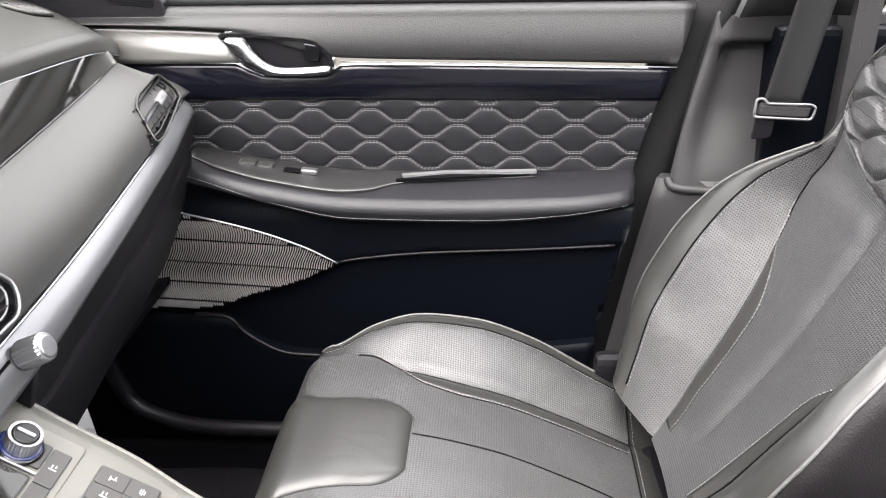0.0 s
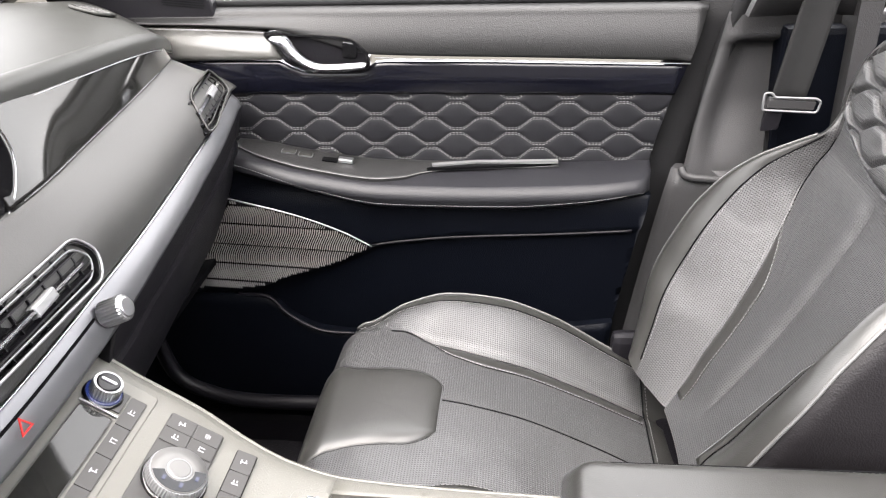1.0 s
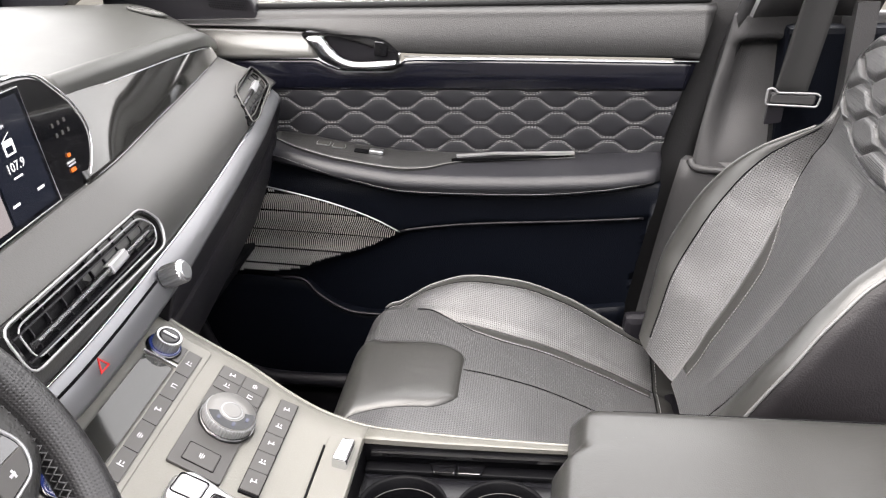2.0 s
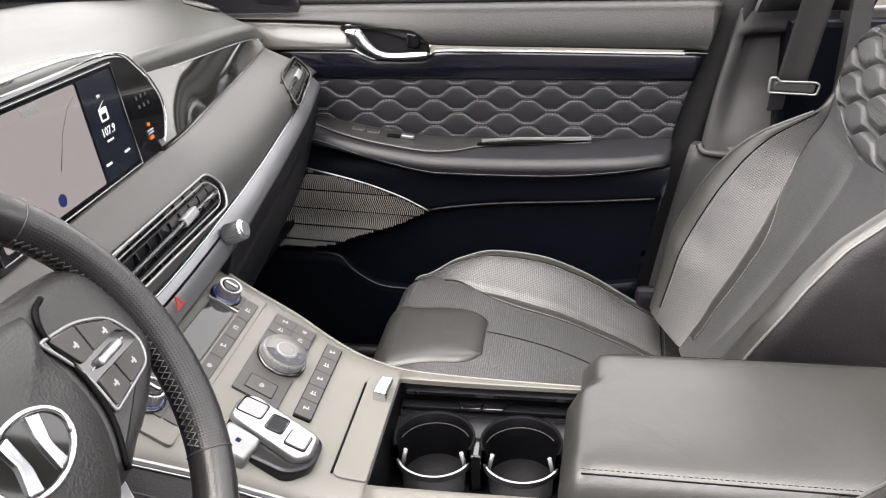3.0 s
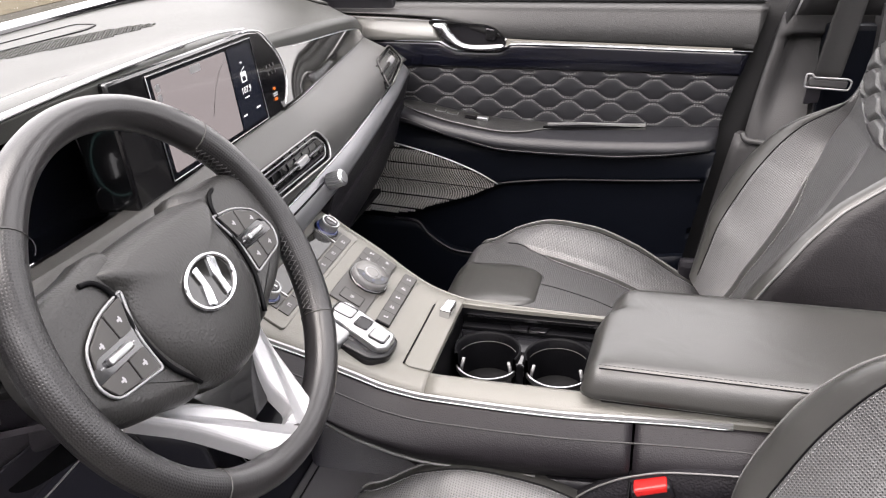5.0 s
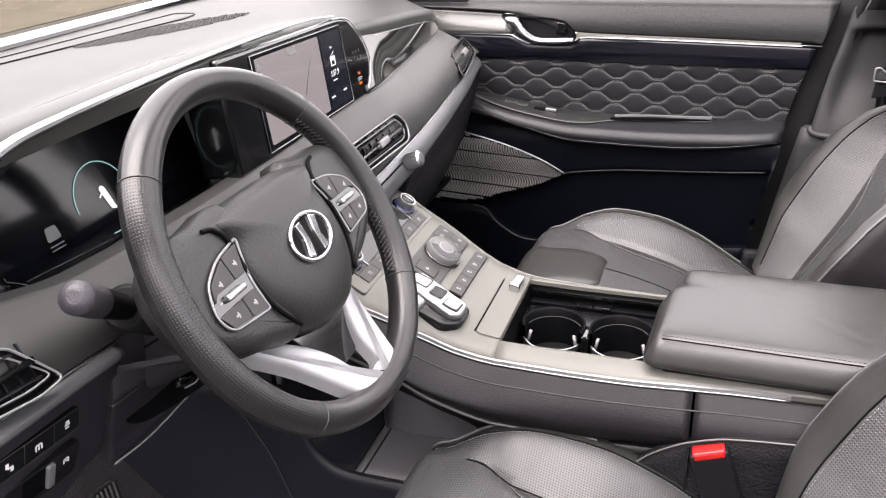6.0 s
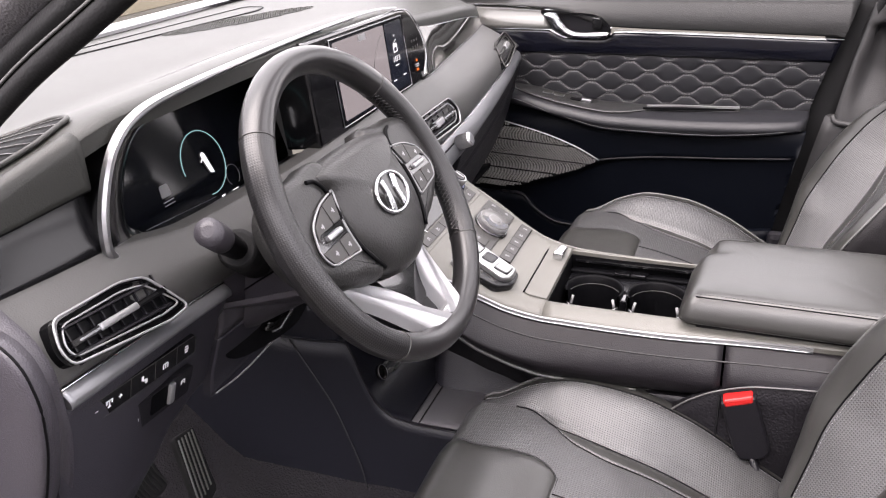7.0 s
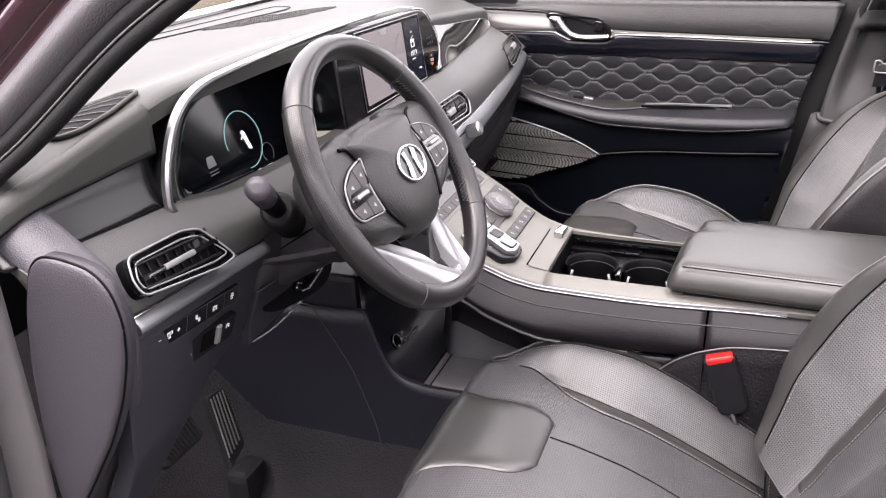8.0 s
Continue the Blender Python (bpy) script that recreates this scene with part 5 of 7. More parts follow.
rim_piece(40, 137, RIM_LEATHER, "smooth leather top of the rim")
rim_piece(137, 230, RIM_PERF, "perforated leather grip of the rim")
rim_piece(230, 321, RIM_LEATHER, "smooth leather bottom of the rim")
rim_piece(321, 400, RIM_PERF, "perforated leather grip of the rim")
for a in (40, 137, 230, 321):
    part("rim_seam", tube([V(rim_point(radians(a), v)) + (V(rim_point(radians(a), v)) - WP(*rim_centre(radians(a)), -0.010)).normalized() * 0.0002 for v in span(0, 2 * math.pi, 20)], 0.0006, 6), BUTTON, wheel)
lace = bmesh.new()
for ph in (0, 1):
    tube([V(rim_point(radians(-38 + k * 2.0), math.pi + (0.30 if (k + ph) % 2 else -0.30))) + (WP(0, 0, -0.010) - WP(*rim_centre(radians(-38 + k * 2.0)), -0.010)).normalized() * 0.0008 for k in range(40)], 0.0011, 5, bm=lace)
part("rim_lacing", lace, RIM_LEATHER, wheel, "laced seam inside the grip", kind="stuff")

# airbag cover: a rounded shield
shield = [(-0.082, 0.057), (-0.074, 0.062), (-0.04, 0.067), (0.0, 0.068), (0.04, 0.067), (0.074, 0.062), (0.082, 0.057), (0.075, 0.036), (0.078, 0.004), (0.073, -0.028), (0.056, -0.057), (0.033, -0.075), (0.0, -0.081), (-0.033, -0.075), (-0.056, -0.057), (-0.073, -0.028), (-0.078, 0.004), (-0.075, 0.036)]
sh = [tuple(p)[:2] for p in spline([(*p, 0) for p in shield], 5, True)]


def dome(bm, pl, outline, c0, top, rings=9, power=2.2):
    cx = sum(p[0] for p in outline) / len(outline)
    cy = sum(p[1] for p in outline) / len(outline)
    rs = []
    for k in range(rings):
        s = math.cos(k / (rings) * math.pi / 2) ** (2 / power)
        h = c0 + (top - c0) * math.sin(k / rings * math.pi / 2) ** (2 / power)
        rs.append([bm.verts.new(pl(cx + (x - cx) * s, cy + (y - cy) * s, h)) for x, y in outline])
    m = len(outline)
    for a, b in zip(rs, rs[1:]):
        for i in range(m):
            bm.faces.new((a[i - 1], a[i], b[i], b[i - 1])).smooth = True
    cap = bm.verts.new(pl(cx, cy, top))
    for i in range(m):
        bm.faces.new((rs[-1][i - 1], rs[-1][i], cap)).smooth = True
    bm.faces.new(rs[0][::-1])
    return bm


part("airbag_cover", dome(bmesh.new(), WP, sh, -0.030, 0.0125, 16, 3.2), HUB, wheel, "grained black airbag cover")
for s in (-1, 1):
    part("cover_gap", tube(spline([WP(s * x, y, c) for x, y, c in ((0.098, 0.058, -0.0050), (0.086, 0.054, -0.0040), (0.078, 0.038, -0.0035), (0.0805, 0.005, -0.0035), (0.0755, -0.028, -0.0035), (0.058, -0.058, -0.0045))], 5), 0.0022, 6), DARK, wheel, "dark gap beside the airbag cover")
bm = bmesh.new()
em = Plane(WP(0, 0, 0.0130), WP.u, WP.v)
part("emblem_ring", tube([em(0.0325 * math.cos(a), 0.0215 * math.sin(a), 0.001) for a in span(0, 2 * math.pi, 48)[:-1]], 0.0022, 8, True), CHROME, wheel, "chrome emblem ring")
part("emblem_back", slab(em, [(0.0315 * math.cos(a), 0.0205 * math.sin(a)) for a in span(0, 2 * math.pi, 40)[:-1]], -0.004, 0.0005), SMOKE, wheel)
for sg in (-1, 1):
    bar = [(sg * p, sg * q) for p, q in ((-0.020, -0.0140), (-0.011, -0.0180), (-0.0065, -0.004), (-0.006, 0.0175), (-0.0145, 0.0165), (-0.0135, 0.002))]
    part("emblem_bar", slab(em, rounded(bar, 0.002), 0, 0.003, 0.001), CHROME, wheel)

# side spokes with switch pads
for s in (-1, 1):
    sp_out = [(s * 0.045, 0.062), (s * 0.095, 0.068), (s * 0.140, 0.064), (s * 0.166, 0.046), (s * 0.171, 0.012), (s * 0.158, -0.020), (s * 0.125, -0.043), (s * 0.090, -0.056), (s * 0.050, -0.058)]
    sp = spline([(*p, 0) for p in sp_out], 4, True)
    part("side_spoke", smooth(slab(WP, [tuple(p)[:2] for p in sp], -0.036, -0.0055, 0.016, steps=7)), HUB, wheel, "grey-black side spoke")
    pad = [(s * 0.0700, 0.0385), (s * 0.104, 0.0335), (s * 0.131, 0.0200), (s * 0.1415, -0.006), (s * 0.1330, -0.0215), (s * 0.082, -0.0275), (s * 0.0835, 0.005)]
    po = rounded(pad, [0.004, 0.012, 0.010, 0.010, 0.008, 0.003, 0.02], 4)
    p = part("switch_pad", slab(WP, po, -0.016, -0.0030, 0.001), GLOSS, wheel, "black switch pad with silver outline")
    part("pad_outline", tube([WP(x, y, -0.0028) for x, y in po], 0.0013, 6, True), SILVER, p, "silver outline")
    for corners in ([(0.0760, 0.0355), (0.100, 0.0320), (0.099, 0.0105), (0.0855, 0.0105)],
                    [(0.1015, 0.0316), (0.1275, 0.0190), (0.1340, 0.0050), (0.127, 0.0105), (0.1005, 0.0105)],
                    [(0.0860, -0.0045), (0.1055, -0.0045), (0.1055, -0.0228), (0.0845, -0.0250)],
                    [(0.1070, -0.0045), (0.1385, -0.0055), (0.1310, -0.0195), (0.1070, -0.0225)]):
        out = [(s * x, y) for x, y in corners]
        part("wheel_button", slab(WP, rounded(out, 0.002), -0.0035, -0.0012, 0.0006), BUTTON, p)
        cx, cy = sum(x for x, y in out) / len(out), sum(y for x, y in out) / len(out)
        part("button_mark", slab(WP, rect(0.0046, 0.0018, 0, cx, cy), -0.0014, -0.0009), WHITE_PRINT, p)
        part("button_mark", slab(WP, rect(0.0016, 0.0050, 0, cx + 0.001, cy), -0.0014, -0.00085), WHITE_PRINT, p)
    part("scroll_switch", slab(WP, rect(0.027, 0.0062, 0.0025, s * 0.1085, 0.0030), -0.004, 0.0025, 0.0025, steps=4), SATIN, p, "silver scroll switch")
    for a in (0.0905, 0.1275):
        part("button_mark", slab(WP, rect(0.0034, 0.0010, 0, s * a, 0.0030), -0.0032, -0.0026), WHITE_PRINT, p)
# silver lower spoke: two arms meeting at the bottom of the rim
SB = WP(0.0, -0.156, 0.002)
SP = Plane(SB, WP.u, WP(0.0, -0.075, -0.031) - SB)
for sg in (-1, 1):
    arm = [(sg * 0.100, 0.118), (sg * 0.069, 0.076), (sg * 0.052, 0.038), (sg * 0.037, 0.004), (0.0, -0.002), (0.0, 0.0175), (sg * 0.017, 0.020), (sg * 0.025, 0.058), (sg * 0.042, 0.084), (sg * 0.086, 0.128)]
    part("lower_spoke", slab(SP, rounded(arm, [0.004, 0.02, 0.02, 0.008, 0.0001, 0.0001, 0.006, 0.012, 0.012, 0.004], 4), -0.020, 0.0, 0.007, steps=5), SPOKE, wheel, "satin silver lower spoke")
part("spoke_back", slab(WP, rounded([(-0.06, -0.05), (0.06, -0.05), (0.02, -0.125), (-0.02, -0.125)], 0.006), -0.050, -0.030), GLOSS, wheel)

# flat oval cover on the outer end of the dash
cover = rounded([(-0.384, 0.958), (-0.351, 0.952), (-0.333, 0.934), (-0.326, 0.901), (-0.331, 0.864), (-0.345, 0.820), (-0.370, 0.767), (-0.412, 0.700), (-0.436, 0.664), (-0.456, 0.660), (-0.458, 0.74), (-0.448, 0.840), (-0.437, 0.898), (-0.420, 0.945), (-0.405, 0.958)], 0.014, 5)
part("fuse_cover", dome(bmesh.new(), Plane((0, -0.738, 0), (1, 0, 0), (0, 0, 1)), cover, -0.014, 0.005, 18, 8.0), DASHP, dash, "smooth oval fuse cover")
part("cover_gap", tube([V((x, -0.737, z)) for x, z in cover], 0.0012, 6, True), DARK, dash)

column = thing("steering_column", WP(0, 0, -0.10), "black plastic steering column shroud with stalks", "steering column")


def shroud(u, v):
    a = v * 2 * math.pi
    c = WP(0, 0, -0.045 - 0.17 * u)
    w = 0.060 + 0.012 * u
    h = 0.054 - 0.010 * u
    k = 0.75
    sx, sy = math.copysign(abs(math.cos(a)) ** k, math.cos(a)), math.copysign(abs(math.sin(a)) ** k, math.sin(a))
    return c + V((0, 1, 0)) * w * sx + WP.v * (h * sy - 0.010 - 0.01 * u)


part("shroud", surf(shroud, span(0, 1, 10), span(0, 1, 32), None), DASHP, column, "grey plastic column shroud")
part("shroud_seam", tube([shroud(u, 0.49) for u in span(0.02, 1, 12)], 0.0012, 6), DARK, column)
part("lower_shroud", surf(lambda u, v: V((-0.27 - 0.10 * u, -0.352 + (v - 0.5) * (0.15 + 0.06 * u), 0.850 - 0.045 * math.sin(v * math.pi) * (1 - 0.25 * u) - 0.02 * u)), span(0, 1, 10), span(0, 1, 20), (0, 0, 0.006)), DASHP, column, "lower column cover")


def knee_at(u, v):
    """The dash below the column: u down, v across from the switch panel to the console."""
    y = -0.462 + 0.235 * v
    z = 0.895 - 0.180 * u + 0.012 * v * u
    x = -0.372 - 0.030 * ease(0.35, 1.0, u) + 0.022 * math.sin(v * math.pi) * (1 - u)
    return V((x, y, z))


part("column_surround", surf(knee_at, span(0, 0.56, 16), span(0, 1, 24), (-0.01, 0, 0)), DASHP, dash, "smooth grey panel below the column")
part("knee_panel", surf(knee_at, span(0.565, 1, 14), span(0, 1, 24), (-0.01, 0, 0)), KNEE, dash, "black knee panel")
kn2 = Plane((-0.397, -0.352, 0.755), (0, 1, 0), (-0.12, 0, 1))
pocket = [tuple(p)[:2] for p in spline([(a, b, 0) for a, b in ((-0.082, 0.022), (-0.045, 0.042), (0.02, 0.030), (0.095, -0.012), (0.062, -0.036), (-0.030, -0.024), (-0.080, -0.006))], 5, True)]
# flat raised plate whose near-black colour gives the recess its shade
part("lever_recess", slab(kn2, pocket, -0.006, 0.006), DARK, dash, "near-black plate for the shaded recess round the tilt lever")
part("tilt_lever", slab(kn2, rounded([(-0.016, -0.006), (0.010, -0.022), (0.078, -0.004), (0.074, 0.006), (0.012, -0.008), (-0.010, 0.004)], 0.004), 0.006, 0.016, 0.003), GLOSS, column, "glossy column tilt lever")
part("lever_edge", tube([kn2(a, b, 0.016) for a, b in ((-0.006, -0.012), (0.012, -0.016), (0.076, 0.002))], 0.0011, 6), SILVER, column)
part("knee_edge", tube(spline([(-0.400, -0.456, 0.716), (-0.401, -0.40, 0.709), (-0.402, -0.33, 0.711)], 6), 0.0011, 6), SILVER, dash, "thin bright lower edge of the knee panel")
b0, b1 = V((-0.350, -0.415, 0.872)), V((-0.299, -0.548, 0.964))
d = (b1 - b0)
part("stalk_boot", tube([b0, b0 + d * 0.42, b0 + d * 0.45], lambda t: 0.021 if t < 0.9 else 0.017, 20), RUBBER, column)
st = part("indicator_stalk", tube(spline([b0 + d * 0.3, b0 + d * 0.5, b0 + d * 0.8, b1], 5), lambda t: 0.0095 + 0.0032 * min(1, t * 1.6), 18), DARK, column, "black stalk with white marks")
part("stalk_cap", tube([b0 + d * 0.80, b0 + d * 0.83, b1, b1 + d * 0.03, b1 + d * 0.05], lambda t: 0.0134 - 0.018 * max(0, t - 0.70) ** 2 / 0.2, 20), DASHP, st, "ribbed grey end of the stalk")
for k in range(5):
    q = b0 + d * (0.55 + 0.06 * k)
    part("stalk_mark", slab(Plane(q + V((0.010, 0, 0.0075)), d, (-0.3, 0, 0.6)), rect(0.0050, 0.0036), 0.0025, 0.0034), PRINT, st)

# ---- centre console ----
con = thing("centre_console", (-0.05, 0, FLOOR + 0.07), "grey centre console with buttons and cup holders", "centre console")


def cz(x):
    return lerp(x, [(-0.40, 0.815), (-0.345, 0.793), (-0.30, 0.764), (-0.25, 0.735), (-0.20, 0.706), (-0.155, 0.688), (-0.10, 0.680), (0.0, 0.679), (0.30, 0.681), (0.46, 0.684)])


def cw(x):
    return lerp(x, [(-0.40, 0.175), (-0.33, 0.172), (-0.25, 0.166), (-0.18, 0.150), (-0.10, 0.134), (0.0, 0.126), (0.12, 0.120), (0.30, 0.112), (0.46, 0.108)])


def edge_y(x, s):
    """How far the top reaches sideways: less towards the driver."""
    if s > 0:
        return cw(x)
    return lerp(x, [(-0.40, 0.168), (-0.33, 0.152), (-0.28, 0.133), (-0.23, 0.116), (-0.17, 0.105), (-0.10, 0.104), (0.0, 0.105), (0.06, 0.104), (0.12, 0.099), (0.20, 0.093), (0.46, 0.088)])


def on_top(x, y):
    t = abs(y) / edge_y(x, y)
    return V((x, y, cz(x) - 0.010 * max(0, t - 0.72) ** 2 / 0.0784))


BX0, BX1, BY0, BY1 = -0.108, 0.30, -0.074, 0.104      # the cup holder opening


def top_piece(x0, x1, f0, f1, nx, ny):
    return surf(lambda u, v: on_top(u, f0(u) + (f1(u) - f0(u)) * v), span(x0, x1, nx), span(0, 1, ny), (0, 0, -0.006))


top = part("console_top", top_piece(-0.385, BX0, lambda x: -edge_y(x, -1), cw, 44, 24), CONSOLE, con, "pale grey woven-look console top")
part("console_rail", top_piece(BX0, 0.46, lambda x: -edge_y(x, -1), lambda x: BY0, 30, 6), CONSOLE, con, "pale grey console rail")
part("console_rail", top_piece(BX0, 0.46, lambda x: BY1, cw, 30, 4), CONSOLE, con, "pale grey console rail")
for s in (-1, 1):
    edge = [V((x, s * (edge_y(x, s) + 0.001), cz(x) - 0.011)) for x in span(-0.37, 0.245, 60)]
    part("chrome_edge", sweep(edge, [(-0.002, -0.003), (-0.002, 0.001), (0.0, 0.002), (0.002, 0.001), (0.002, -0.003)]), SILVER if s < 0 else CONSOLE, con, "satin silver edge strip" if s < 0 else "grey edge strip")
    bead = [V((x, s * (edge_y(x, s) + 0.0045), cz(x) - 0.0145)) for x in span(-0.37, 0.245, 60)]
    part("chrome_bead", tube(bead, 0.0009, 6), SATIN if s < 0 else PLASTIC, con)


def side_low(x):
    return lerp(x, [(-0.42, 0.735), (-0.30, 0.700), (-0.215, 0.658), (-0.188, 0.637), (-0.162, 0.623), (-0.135, 0.610), (-0.10, 0.599), (-0.064, 0.596), (0.0, 0.593), (0.10, 0.595), (0.14, 0.598), (0.46, 0.61)])


def flank(s):
    def f(u, v):
        z = cz(u) - 0.016 + (side_low(u) - cz(u) + 0.016) * v
        near = edge_y(u, s)
        return u, s * (near + (cw(u) - near) * min(1, v * 1.4) + 0.003 + 0.013 * math.sin(v * math.pi * 0.9) - 0.004 * v), z
    return f


def shelf_low(x):
    return lerp(x, [(-0.42, 0.30), (0.46, 0.26)])


for s in (-1, 1):
    part("side_pad", surf(flank(s), span(-0.40, 0.137, 50), span(0, 1, 16), (0, -s * 0.01, 0)), PAD, con, "black padded console side")
    part("side_pad", surf(flank(s), span(0.140, 0.46, 24), span(0, 1, 16), (0, -s * 0.01, 0)), PAD, con, "black padded console side")
    line = [V(flank(s)(x, 0.26)) + V((0, s * 0.0003, 0)) for x in span(-0.38, 0.45, 100)]
    part("side_seam", tube(line, 0.0011, 6), POST, con, "raised seam along the padded side")
    lip = [V((x, s * (cw(x) + 0.002), side_low(x) - 0.004)) for x in span(-0.36, 0.03, 40)]
    part("side_lip", tube(lip, lambda t: 0.0032 - 0.0016 * t, 8), PIPING, con, "silver lower lip")

    def under(u, v, s=s):
        z = side_low(u) - 0.010 + (shelf_low(u) - side_low(u) + 0.010) * v
        inset = lerp(u, [(-0.40, 0.160), (-0.25, 0.150), (-0.18, 0.130), (-0.12, 0.100), (-0.05, 0.050), (0.02, 0.02), (0.10, 0.006), (0.46, 0.0)])
        return u, s * (cw(u) - inset * math.sin(min(1, v * 3) * math.pi / 2) - 0.002), z
    part("lower_side", surf(under, span(-0.295, 0.46, 40), span(0, 1, 20), (0, -s * 0.01, 0)), PLASTIC, con, "black lower console side")
trail = [V((x, -0.1325, lerp(x, [(0.045, 0.540), (0.072, 0.564), (0.10, 0.590), (0.14, 0.613), (0.184, 0.626), (0.31, 0.637)]))) for x in span(0.045, 0.31, 40)]
part("rear_side", surf(lambda u, v: (u, -0.1315, lerp(u, [(0.045, 0.540), (0.072, 0.564), (0.10, 0.590), (0.14, 0.613), (0.184, 0.626), (0.31, 0.637)]) * (1 - v) + 0.30 * v), span(0.045, 0.40, 30), span(0, 1, 12), (0, 0.01, 0)), CARPET, con, "black carpeted side of the console box")
part("rear_edge", tube(trail, 0.0012, 6), PIPING, con, "thin pale edge of the carpeted side")
part("side_split", tube([V((0.1385, -0.1328, 0.605)), V((0.1385, -0.1328, 0.31))], 0.0016, 6), DARK, con)
# open tray under the bridge: its floor sweeps up to the front
def tray_floor(u, v):
    z = lerp(-u, [(0.06, 0.482), (0.26, 0.478), (0.31, 0.478), (0.335, 0.479), (0.365, 0.484), (0.385, 0.497), (0.397, 0.53), (0.402, 0.60), (0.404, 0.66)])
    return u, -0.148 + 0.296 * v, z


part("tray", surf(tray_floor, span(-0.06, -0.301, 24), span(0, 1, 12), (0, 0, -0.012)), TRAY, con, "rubber-lined lower tray, lightened to look lit")
part("tray_ramp", surf(tray_floor, span(-0.3015, -0.36, 12) + span(-0.365, -0.404, 16), span(0, 1, 12), (0, 0, -0.012)), FRONT, con, "smooth black front of the tray")
for gx in (-0.302, -0.288):
    part("tray_groove", sweep([V((gx, -0.146, 0.4785)), V((gx + 0.001, -0.03, 0.4785))], [(-0.0012, -0.001), (0.0012, -0.001), (0.0012, 0.0006), (-0.0012, 0.0006)]), RUBBER, con)


def shoulder(u, v):
    """The bulging inner wall of the tray, turning away at its front."""
    a = ease(-0.280, -0.325, u)
    top = lerp(u, [(-0.33, 0.560), (-0.289, 0.540), (-0.249, 0.524), (-0.21, 0.510), (-0.10, 0.500)])
    hollow = 0.012 * (1 - v) ** 3
    return u - 0.006 * a, -0.031 + 0.075 * a * a + 0.020 * v ** 2 - hollow, 0.474 + (top - 0.474) * v


part("tray_shoulder", surf(shoulder, span(-0.325, -0.08, 36), span(0, 1, 12), (0, 0.014, 0)), KNEE, con, "smooth dark inner wall of the tray")


def wall_top(x):
    return lerp(x, [(-0.62, 0.598), (-0.446, 0.601), (-0.399, 0.606), (-0.391, 0.594), (-0.373, 0.543), (-0.354, 0.505), (-0.326, 0.485), (-0.283, 0.479), (-0.20, 0.480), (-0.10, 0.486)])


for sg in (-1, 1):
    part("tray_wall", surf(lambda u, v: (u, sg * (0.150 + 0.010 * v), wall_top(u) + (0.235 - wall_top(u)) * v), span(-0.78, -0.41, 24) + span(-0.404, -0.10, 70), span(0, 1, 12), (0, -sg * 0.006, 0)), FRONT, con, "black console front side")
    part("wall_seam", tube(spline([(-0.494, sg * 0.1515, 0.598), (-0.446, sg * 0.1545, 0.524), (-0.425, sg * 0.156, 0.488), (-0.405, sg * 0.158, 0.438), (-0.387, sg * 0.1595, 0.386), (-0.378, sg * 0.161, 0.34)], 5), 0.0011, 6), POST, con, "thin seam of the console front")
    part("wall_lip", tube([V((x, sg * 0.150, wall_top(x) + 0.0006)) for x in span(-0.60, -0.41, 12) + span(-0.404, -0.12, 70)], 0.0016, 6), PLASTIC, con)
part("tray_back", box((-0.52, -0.144, 0.30), (-0.412, 0.144, 0.66), 0.01), FRONT, con)
sk = Plane((-0.386, -0.064, 0.502), (0, 1, 0), (-0.42, 0, 0.9))
socket = part("socket", lathe(sk, [(0.013, 0), (0.013, 0.005), (0.0105, 0.006), (0.009, 0.002)], 24), GLOSS, con, "round black power socket")
part("socket_rim", tube([sk(0.0125 * math.cos(k * math.pi / 10), 0.0125 * math.sin(k * math.pi / 10), 0.0055) for k in range(20)], 0.0007, 6, True), SILVER, socket)
for a, b in ((0.021, 0.004), (0.024, -0.010)):
    part("usb_port", slab(sk, rect(0.010, 0.005, 0.001, a, b), 0, 0.008, 0.001), GREYP, con)
part("socket_strip", sweep([sk(0.030, -0.014, 0.008), sk(0.078, -0.014, 0.008)], [(-0.0013, -0.006), (0.0013, -0.006), (0.0013, 0.001), (-0.0013, 0.001)], up=sk.n), GREYP, con, "thin silver strip beside the sockets")

# cup holders; bin and cups near-black, the shade inside put into their colour
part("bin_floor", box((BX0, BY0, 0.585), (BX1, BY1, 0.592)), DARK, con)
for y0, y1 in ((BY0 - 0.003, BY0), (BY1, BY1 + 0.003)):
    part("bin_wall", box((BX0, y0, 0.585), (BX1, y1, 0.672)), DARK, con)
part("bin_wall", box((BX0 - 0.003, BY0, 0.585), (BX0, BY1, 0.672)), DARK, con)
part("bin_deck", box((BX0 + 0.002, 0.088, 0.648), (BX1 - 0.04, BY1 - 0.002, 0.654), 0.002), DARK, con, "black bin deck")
part("bin_slot", sweep([V((-0.10, 0.100, 0.667)), V((0.10, 0.100, 0.667))], [(-0.004, -0.002), (0.004, -0.002), (0.004, 0.002), (-0.004, 0.002)]), GLOSS, con)
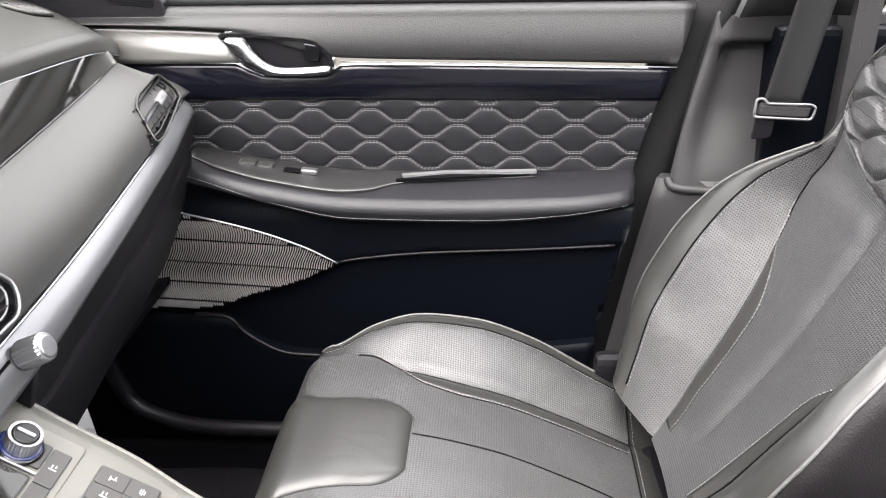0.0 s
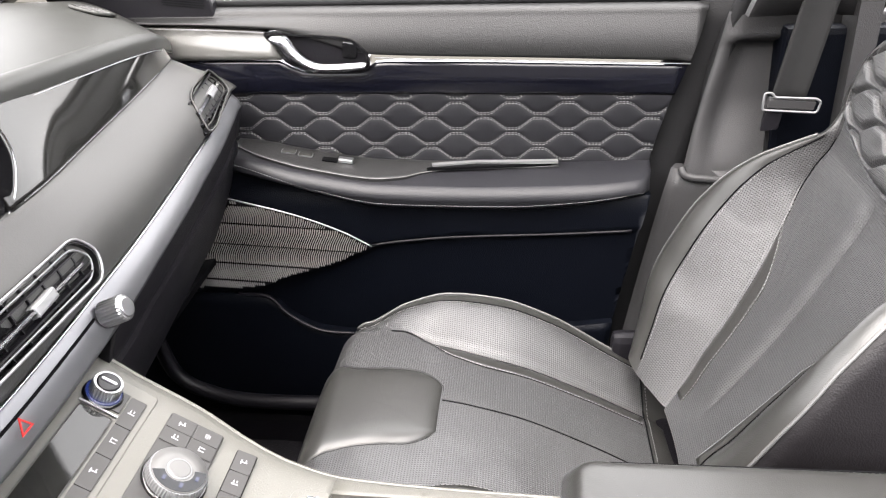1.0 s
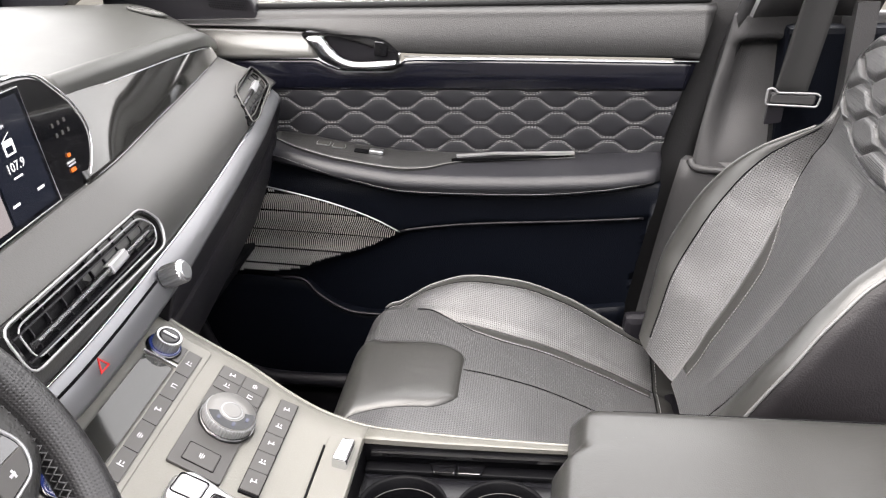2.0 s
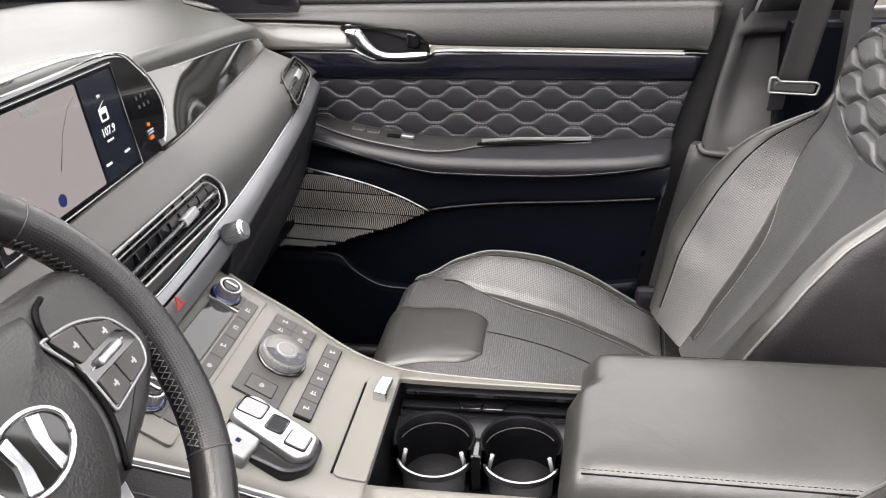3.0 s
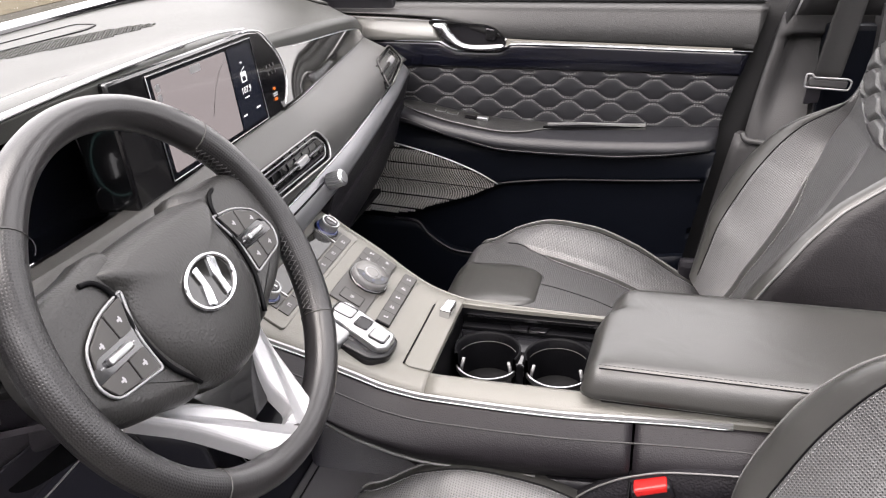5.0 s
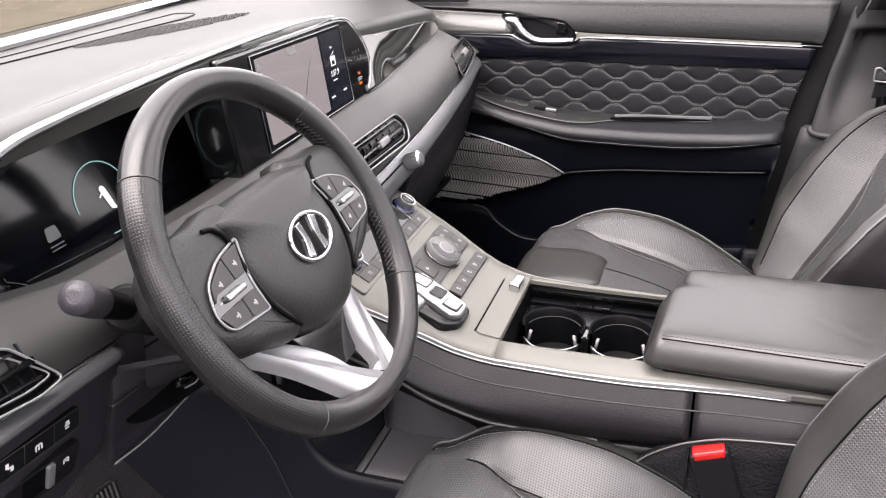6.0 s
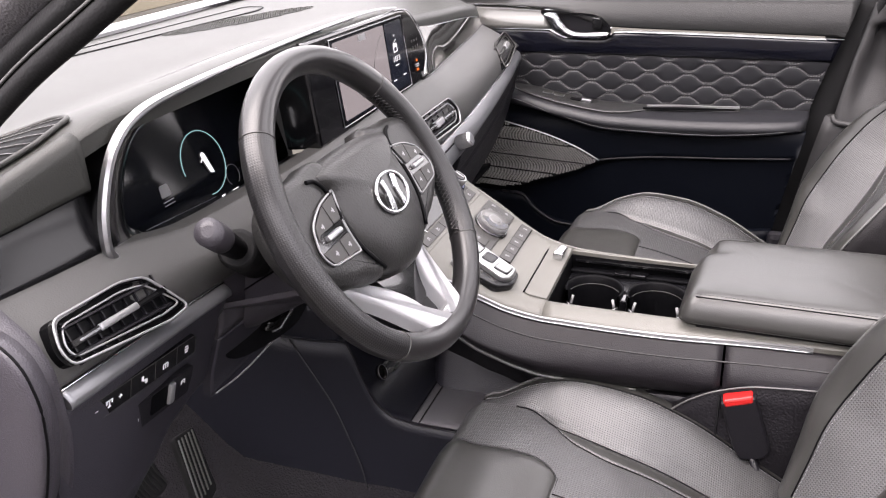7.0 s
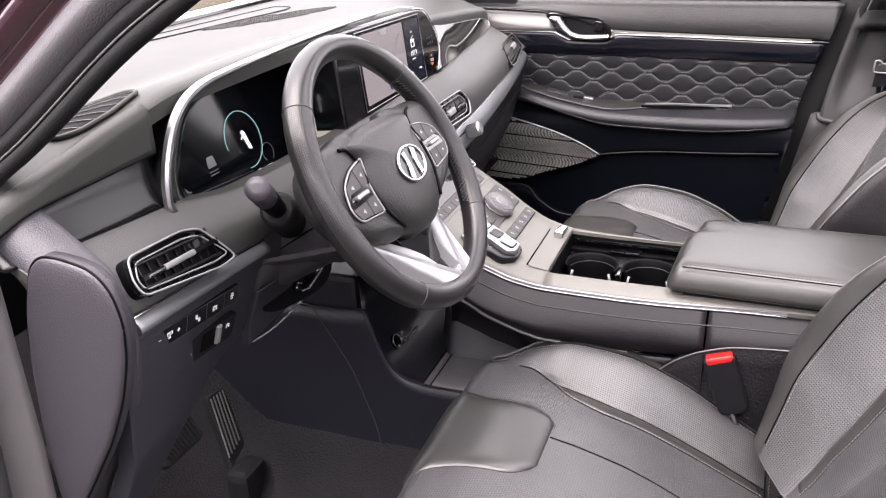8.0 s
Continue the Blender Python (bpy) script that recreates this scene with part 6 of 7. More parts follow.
for cx in (-0.060, 0.035):
    cpl = Plane((cx, 0.043, 0.592), (1, 0, 0), (0, 1, 0))
    r = 0.0415
    bm = bmesh.new()
    angs = span(-25, 205, 34)
    prof = [(r - 0.004, 0.0), (r - 0.002, 0.030), (r, 0.056), (r + 0.003, 0.0585), (r + 0.004, 0.054), (r + 0.002, 0.0)]
    rings = [[bm.verts.new(cpl(q * math.cos(radians(k)), q * math.sin(radians(k)), h)) for k in angs] for q, h in prof]
    for a, b in zip(rings, rings[1:]):
        for k in range(1, len(angs)):
            bm.faces.new((a[k - 1], a[k], b[k], b[k - 1])).smooth = True
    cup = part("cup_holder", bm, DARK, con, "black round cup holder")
    part("cup_floor", lathe(cpl, [(r - 0.003, 0.0005), (r - 0.003, 0.002), (0.01, 0.0022)], 32), RUBBER, cup)
    part("cup_rim", sweep([cpl((r + 0.001) * math.cos(radians(a)), (r + 0.001) * math.sin(radians(a)), 0.034) for a in span(203, 337, 30)], [(-0.0012, -0.0035), (0.0012, -0.0035), (0.0012, 0.0035), (-0.0012, 0.0035)]), SATIN, cup, "satin half ring")
    part("cup_line", tube([cpl((r - 0.0012) * math.cos(radians(a)), (r - 0.0012) * math.sin(radians(a)), 0.044) for a in span(30, 165, 30)], 0.0006, 6), BUTTON, cup)
    for a in (200, 340):
        part("cup_finger", tube([cpl((r - 0.004) * math.cos(radians(a)), (r - 0.004) * math.sin(radians(a)), 0.024), cpl((r - 0.009) * math.cos(radians(a)), (r - 0.009) * math.sin(radians(a)), 0.046)], 0.0024, 8), SILVER, cup, "sprung cup grip")
deck = [(BX0 + 0.002, 0.046)]
for cx in (-0.060, 0.035):
    deck += [(cx + 0.0445 * math.cos(radians(a)), 0.043 + 0.0445 * math.sin(radians(a))) for a in span(176, 4, 18)]
deck += [(0.098, 0.046), (0.098, 0.092), (BX0 + 0.002, 0.092)]
part("cup_deck", slab(Plane((0, 0, 0.646), (1, 0, 0), (0, 1, 0)), deck, -0.006, 0.002), PANEL, con, "black deck behind the cup holders")
part("cup_bridge", box((-0.018, 0.018, 0.60), (-0.007, 0.072, 0.645), 0.003), GLOSS, con)
for x0, x1 in ((-0.035, -0.013), (-0.011, 0.012)):
    part("bin_clip", slab(Plane((0, 0.093, 0.6545), (1, 0, 0), (0, 1, 0)), rounded([(x0, -0.008), (x1, -0.008), (x1 + 0.006 * (1 if x1 > 0 else 0), 0.008), (x0 - 0.006 * (1 if x0 < -0.02 else 0), 0.008)], 0.002), 0, 0.003, 0.001), GLOSS, con)
# tambour lid slid open, with its pull
lp = Plane((-0.13, 0.012, cz(-0.13) + 0.001), (1, 0, -0.14), (0, 1, 0))
part("bin_lid", slab(lp, rounded([(-0.012, -0.084), (0.022, -0.084), (0.022, 0.090), (-0.012, 0.090)], [0.010, 0.002, 0.002, 0.010]), -0.006, 0.0015, 0.001), CONSOLE, con, "sliding grey bin lid")
part("lid_groove", tube([lp(a, b, 0.0012) for a, b in ((-0.013, -0.080), (-0.013, 0.070))], 0.0014, 6), DARK, con)
part("lid_pull", slab(Plane(lp(0.008, 0.052, 0.001), lp.u, lp.v), rounded([(-0.008, -0.010), (0.008, -0.012), (0.010, 0.020), (-0.004, 0.020)], 0.003), 0, 0.014, 0.004, steps=3), CHROME, con, "polished lid pull")


def tilted(x, y, lift=0.0):
    dz = (cz(x + 0.02) - cz(x - 0.02)) / 0.04
    return Plane((x, y, cz(x) + lift), (0, 1, 0), (-1, 0, -dz))     # a across the car, b forwards, c out


ICONS = ([(0, 0.0022, 0.0060, 0.0010), (-0.0020, -0.0006, 0.0010, 0.0046), (0.0020, -0.0006, 0.0010, 0.0046)],
         [(-0.0016, 0, 0.0012, 0.0066), (0.0012, 0.0014, 0.0040, 0.0012), (0.0020, -0.0016, 0.0026, 0.0012)],
         [(0, 0.0018, 0.0050, 0.0010), (0, 0, 0.0064, 0.0010), (0, -0.0018, 0.0040, 0.0010)],
         [(0, 0, 0.0012, 0.0064), (0, 0.0024, 0.0050, 0.0012), (0.0018, -0.0018, 0.0034, 0.0012)])


def icon(pl, host, a, b, k, c):
    """A faint printed symbol on a button."""
    return mark(pl, host, ICONS[k % 4], a, b, c, WHITE_PRINT)


# climate strip with two knobs, display and a row of buttons
cp = tilted(-0.302, 0.018, 0.0012)
clim = part("climate_panel", slab(cp, rounded([(-0.136, -0.034), (0.128, -0.034), (0.128, 0.020), (0.116, 0.034), (-0.122, 0.034), (-0.136, 0.020)], 0.006), -0.006, 0.001, 0.001), CONSOLE, con, "pale climate control panel")
part("climate_display", slab(cp, rounded([(-0.079, -0.009), (0.077, -0.009), (0.078, 0.021), (-0.081, 0.021)], 0.003), 0.0005, 0.0022), SMOKE, clim, "glossy dark climate display")
part("display_edge", tube([cp(a, b, 0.0022) for a, b in rounded([(-0.080, -0.010), (0.078, -0.010), (0.079, 0.022), (-0.082, 0.022)], 0.003)], 0.0006, 4, True), BUTTON, clim)
for k in range(6):
    a = -0.0935 + 0.0374 * k
    part("climate_button", slab(cp, rect(0.0366, 0.0150, 0.0015, a, -0.0205), 0.0005, 0.0028, 0.0005), BUTTON, clim)
    icon(cp, clim, a, -0.0205, k, 0.0027)
for s in (-1, 1):
    part("climate_button", slab(cp, rect(0.0250, 0.0150, 0.0015, s * 0.1000, -0.0040), 0.0005, 0.0028, 0.0005), BUTTON, clim)
    icon(cp, clim, s * 0.1000, -0.0050, 2 + s, 0.0027)
    kp = Plane(cp(s * 0.0995, 0.010, 0.0), cp.u, cp.v)
    part("knob_base", lathe(kp, [(0.0185, 0.0), (0.0185, 0.003), (0.0165, 0.005)], 32), GLOSS, clim)
    part("knob_glow", lathe(kp, [(0.0162, 0.0045), (0.0162, 0.0060), (0.0145, 0.0062)], 32), BLUE_GLOW, clim, "blue backlit knob ring")
    part("knob_divider", sweep([cp(s * 0.0815, -0.012, 0.0025), cp(s * 0.0815, 0.024, 0.0025)], [(-0.0010, -0.001), (0.0010, -0.001), (0.0010, 0.0014), (-0.0010, 0.0014)], up=cp.n), SATIN, clim)
    part("temperature_knob", lathe(kp, [(0.0140, 0.004), (0.0140, 0.016), (0.0132, 0.018), (0.011, 0.0178), (0.010, 0.0172), (0.003, 0.0172)], 64, knurl=0.05), SATIN, clim, "knurled silver temperature knob")
    part("knob_cap", lathe(kp, [(0.0105, 0.0172), (0.0103, 0.0188), (0.009, 0.0192)], 32), PANEL, clim, "dark knob cap")
    part("knob_pointer", slab(kp, rect(0.0030, 0.0150, 0.001), 0.0185, 0.0206, 0.0006), SATIN, clim)

# drive mode block
mp = tilted(-0.2355, 0.062, 0.0012)
mode = part("mode_panel", slab(mp, rounded([(-0.074, -0.0265), (0.073, -0.0265), (0.073, 0.0265), (-0.074, 0.0265)], 0.003), -0.006, 0.002, 0.001), BUTTON, con, "dark grey drive mode panel")
dp = Plane(mp(0.002, -0.004, 0), mp.u, mp.v)
part("dial_base", lathe(dp, [(0.0290, 0.0), (0.0290, 0.003), (0.0275, 0.005)], 40), GLOSS, mode)
part("mode_dial", lathe(dp, [(0.0262, 0.003), (0.0262, 0.0115), (0.0252, 0.0140), (0.0235, 0.0145)], 110, knurl=0.025), SILVER, mode, "knurled silver mode dial")
part("dial_face", lathe(dp, [(0.0243, 0.0140), (0.0243, 0.0152), (0.0125, 0.0154)], 40), GREYP, mode, "smooth grey dial face")
part("dial_display", slab(Plane(dp(0, 0, 0.0152), mp.u, mp.v), [(0.0232 * math.cos(radians(a)), 0.0232 * math.sin(radians(a))) for a in span(120, 290, 20)] + [(0.0130 * math.cos(radians(a)), 0.0130 * math.sin(radians(a))) for a in span(290, 120, 20)], 0, 0.0005), SCREEN_BLACK, mode, "dark dial display")
part("dial_ring", lathe(dp, [(0.0112, 0.0150), (0.0108, 0.0162), (0.0100, 0.0163)], 32), SILVER, mode)
part("dial_cap", lathe(dp, [(0.0098, 0.0150), (0.0094, 0.0166), (0.008, 0.0168)], 32), GREYP, mode)
dm = Plane(dp(0, 0, 0.0152), mp.u, mp.v)
for ang in (150, 205, 262):
    a, b = 0.0170 * math.cos(radians(ang)), 0.0170 * math.sin(radians(ang))
    part("dial_mark", slab(dm, rect(0.0050, 0.0030, 0.0008, a, b), 0.0, 0.0010), BLUE_GLOW, mode, "blue lit dial symbol")
for a in (0.0445, 0.0620):
    for b in (-0.0128, 0.0128):
        part("mode_button", slab(mp, rect(0.0170, 0.0248, 0.0015, a, b), 0.001, 0.0030, 0.0005), BUTTON, mode)
        icon(mp, mode, a, b, int(a * 100) + (b > 0), 0.0029)
part("mode_button", ring_plate(mp, rect(0.0230, 0.0320, 0.002, -0.054, 0.0), rect(0.0220, 0.0310, 0.002, -0.054, 0.0), 0.0015, 0.0026), DARK, mode)
part("mode_button", slab(mp, rect(0.0214, 0.0304, 0.002, -0.054, 0.0), 0.001, 0.0030, 0.0005), BUTTON, mode)
icon(mp, mode, -0.054, 0.0, 2, 0.0029)
# seat heater bank
hp2 = tilted(-0.1895, 0.0595, 0.0012)
bank = part("heater_bank", slab(hp2, rect(0.136, 0.0200, 0.002), -0.006, 0.0015, 0.0008), DARK, con, "dark grey seat heater buttons")
for k in range(5):
    a = -0.0532 + 0.0266 * k
    part("heater_button", slab(hp2, rect(0.0260, 0.0186, 0.0015, a), 0.0008, 0.0030, 0.0005), BUTTON, bank)
    icon(hp2, bank, a, 0.0, 1 if k % 2 else 3, 0.0029)
# shift buttons
gp2 = Plane((-0.214, -0.050, cz(-0.214) + 0.003), (0.96, -0.12, -0.36), (0.1, 1, 0))
gear = part("shift_panel", slab(gp2, rounded([(-0.036, -0.040), (0.044, -0.040), (0.062, -0.018), (0.058, 0.020), (-0.030, 0.034), (-0.040, 0.022)], 0.010), -0.014, 0.0045, 0.004), PANEL, con, "black shift-by-wire panel")
part("shift_frame", smooth(slab(gp2, rounded([(-0.036, -0.008), (0.044, -0.026), (0.056, -0.014), (0.054, 0.014), (-0.026, 0.031), (-0.038, 0.020)], 0.008), 0.000, 0.0135, 0.005, steps=4)), SATIN, gear, "satin silver shift buttons")
for k, (a, b) in enumerate(((-0.0195, 0.0110), (0.0105, 0.0040), (0.0370, -0.0045))):
    w = (0.026, 0.0175, 0.0210)[k]
    part("shift_gap", ring_plate(gp2, rect(w + 0.0022, 0.0232, 0.004, a, b), rect(w, 0.0212, 0.004, a, b), 0.0130, 0.0141), DARK, gear)
    part("shift_button", slab(gp2, rect(w - 0.0006, 0.0206, 0.004, a, b), 0.0125, 0.0142 + 0.002 * (k == 2), 0.0008), (SILVER, PANEL, SILVER)[k], gear, ("pale reverse button", "dark neutral button", "pale drive button")[k])
part("park_button", smooth(slab(gp2, rounded([(-0.030, -0.049), (0.004, -0.052), (0.006, -0.020), (-0.032, -0.014)], 0.006), -0.004, 0.0120, 0.004, steps=4)), SILVER, gear, "silver park button")
part("park_mark", slab(gp2, rect(0.005, 0.005, 0.001, -0.012, -0.034), 0.0118, 0.0124), BLUE_GLOW, gear)

# ---- armrest lid ----
lid = thing("armrest_lid", (0.27, 0.012, 0.684), "padded black leather lid of the console box", "armrest")


def lid_outline(k):
    return [(0.090 - k, -0.082 - k), (0.098 - k, 0.046), (0.112 - k, 0.060), (0.116 - k, 0.112 + k), (0.46, 0.110 + k), (0.46, -0.090 - k)]


def lid_rings():
    bm = bmesh.new()
    rs = []
    for k, z in ((0.012, 0.685), (0.016, 0.689), (0.0155, 0.696), (0.008, 0.711), (0.003, 0.7195), (-0.003, 0.7235), (-0.012, 0.7252), (-0.035, 0.7265), (-0.07, 0.727)):
        base = rounded(lid_outline(k), [0.018, 0.010, 0.010, 0.016, 0.008, 0.008], 6)
        rs.append([bm.verts.new((x, y, z)) for x, y in base])
    m = len(rs[0])
    for a, b in zip(rs, rs[1:]):
        for i in range(m):
            bm.faces.new((a[i - 1], a[i], b[i], b[i - 1])).smooth = True
    bm.faces.new(rs[-1])
    bm.faces.new(rs[0][::-1])
    return bm


part("lid_pad", lid_rings(), LEATHER, lid)
for s, y in ((-1, -0.0845), (1, 0.1125)):
    ln = [V((x, y - 0.008 * (s < 0) * (x - 0.10) / 0.36, 0.7208)) for x in span(0.095 if s < 0 else 0.14, 0.455, 40)]
    part("lid_seam", tube(ln, 0.0008, 6), DARK, lid)
    part("lid_stitching", dashes([p + V((0, -s * 0.004, 0.0022)) for p in ln], 0.0032, 0.002, 0.0003), DARK, lid, kind="stuff")
part("lid_base", box((0.098, -0.088, 0.676), (0.45, 0.106, 0.689), 0.004), PLASTIC, lid)

# ---- driver's buckle ----
buckle = thing("seat_belt_buckle", (0.17, -0.135, 0.40), "black seat belt buckle with red release button", "seat belt buckle")
bp = Plane((0.173, -0.136, 0.568), (0.95, 0.05, 0.27), (-0.42, 0, 1))
part("buckle_body", slab(bp, rounded([(-0.023, 0.044), (0.022, 0.046), (0.026, -0.04), (0.016, -0.048), (-0.014, -0.048), (-0.020, -0.03)], 0.005), -0.010, 0.012, 0.004, steps=3), PLASTIC, buckle)
part("release_button", slab(bp, rounded([(-0.018, 0.036), (0.018, 0.038), (0.019, 0.0485), (-0.019, 0.0465)], 0.003), -0.008, 0.0130, 0.003), RED, buckle, "red release button")
part("buckle_stem", tube([bp(0, -0.045, 0), bp(0.012, -0.16, -0.004)], 0.012, 10, flat=0.5), PLASTIC, buckle)

# ---- seats ----
def seat_half(x):
    return lerp(x, [(-0.24, 0.215), (-0.19, 0.235), (-0.10, 0.258), (0.05, 0.268), (0.30, 0.262)])


def seam_at(x):
    return lerp(x, [(-0.24, 0.196), (-0.107, 0.180), (-0.053, 0.158), (0.04, 0.150), (0.12, 0.152), (0.30, 0.158)])


def seat_mid(x):
    return lerp(x, [(-0.20, 0.556), (-0.16, 0.566), (-0.10, 0.573), (-0.05, 0.570), (0.05, 0.548), (0.15, 0.505), (0.22, 0.468), (0.30, 0.425)])


def bolster_top(x):
    return lerp(x, [(-0.20, 0.548), (-0.16, 0.556), (-0.105, 0.583), (-0.047, 0.597), (0.03, 0.588), (0.107, 0.560), (0.195, 0.508), (0.30, 0.448)])


NOSE = -0.162


def fade(x):
    """The side seams begin a hand behind the nose."""
    t = max(0.0, min(1.0, (x + 0.105) / 0.05))
    return t * t * (3 - 2 * t)


def cushion_point(x, v):
    """Place on the cushion; v from -1 to 1 across: seams at plus and minus 0.5."""
    a = abs(v)
    w, s = seat_half(x), seam_at(x)
    zm, zb = seat_mid(x), bolster_top(x)
    if a <= 0.5:
        t = a / 0.5
        y = s * t
        z = zm - 0.003 * t * t - 0.007 * fade(x) * math.exp(-((1 - t) / 0.05) ** 2)
    else:
        t = (a - 0.5) / 0.5
        if t < 0.62:
            q = t / 0.62
            y = s + (w - 0.030 - s) * q
            z = zm - 0.003 - 0.007 * fade(x) * math.exp(-(q / 0.06) ** 2) + (zb - zm + 0.003) * math.sin(q * math.pi / 2) ** 1.3
        else:
            q = (t - 0.62) / 0.38
            ang = min(1, q * 1.6) * math.pi / 2
            y = w - 0.030 + 0.030 * math.sin(ang)
            z = zb - 0.028 * (1 - math.cos(ang)) - max(0, q - 0.62) / 0.38 * 0.14
    return x, math.copysign(y, v), z


def cushion_at(u, v):
    """u from 0 at the rear to 1 under the nose."""
    if u < 0.72:
        x = 0.31 - (0.31 - NOSE) * u / 0.72
        return cushion_point(x, v)
    t = (u - 0.72) / 0.28
    x, y, z = cushion_point(NOSE, v)
    ang = min(1.0, t * 1.5) * math.pi / 2
    nose = 0.042 * (1 - 0.35 * abs(v) ** 3)
    return x - nose * math.sin(ang), y * (1 - 0.02 * t), z - 0.05 * (1 - math.cos(ang)) - max(0, t - 0.55) * 0.36


def back_line(h):
    """Centre of the reclined backrest by the height along it: x, z."""
    lean = 0.034 * ease(0.34, 0.54, h) - 0.010 * math.sin(min(1, max(0, h / 0.36)) * math.pi)
    return 0.262 + 0.49 * h - 0.872 * lean, 0.50 + 0.872 * h + 0.49 * lean


def back_half(h):
    return lerp(h, [(0.0, 0.185), (0.05, 0.205), (0.10, 0.228), (0.15, 0.246), (0.22, 0.250), (0.29, 0.238), (0.34, 0.220), (0.385, 0.203), (0.405, 0.196), (0.43, 0.201), (0.46, 0.212), (0.49, 0.214), (0.52, 0.200), (0.545, 0.172), (0.562, 0.125), (0.575, 0.07)])


def back_seam(h):
    return lerp(h, [(0.0, 0.075), (0.06, 0.090), (0.124, 0.103), (0.222, 0.129), (0.296, 0.157), (0.34, 0.172), (0.385, 0.170), (0.41, 0.167), (0.43, 0.171), (0.46, 0.183), (0.49, 0.185), (0.52, 0.171), (0.545, 0.143), (0.562, 0.096), (0.575, 0.042)])


def back_wing(h):
    return lerp(h, [(0.0, 0.045), (0.06, 0.066), (0.12, 0.084), (0.20, 0.088), (0.27, 0.080), (0.33, 0.060), (0.37, 0.034), (0.405, 0.010), (0.44, 0.0), (0.58, -0.004)])


def quilt_here(y, h):
    """Padded cells on the shoulder part of the backrest."""
    bottom = 0.396 + 1.3 * y * y
    side = back_half(h) - 0.038
    if abs(y) > side or h < bottom:
        return 0.0
    py, ph = 0.112, 0.0250
    best = 1.0
    for k in range(0, 9):
        line = 0.392 + k * ph + (1 if k % 2 else -1) * 0.0092 * wave(2 * math.pi * (y - 0.01) / py)
        best = min(best, abs(h - line))
    edge = min(best, side - abs(y), (h - bottom) * 0.9)
    t = min(1.0, edge / 0.0105)
    return 0.0078 * t * (2 - t) - 0.0026 * math.exp(-(edge / 0.0016) ** 2)


def back_at(h, v):
    x0, z0 = back_line(h)
    a = abs(v)
    w, s, g = back_half(h), back_seam(h), back_wing(h)
    if a <= 0.5:
        t = a / 0.5
        y = s * t
        yy = math.copysign(y, v)
        crease = ease(0.05, 0.10, h) * (1 - ease(0.36, 0.392, h))
        d = 0.005 * t * t - 0.006 * math.exp(-((1 - t) / 0.04) ** 2) + quilt_here(y, h)
        d += crease * (0.0045 * ease(-0.002, 0.028, yy - 0.002) - 0.003 * math.exp(-((yy - 0.006) / 0.005) ** 2))
    else:
        t = (a - 0.5) / 0.5
        if t < 0.6:
            q = t / 0.6
            y = s + (w - 0.026 - s) * q
            d = 0.004 - 0.006 * math.exp(-(q / 0.05) ** 2) + g * math.sin(q * math.pi / 2) ** 1.2
        else:
            q = (t - 0.6) / 0.4
            ang = min(1, q * 1.5) * math.pi / 2
            y = w - 0.026 + 0.026 * math.sin(ang)
            d = 0.004 + g - 0.026 * (1 - math.cos(ang)) - max(0, q - 0.667) / 0.333 * 0.16
    if h > 0.53:
        d -= 3.0 * (h - 0.53) ** 1.5
    return x0 - d * 0.872, math.copysign(y, v), z0 + d * 0.49


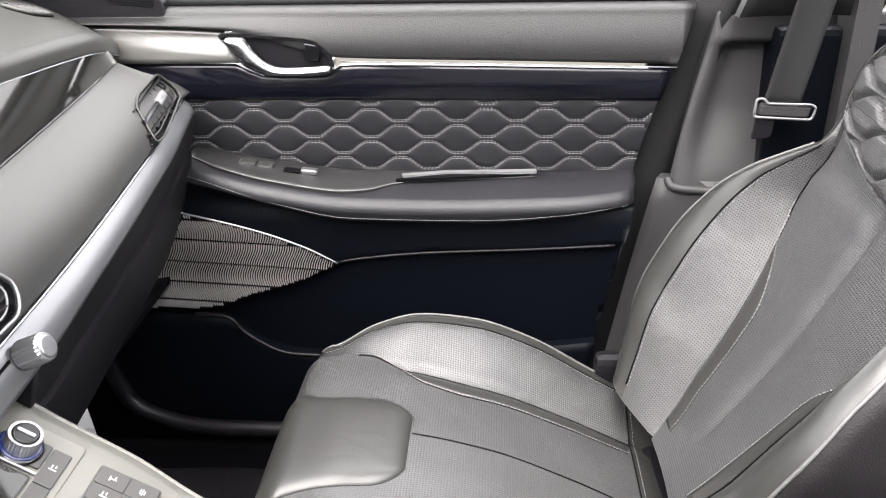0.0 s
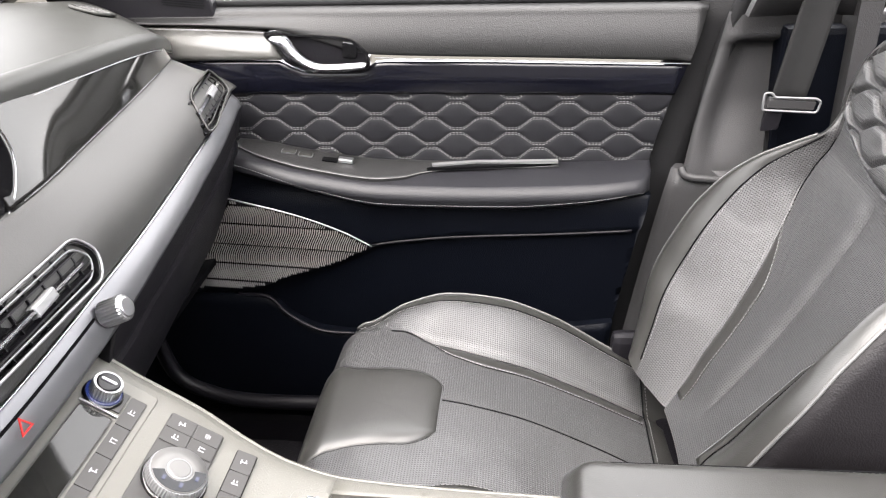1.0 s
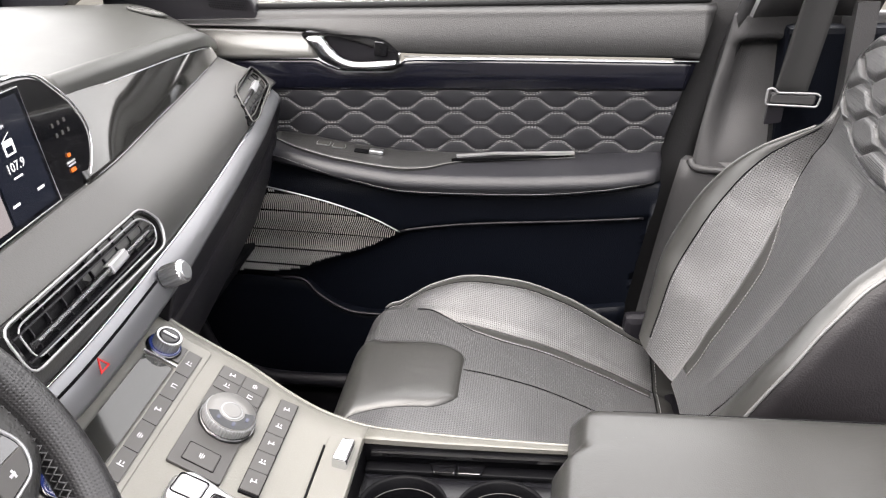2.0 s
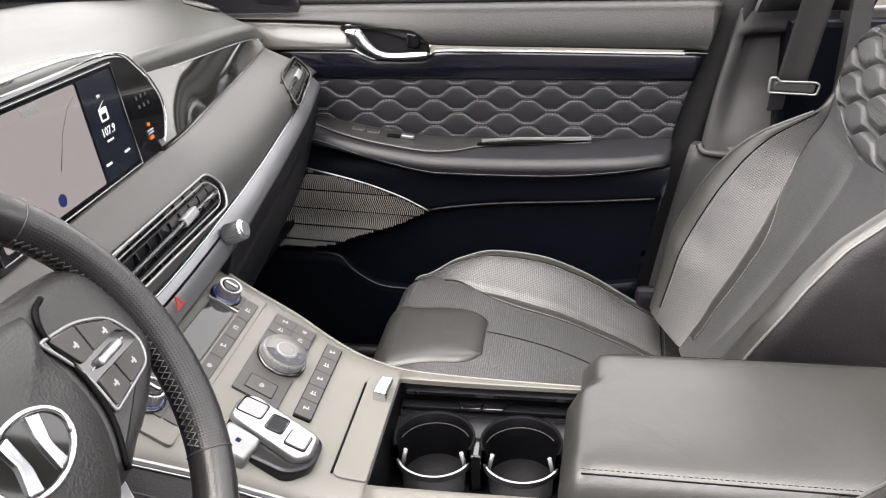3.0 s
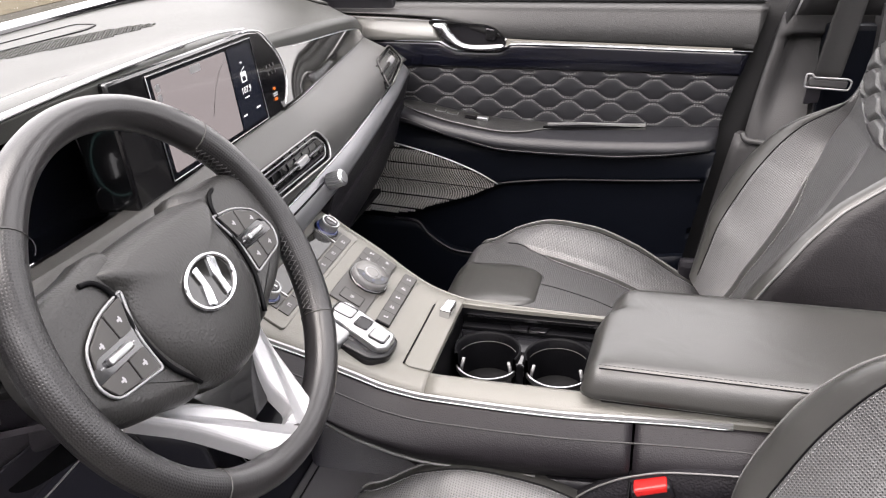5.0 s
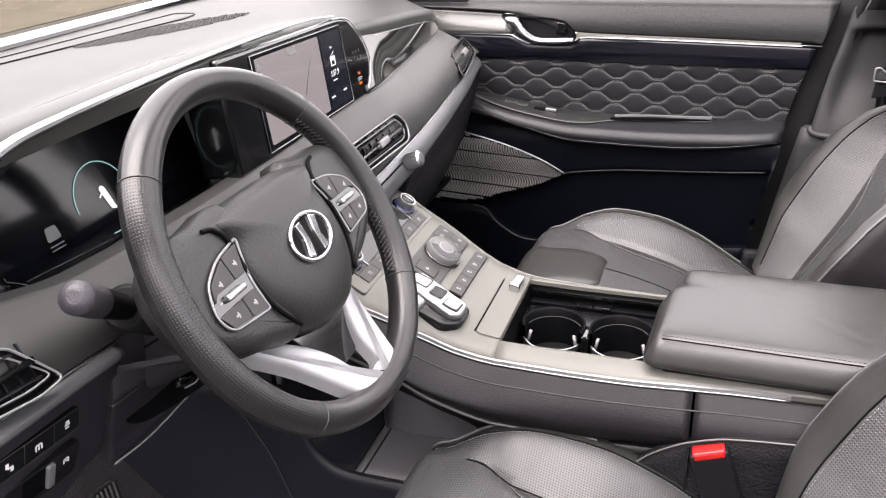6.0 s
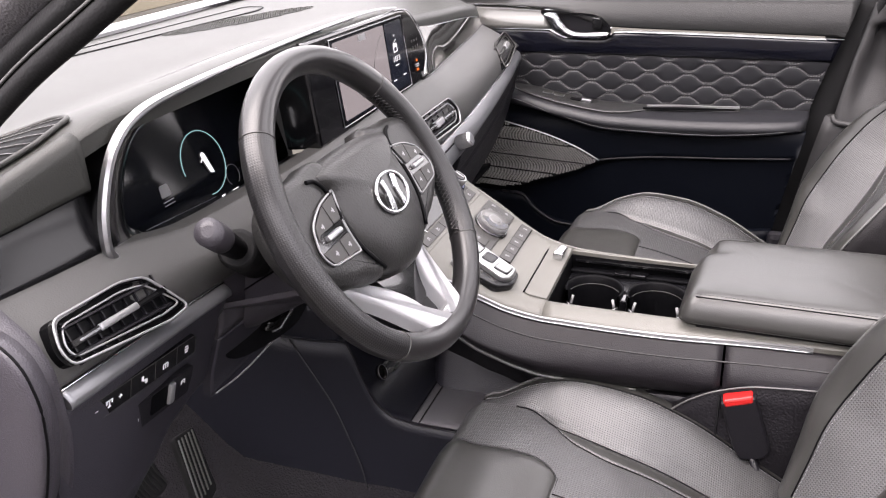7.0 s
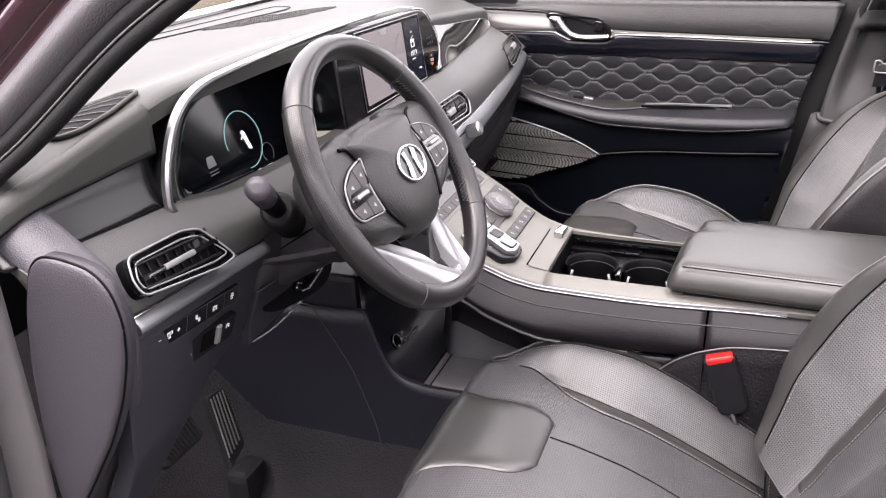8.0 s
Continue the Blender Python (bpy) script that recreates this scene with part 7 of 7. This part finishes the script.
def seat(yc, yb, label):
    """A front seat: cushion centred on yc, backrest on yb."""
    s = thing("front_seat", (0.05, yc, FLOOR), label, "car seat", "front seats")

    def off(f, y=yc):
        return lambda u, v: V(f(u, v)) + V((0, y, 0))

    def rise(f, y, *lift):
        return lambda u, v: V(f(u, v)) + V((0, y, 0)) + V(lift)
    ROLL = 0.105        # where the smooth roll at the rear of the cushion ends
    us = span(ROLL, 0.72, 40) + span(0.735, 1, 18)
    part("cushion_centre", surf(off(cushion_at), us, span(-0.5, 0.5, 30), uv=True), PERF, s, "perforated leather seat panel")
    part("cushion_roll", surf(off(cushion_at), span(0, ROLL, 8), span(-0.855, 0.855, 50), uv=True), LEATHER, s, "smooth leather roll at the rear of the cushion")
    for sg in (-1, 1):
        part("cushion_bolster", surf(off(cushion_at), us, span(sg * 0.5, sg * 0.775, 20), uv=True), PERF, s, "perforated leather bolster")
        part("bolster_edge", surf(off(cushion_at), us, span(sg * 0.775, sg * 0.855, 5), uv=True), LEATHER, s, "smooth leather edge of the bolster")
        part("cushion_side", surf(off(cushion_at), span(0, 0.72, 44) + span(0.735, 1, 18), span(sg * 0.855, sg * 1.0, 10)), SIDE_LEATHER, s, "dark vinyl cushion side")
    part("cushion_shell", box((-0.21, yc - 0.215, FLOOR + 0.10), (0.30, yc + 0.215, 0.44), 0.03), PLASTIC, s, "black seat base")
    part("seat_runner", box((-0.22, yc - 0.20, FLOOR - 0.01), (0.34, yc - 0.15, FLOOR + 0.105), 0.006), STEEL, s)
    part("seat_runner", box((-0.22, yc + 0.15, FLOOR - 0.01), (0.34, yc + 0.20, FLOOR + 0.105), 0.006), STEEL, s)

    # smooth pad at the front of the cushion, flaring over the nose
    def pad(u, v):
        rear = -0.036
        x = rear - (rear - NOSE) * u
        half = 0.072 + 0.010 * u + 0.016 * ease(0.75, 1.5, u)
        if u < 0.34:
            half *= math.sqrt(max(0.0, 1 - ((0.34 - u) / 0.34) ** 2 * 0.62))
        if u <= 1.0:
            p = V(cushion_point(x, 0.0)) + V((0, half * v, 0))
        else:
            t = (u - 1) * 0.9
            ang = min(1.0, t * 1.5) * math.pi / 2
            p = V(cushion_point(NOSE, 0)) + V((-0.042 * math.sin(ang), half * v, -0.05 * (1 - math.cos(ang)) - max(0, t - 0.55) * 0.36))
        e = min(1 - abs(v), u * 1.6)
        lift = 0.008 * (1 - math.exp(-e / 0.12)) - 0.0012
        return p + V((-lift * 0.7 * max(0, u - 0.9), yc + 0.008, lift))
    part("thigh_pad", surf(pad, span(0, 1, 24) + span(1.08, 1.9, 10), span(-1, 1, 34), (0, 0, -0.008)), LEATHER, s, "smooth leather pad at the cushion front")
    part("pad_seam", tube([pad(u, -1) for u in span(1.2, 0, 24)] + [pad(0, v) for v in span(-0.9, 0.9, 10)] + [pad(u, 1) for u in span(0, 1.2, 24)], 0.0011, 6), RUBBER, s)
    # seam from the pad back to the roll
    mid = [V(cushion_point(x, 0.012 / seam_at(x))) + V((0, yc, 0.0004)) for x in span(-0.036, 0.236, 40)]
    part("seam_groove", tube(mid, 0.0010, 6), DARK, s)

    def strip_inner(x):
        return lerp(x, [(-0.066, 0.163), (-0.05, 0.142), (-0.025, 0.126), (0.022, 0.117), (0.104, 0.120), (0.165, 0.123), (0.236, 0.128)])

    for sg in (-1, 1):
        def strip_at(x, w, sg=sg, lift=0.0009):
            y = strip_inner(x) + (seam_at(x) - 0.003 - strip_inner(x)) * w
            return V(cushion_point(x, sg * 0.5 * y / seam_at(x))) + V((0, yc, lift))
        part("seam_strip", surf(strip_at, span(-0.066, 0.236, 44), span(0, 1, 5), (0, 0, -0.004)), LEATHER, s, "smooth leather strip along the cushion")
        part("seam_stitching", dashes([strip_at(x, 0.0, lift=0.0016) for x in span(-0.06, 0.236, 60)], 0.0034, 0.002, 0.0006), THREAD, s, "grey stitching", kind="stuff")
        part("strip_edge", tube([strip_at(x, -0.03, lift=0.0003) for x in span(-0.066, 0.236, 60)], 0.0007, 6), DARK, s)
        pipe = [V(cushion_at(u, sg * 0.845)) + V((0, yc + sg * 0.001, 0.0012)) for u in span(0.0, 0.80, 60)]
        part("piping", tube(pipe, 0.0017, 8), PIPING, s, "pale grey piping")
        line = [V(cushion_at(u, sg * 0.765)) + V((0, yc, 0.001)) for u in span(ROLL, 0.76, 60)]
        part("piping_stitching", dashes(line, 0.0034, 0.002, 0.0005), THREAD, s, kind="stuff")
        for v, u1 in ((0.50, 0.66), (0.775, 0.78)):
            part("seam_groove", tube([V(cushion_at(u, sg * v)) + V((0, yc, 0.0006)) for u in span(ROLL, u1, 60)], 0.0012, 6), DARK, s)
        for lift, r, mt in ((0.0006, 0.0012, DARK),):
            part("seam_groove", tube([V(back_at(h, sg * 0.5)) + V((-0.0008, yb, 0)) for h in span(0.02, 0.405, 60)], 0.0013, 6), mt, s)
            part("seam_groove", tube([V(back_at(h, sg * 0.690)) + V((-0.0006, yb, 0)) for h in span(0.02, 0.40, 60)], r, 6), mt, s)
        part("seam_stitching", dashes([V(back_at(h, sg * 0.678)) + V((-0.0012, yb, 0)) for h in span(0.02, 0.39, 60)], 0.0034, 0.002, 0.0005), THREAD, s, "grey stitching", kind="stuff")
    cross = [V(cushion_at(ROLL, v)) + V((0, yc, 0.0008)) for v in span(-0.80, 0.80, 40)]
    part("seam_groove", tube(cross, 0.0012, 6), DARK, s)
    part("seam_stitching", dashes([p + V((0.006, 0, -0.0015)) for p in cross], 0.0034, 0.002, 0.0005), THREAD, s, "grey stitching", kind="stuff")

    hs = span(0.0, 0.39, 60) + span(0.3915, 0.575, 120)
    part("back_centre", surf(off(back_at, yb), hs, span(-0.5, 0.5, 150), uv=True), PERF, s, "perforated leather backrest with quilted shoulder panel")
    for sg in (-1, 1):
        part("back_bolster", surf(off(back_at, yb), hs[::2], span(sg * 0.5, sg * 0.690, 18), uv=True), PERF, s, "perforated leather backrest bolster")
        part("bolster_edge", surf(off(back_at, yb), hs[::2], span(sg * 0.690, sg * 0.865, 10), uv=True), LEATHER, s, "smooth leather edge of the backrest")
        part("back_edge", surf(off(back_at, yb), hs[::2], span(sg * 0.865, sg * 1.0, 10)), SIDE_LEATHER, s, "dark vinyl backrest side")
        pipe = [V(back_at(h, sg * 0.865)) + V((-0.001, yb + sg * 0.001, 0)) for h in span(0.02, 0.395, 60)]
        part("piping", tube(pipe, 0.0019, 8), PIPING, s, "pale grey piping")

        # smooth strip along the inner seam, running out to a point at the shoulder
        def inner_strip(h, w, sg=sg):
            wide = 0.16 * (1 - ease(0.20, 0.315, h)) if h > 0.20 else 0.16
            return V(back_at(h, sg * (0.494 - wide * (1 - w)))) + V((-0.0009, yb, 0.0004))
        part("seam_strip", surf(inner_strip, span(0.03, 0.315, 40), span(0, 1, 5), (0.004, 0, -0.002)), LEATHER, s, "smooth leather strip along the backrest seam")
        part("seam_stitching", dashes([inner_strip(h, 0.0) + V((-0.0008, 0, 0.0003)) for h in span(0.03, 0.31, 50)], 0.0034, 0.002, 0.0005), THREAD, s, "grey stitching", kind="stuff")

        # side of the backrest
        def side(u, v, sg=sg):
            h = 0.0 + 0.56 * u
            x, y, z = back_at(h, sg * 1.0)
            return V((x + 0.02 * v, yb + y - sg * 0.006 - sg * 0.02 * v, z - 0.004))
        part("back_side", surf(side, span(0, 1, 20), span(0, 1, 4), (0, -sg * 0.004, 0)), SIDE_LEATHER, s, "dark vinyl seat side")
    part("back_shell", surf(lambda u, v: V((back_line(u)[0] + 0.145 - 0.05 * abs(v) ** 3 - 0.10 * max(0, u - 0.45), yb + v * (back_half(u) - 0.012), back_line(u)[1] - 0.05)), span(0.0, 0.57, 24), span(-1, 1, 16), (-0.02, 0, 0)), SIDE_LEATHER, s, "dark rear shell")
    part("recliner_cover", box((0.20, yc - 0.268, 0.42), (0.37, yc - 0.24, 0.53), 0.012), PLASTIC, s)
    part("recliner_cover", box((0.20, yc + 0.24, 0.42), (0.37, yc + 0.268, 0.53), 0.012), PLASTIC, s)
    return s


seat(0.37, 0.405, "black perforated leather passenger seat with quilted shoulder")
seat(-0.365, -0.362, "black perforated leather driver seat with grey piping")

# ---- footwell ----
acc = thing("accelerator_pedal", (-0.70, -0.22, FLOOR), "metal-faced accelerator pedal with ribs", "pedal")
ap = Plane((-0.618, -0.286, 0.425), (0.10, 1, 0), (-0.50, -0.16, 0.85))
part("pedal_plate", slab(ap, rounded([(-0.026, -0.074), (0.024, -0.056), (0.046, 0.046), (0.004, 0.050)], 0.006), -0.01, 0.003, 0.003), RUBBER, acc)
for k in range(5):
    a0, a1 = -0.019 + k * 0.0088, 0.0095 + k * 0.0075
    part("pedal_rib", sweep([ap(a0, -0.056 + 0.003 * k, 0.004), ap(a1, 0.044, 0.004)], [(-0.0010, -0.001), (0.0010, -0.001), (0.0010, 0.001), (-0.0010, 0.001)], up=ap.n), SILVER if k == 0 else GREYP, acc)
part("pedal_heel", box((-0.638, -0.272, FLOOR - 0.005), (-0.590, -0.205, FLOOR + 0.085), 0.014), RUBBER, acc)
brk = thing("brake_pedal", (-0.66, -0.42, 0.40), "rubber-faced brake pedal with steel edge", "pedal")
bp2 = Plane((-0.605, -0.402, 0.478), (0.05, 1, 0.02), (-0.62, 0, 0.78))
part("pedal_pad", slab(bp2, rounded([(-0.045, -0.024), (0.04, -0.024), (0.045, 0.024), (-0.045, 0.024)], 0.012), -0.012, 0.004, 0.003), RUBBER, brk)
for k in range(11):
    part("pad_rib", slab(bp2, rect(0.004, 0.038, 0.001, -0.038 + 0.0075 * k), 0.003, 0.007, 0.001), RUBBER, brk)
part("pedal_arm", tube([bp2(0, 0.02, -0.012), (-0.80, -0.40, 0.70)], 0.012, 8), STEEL, brk)
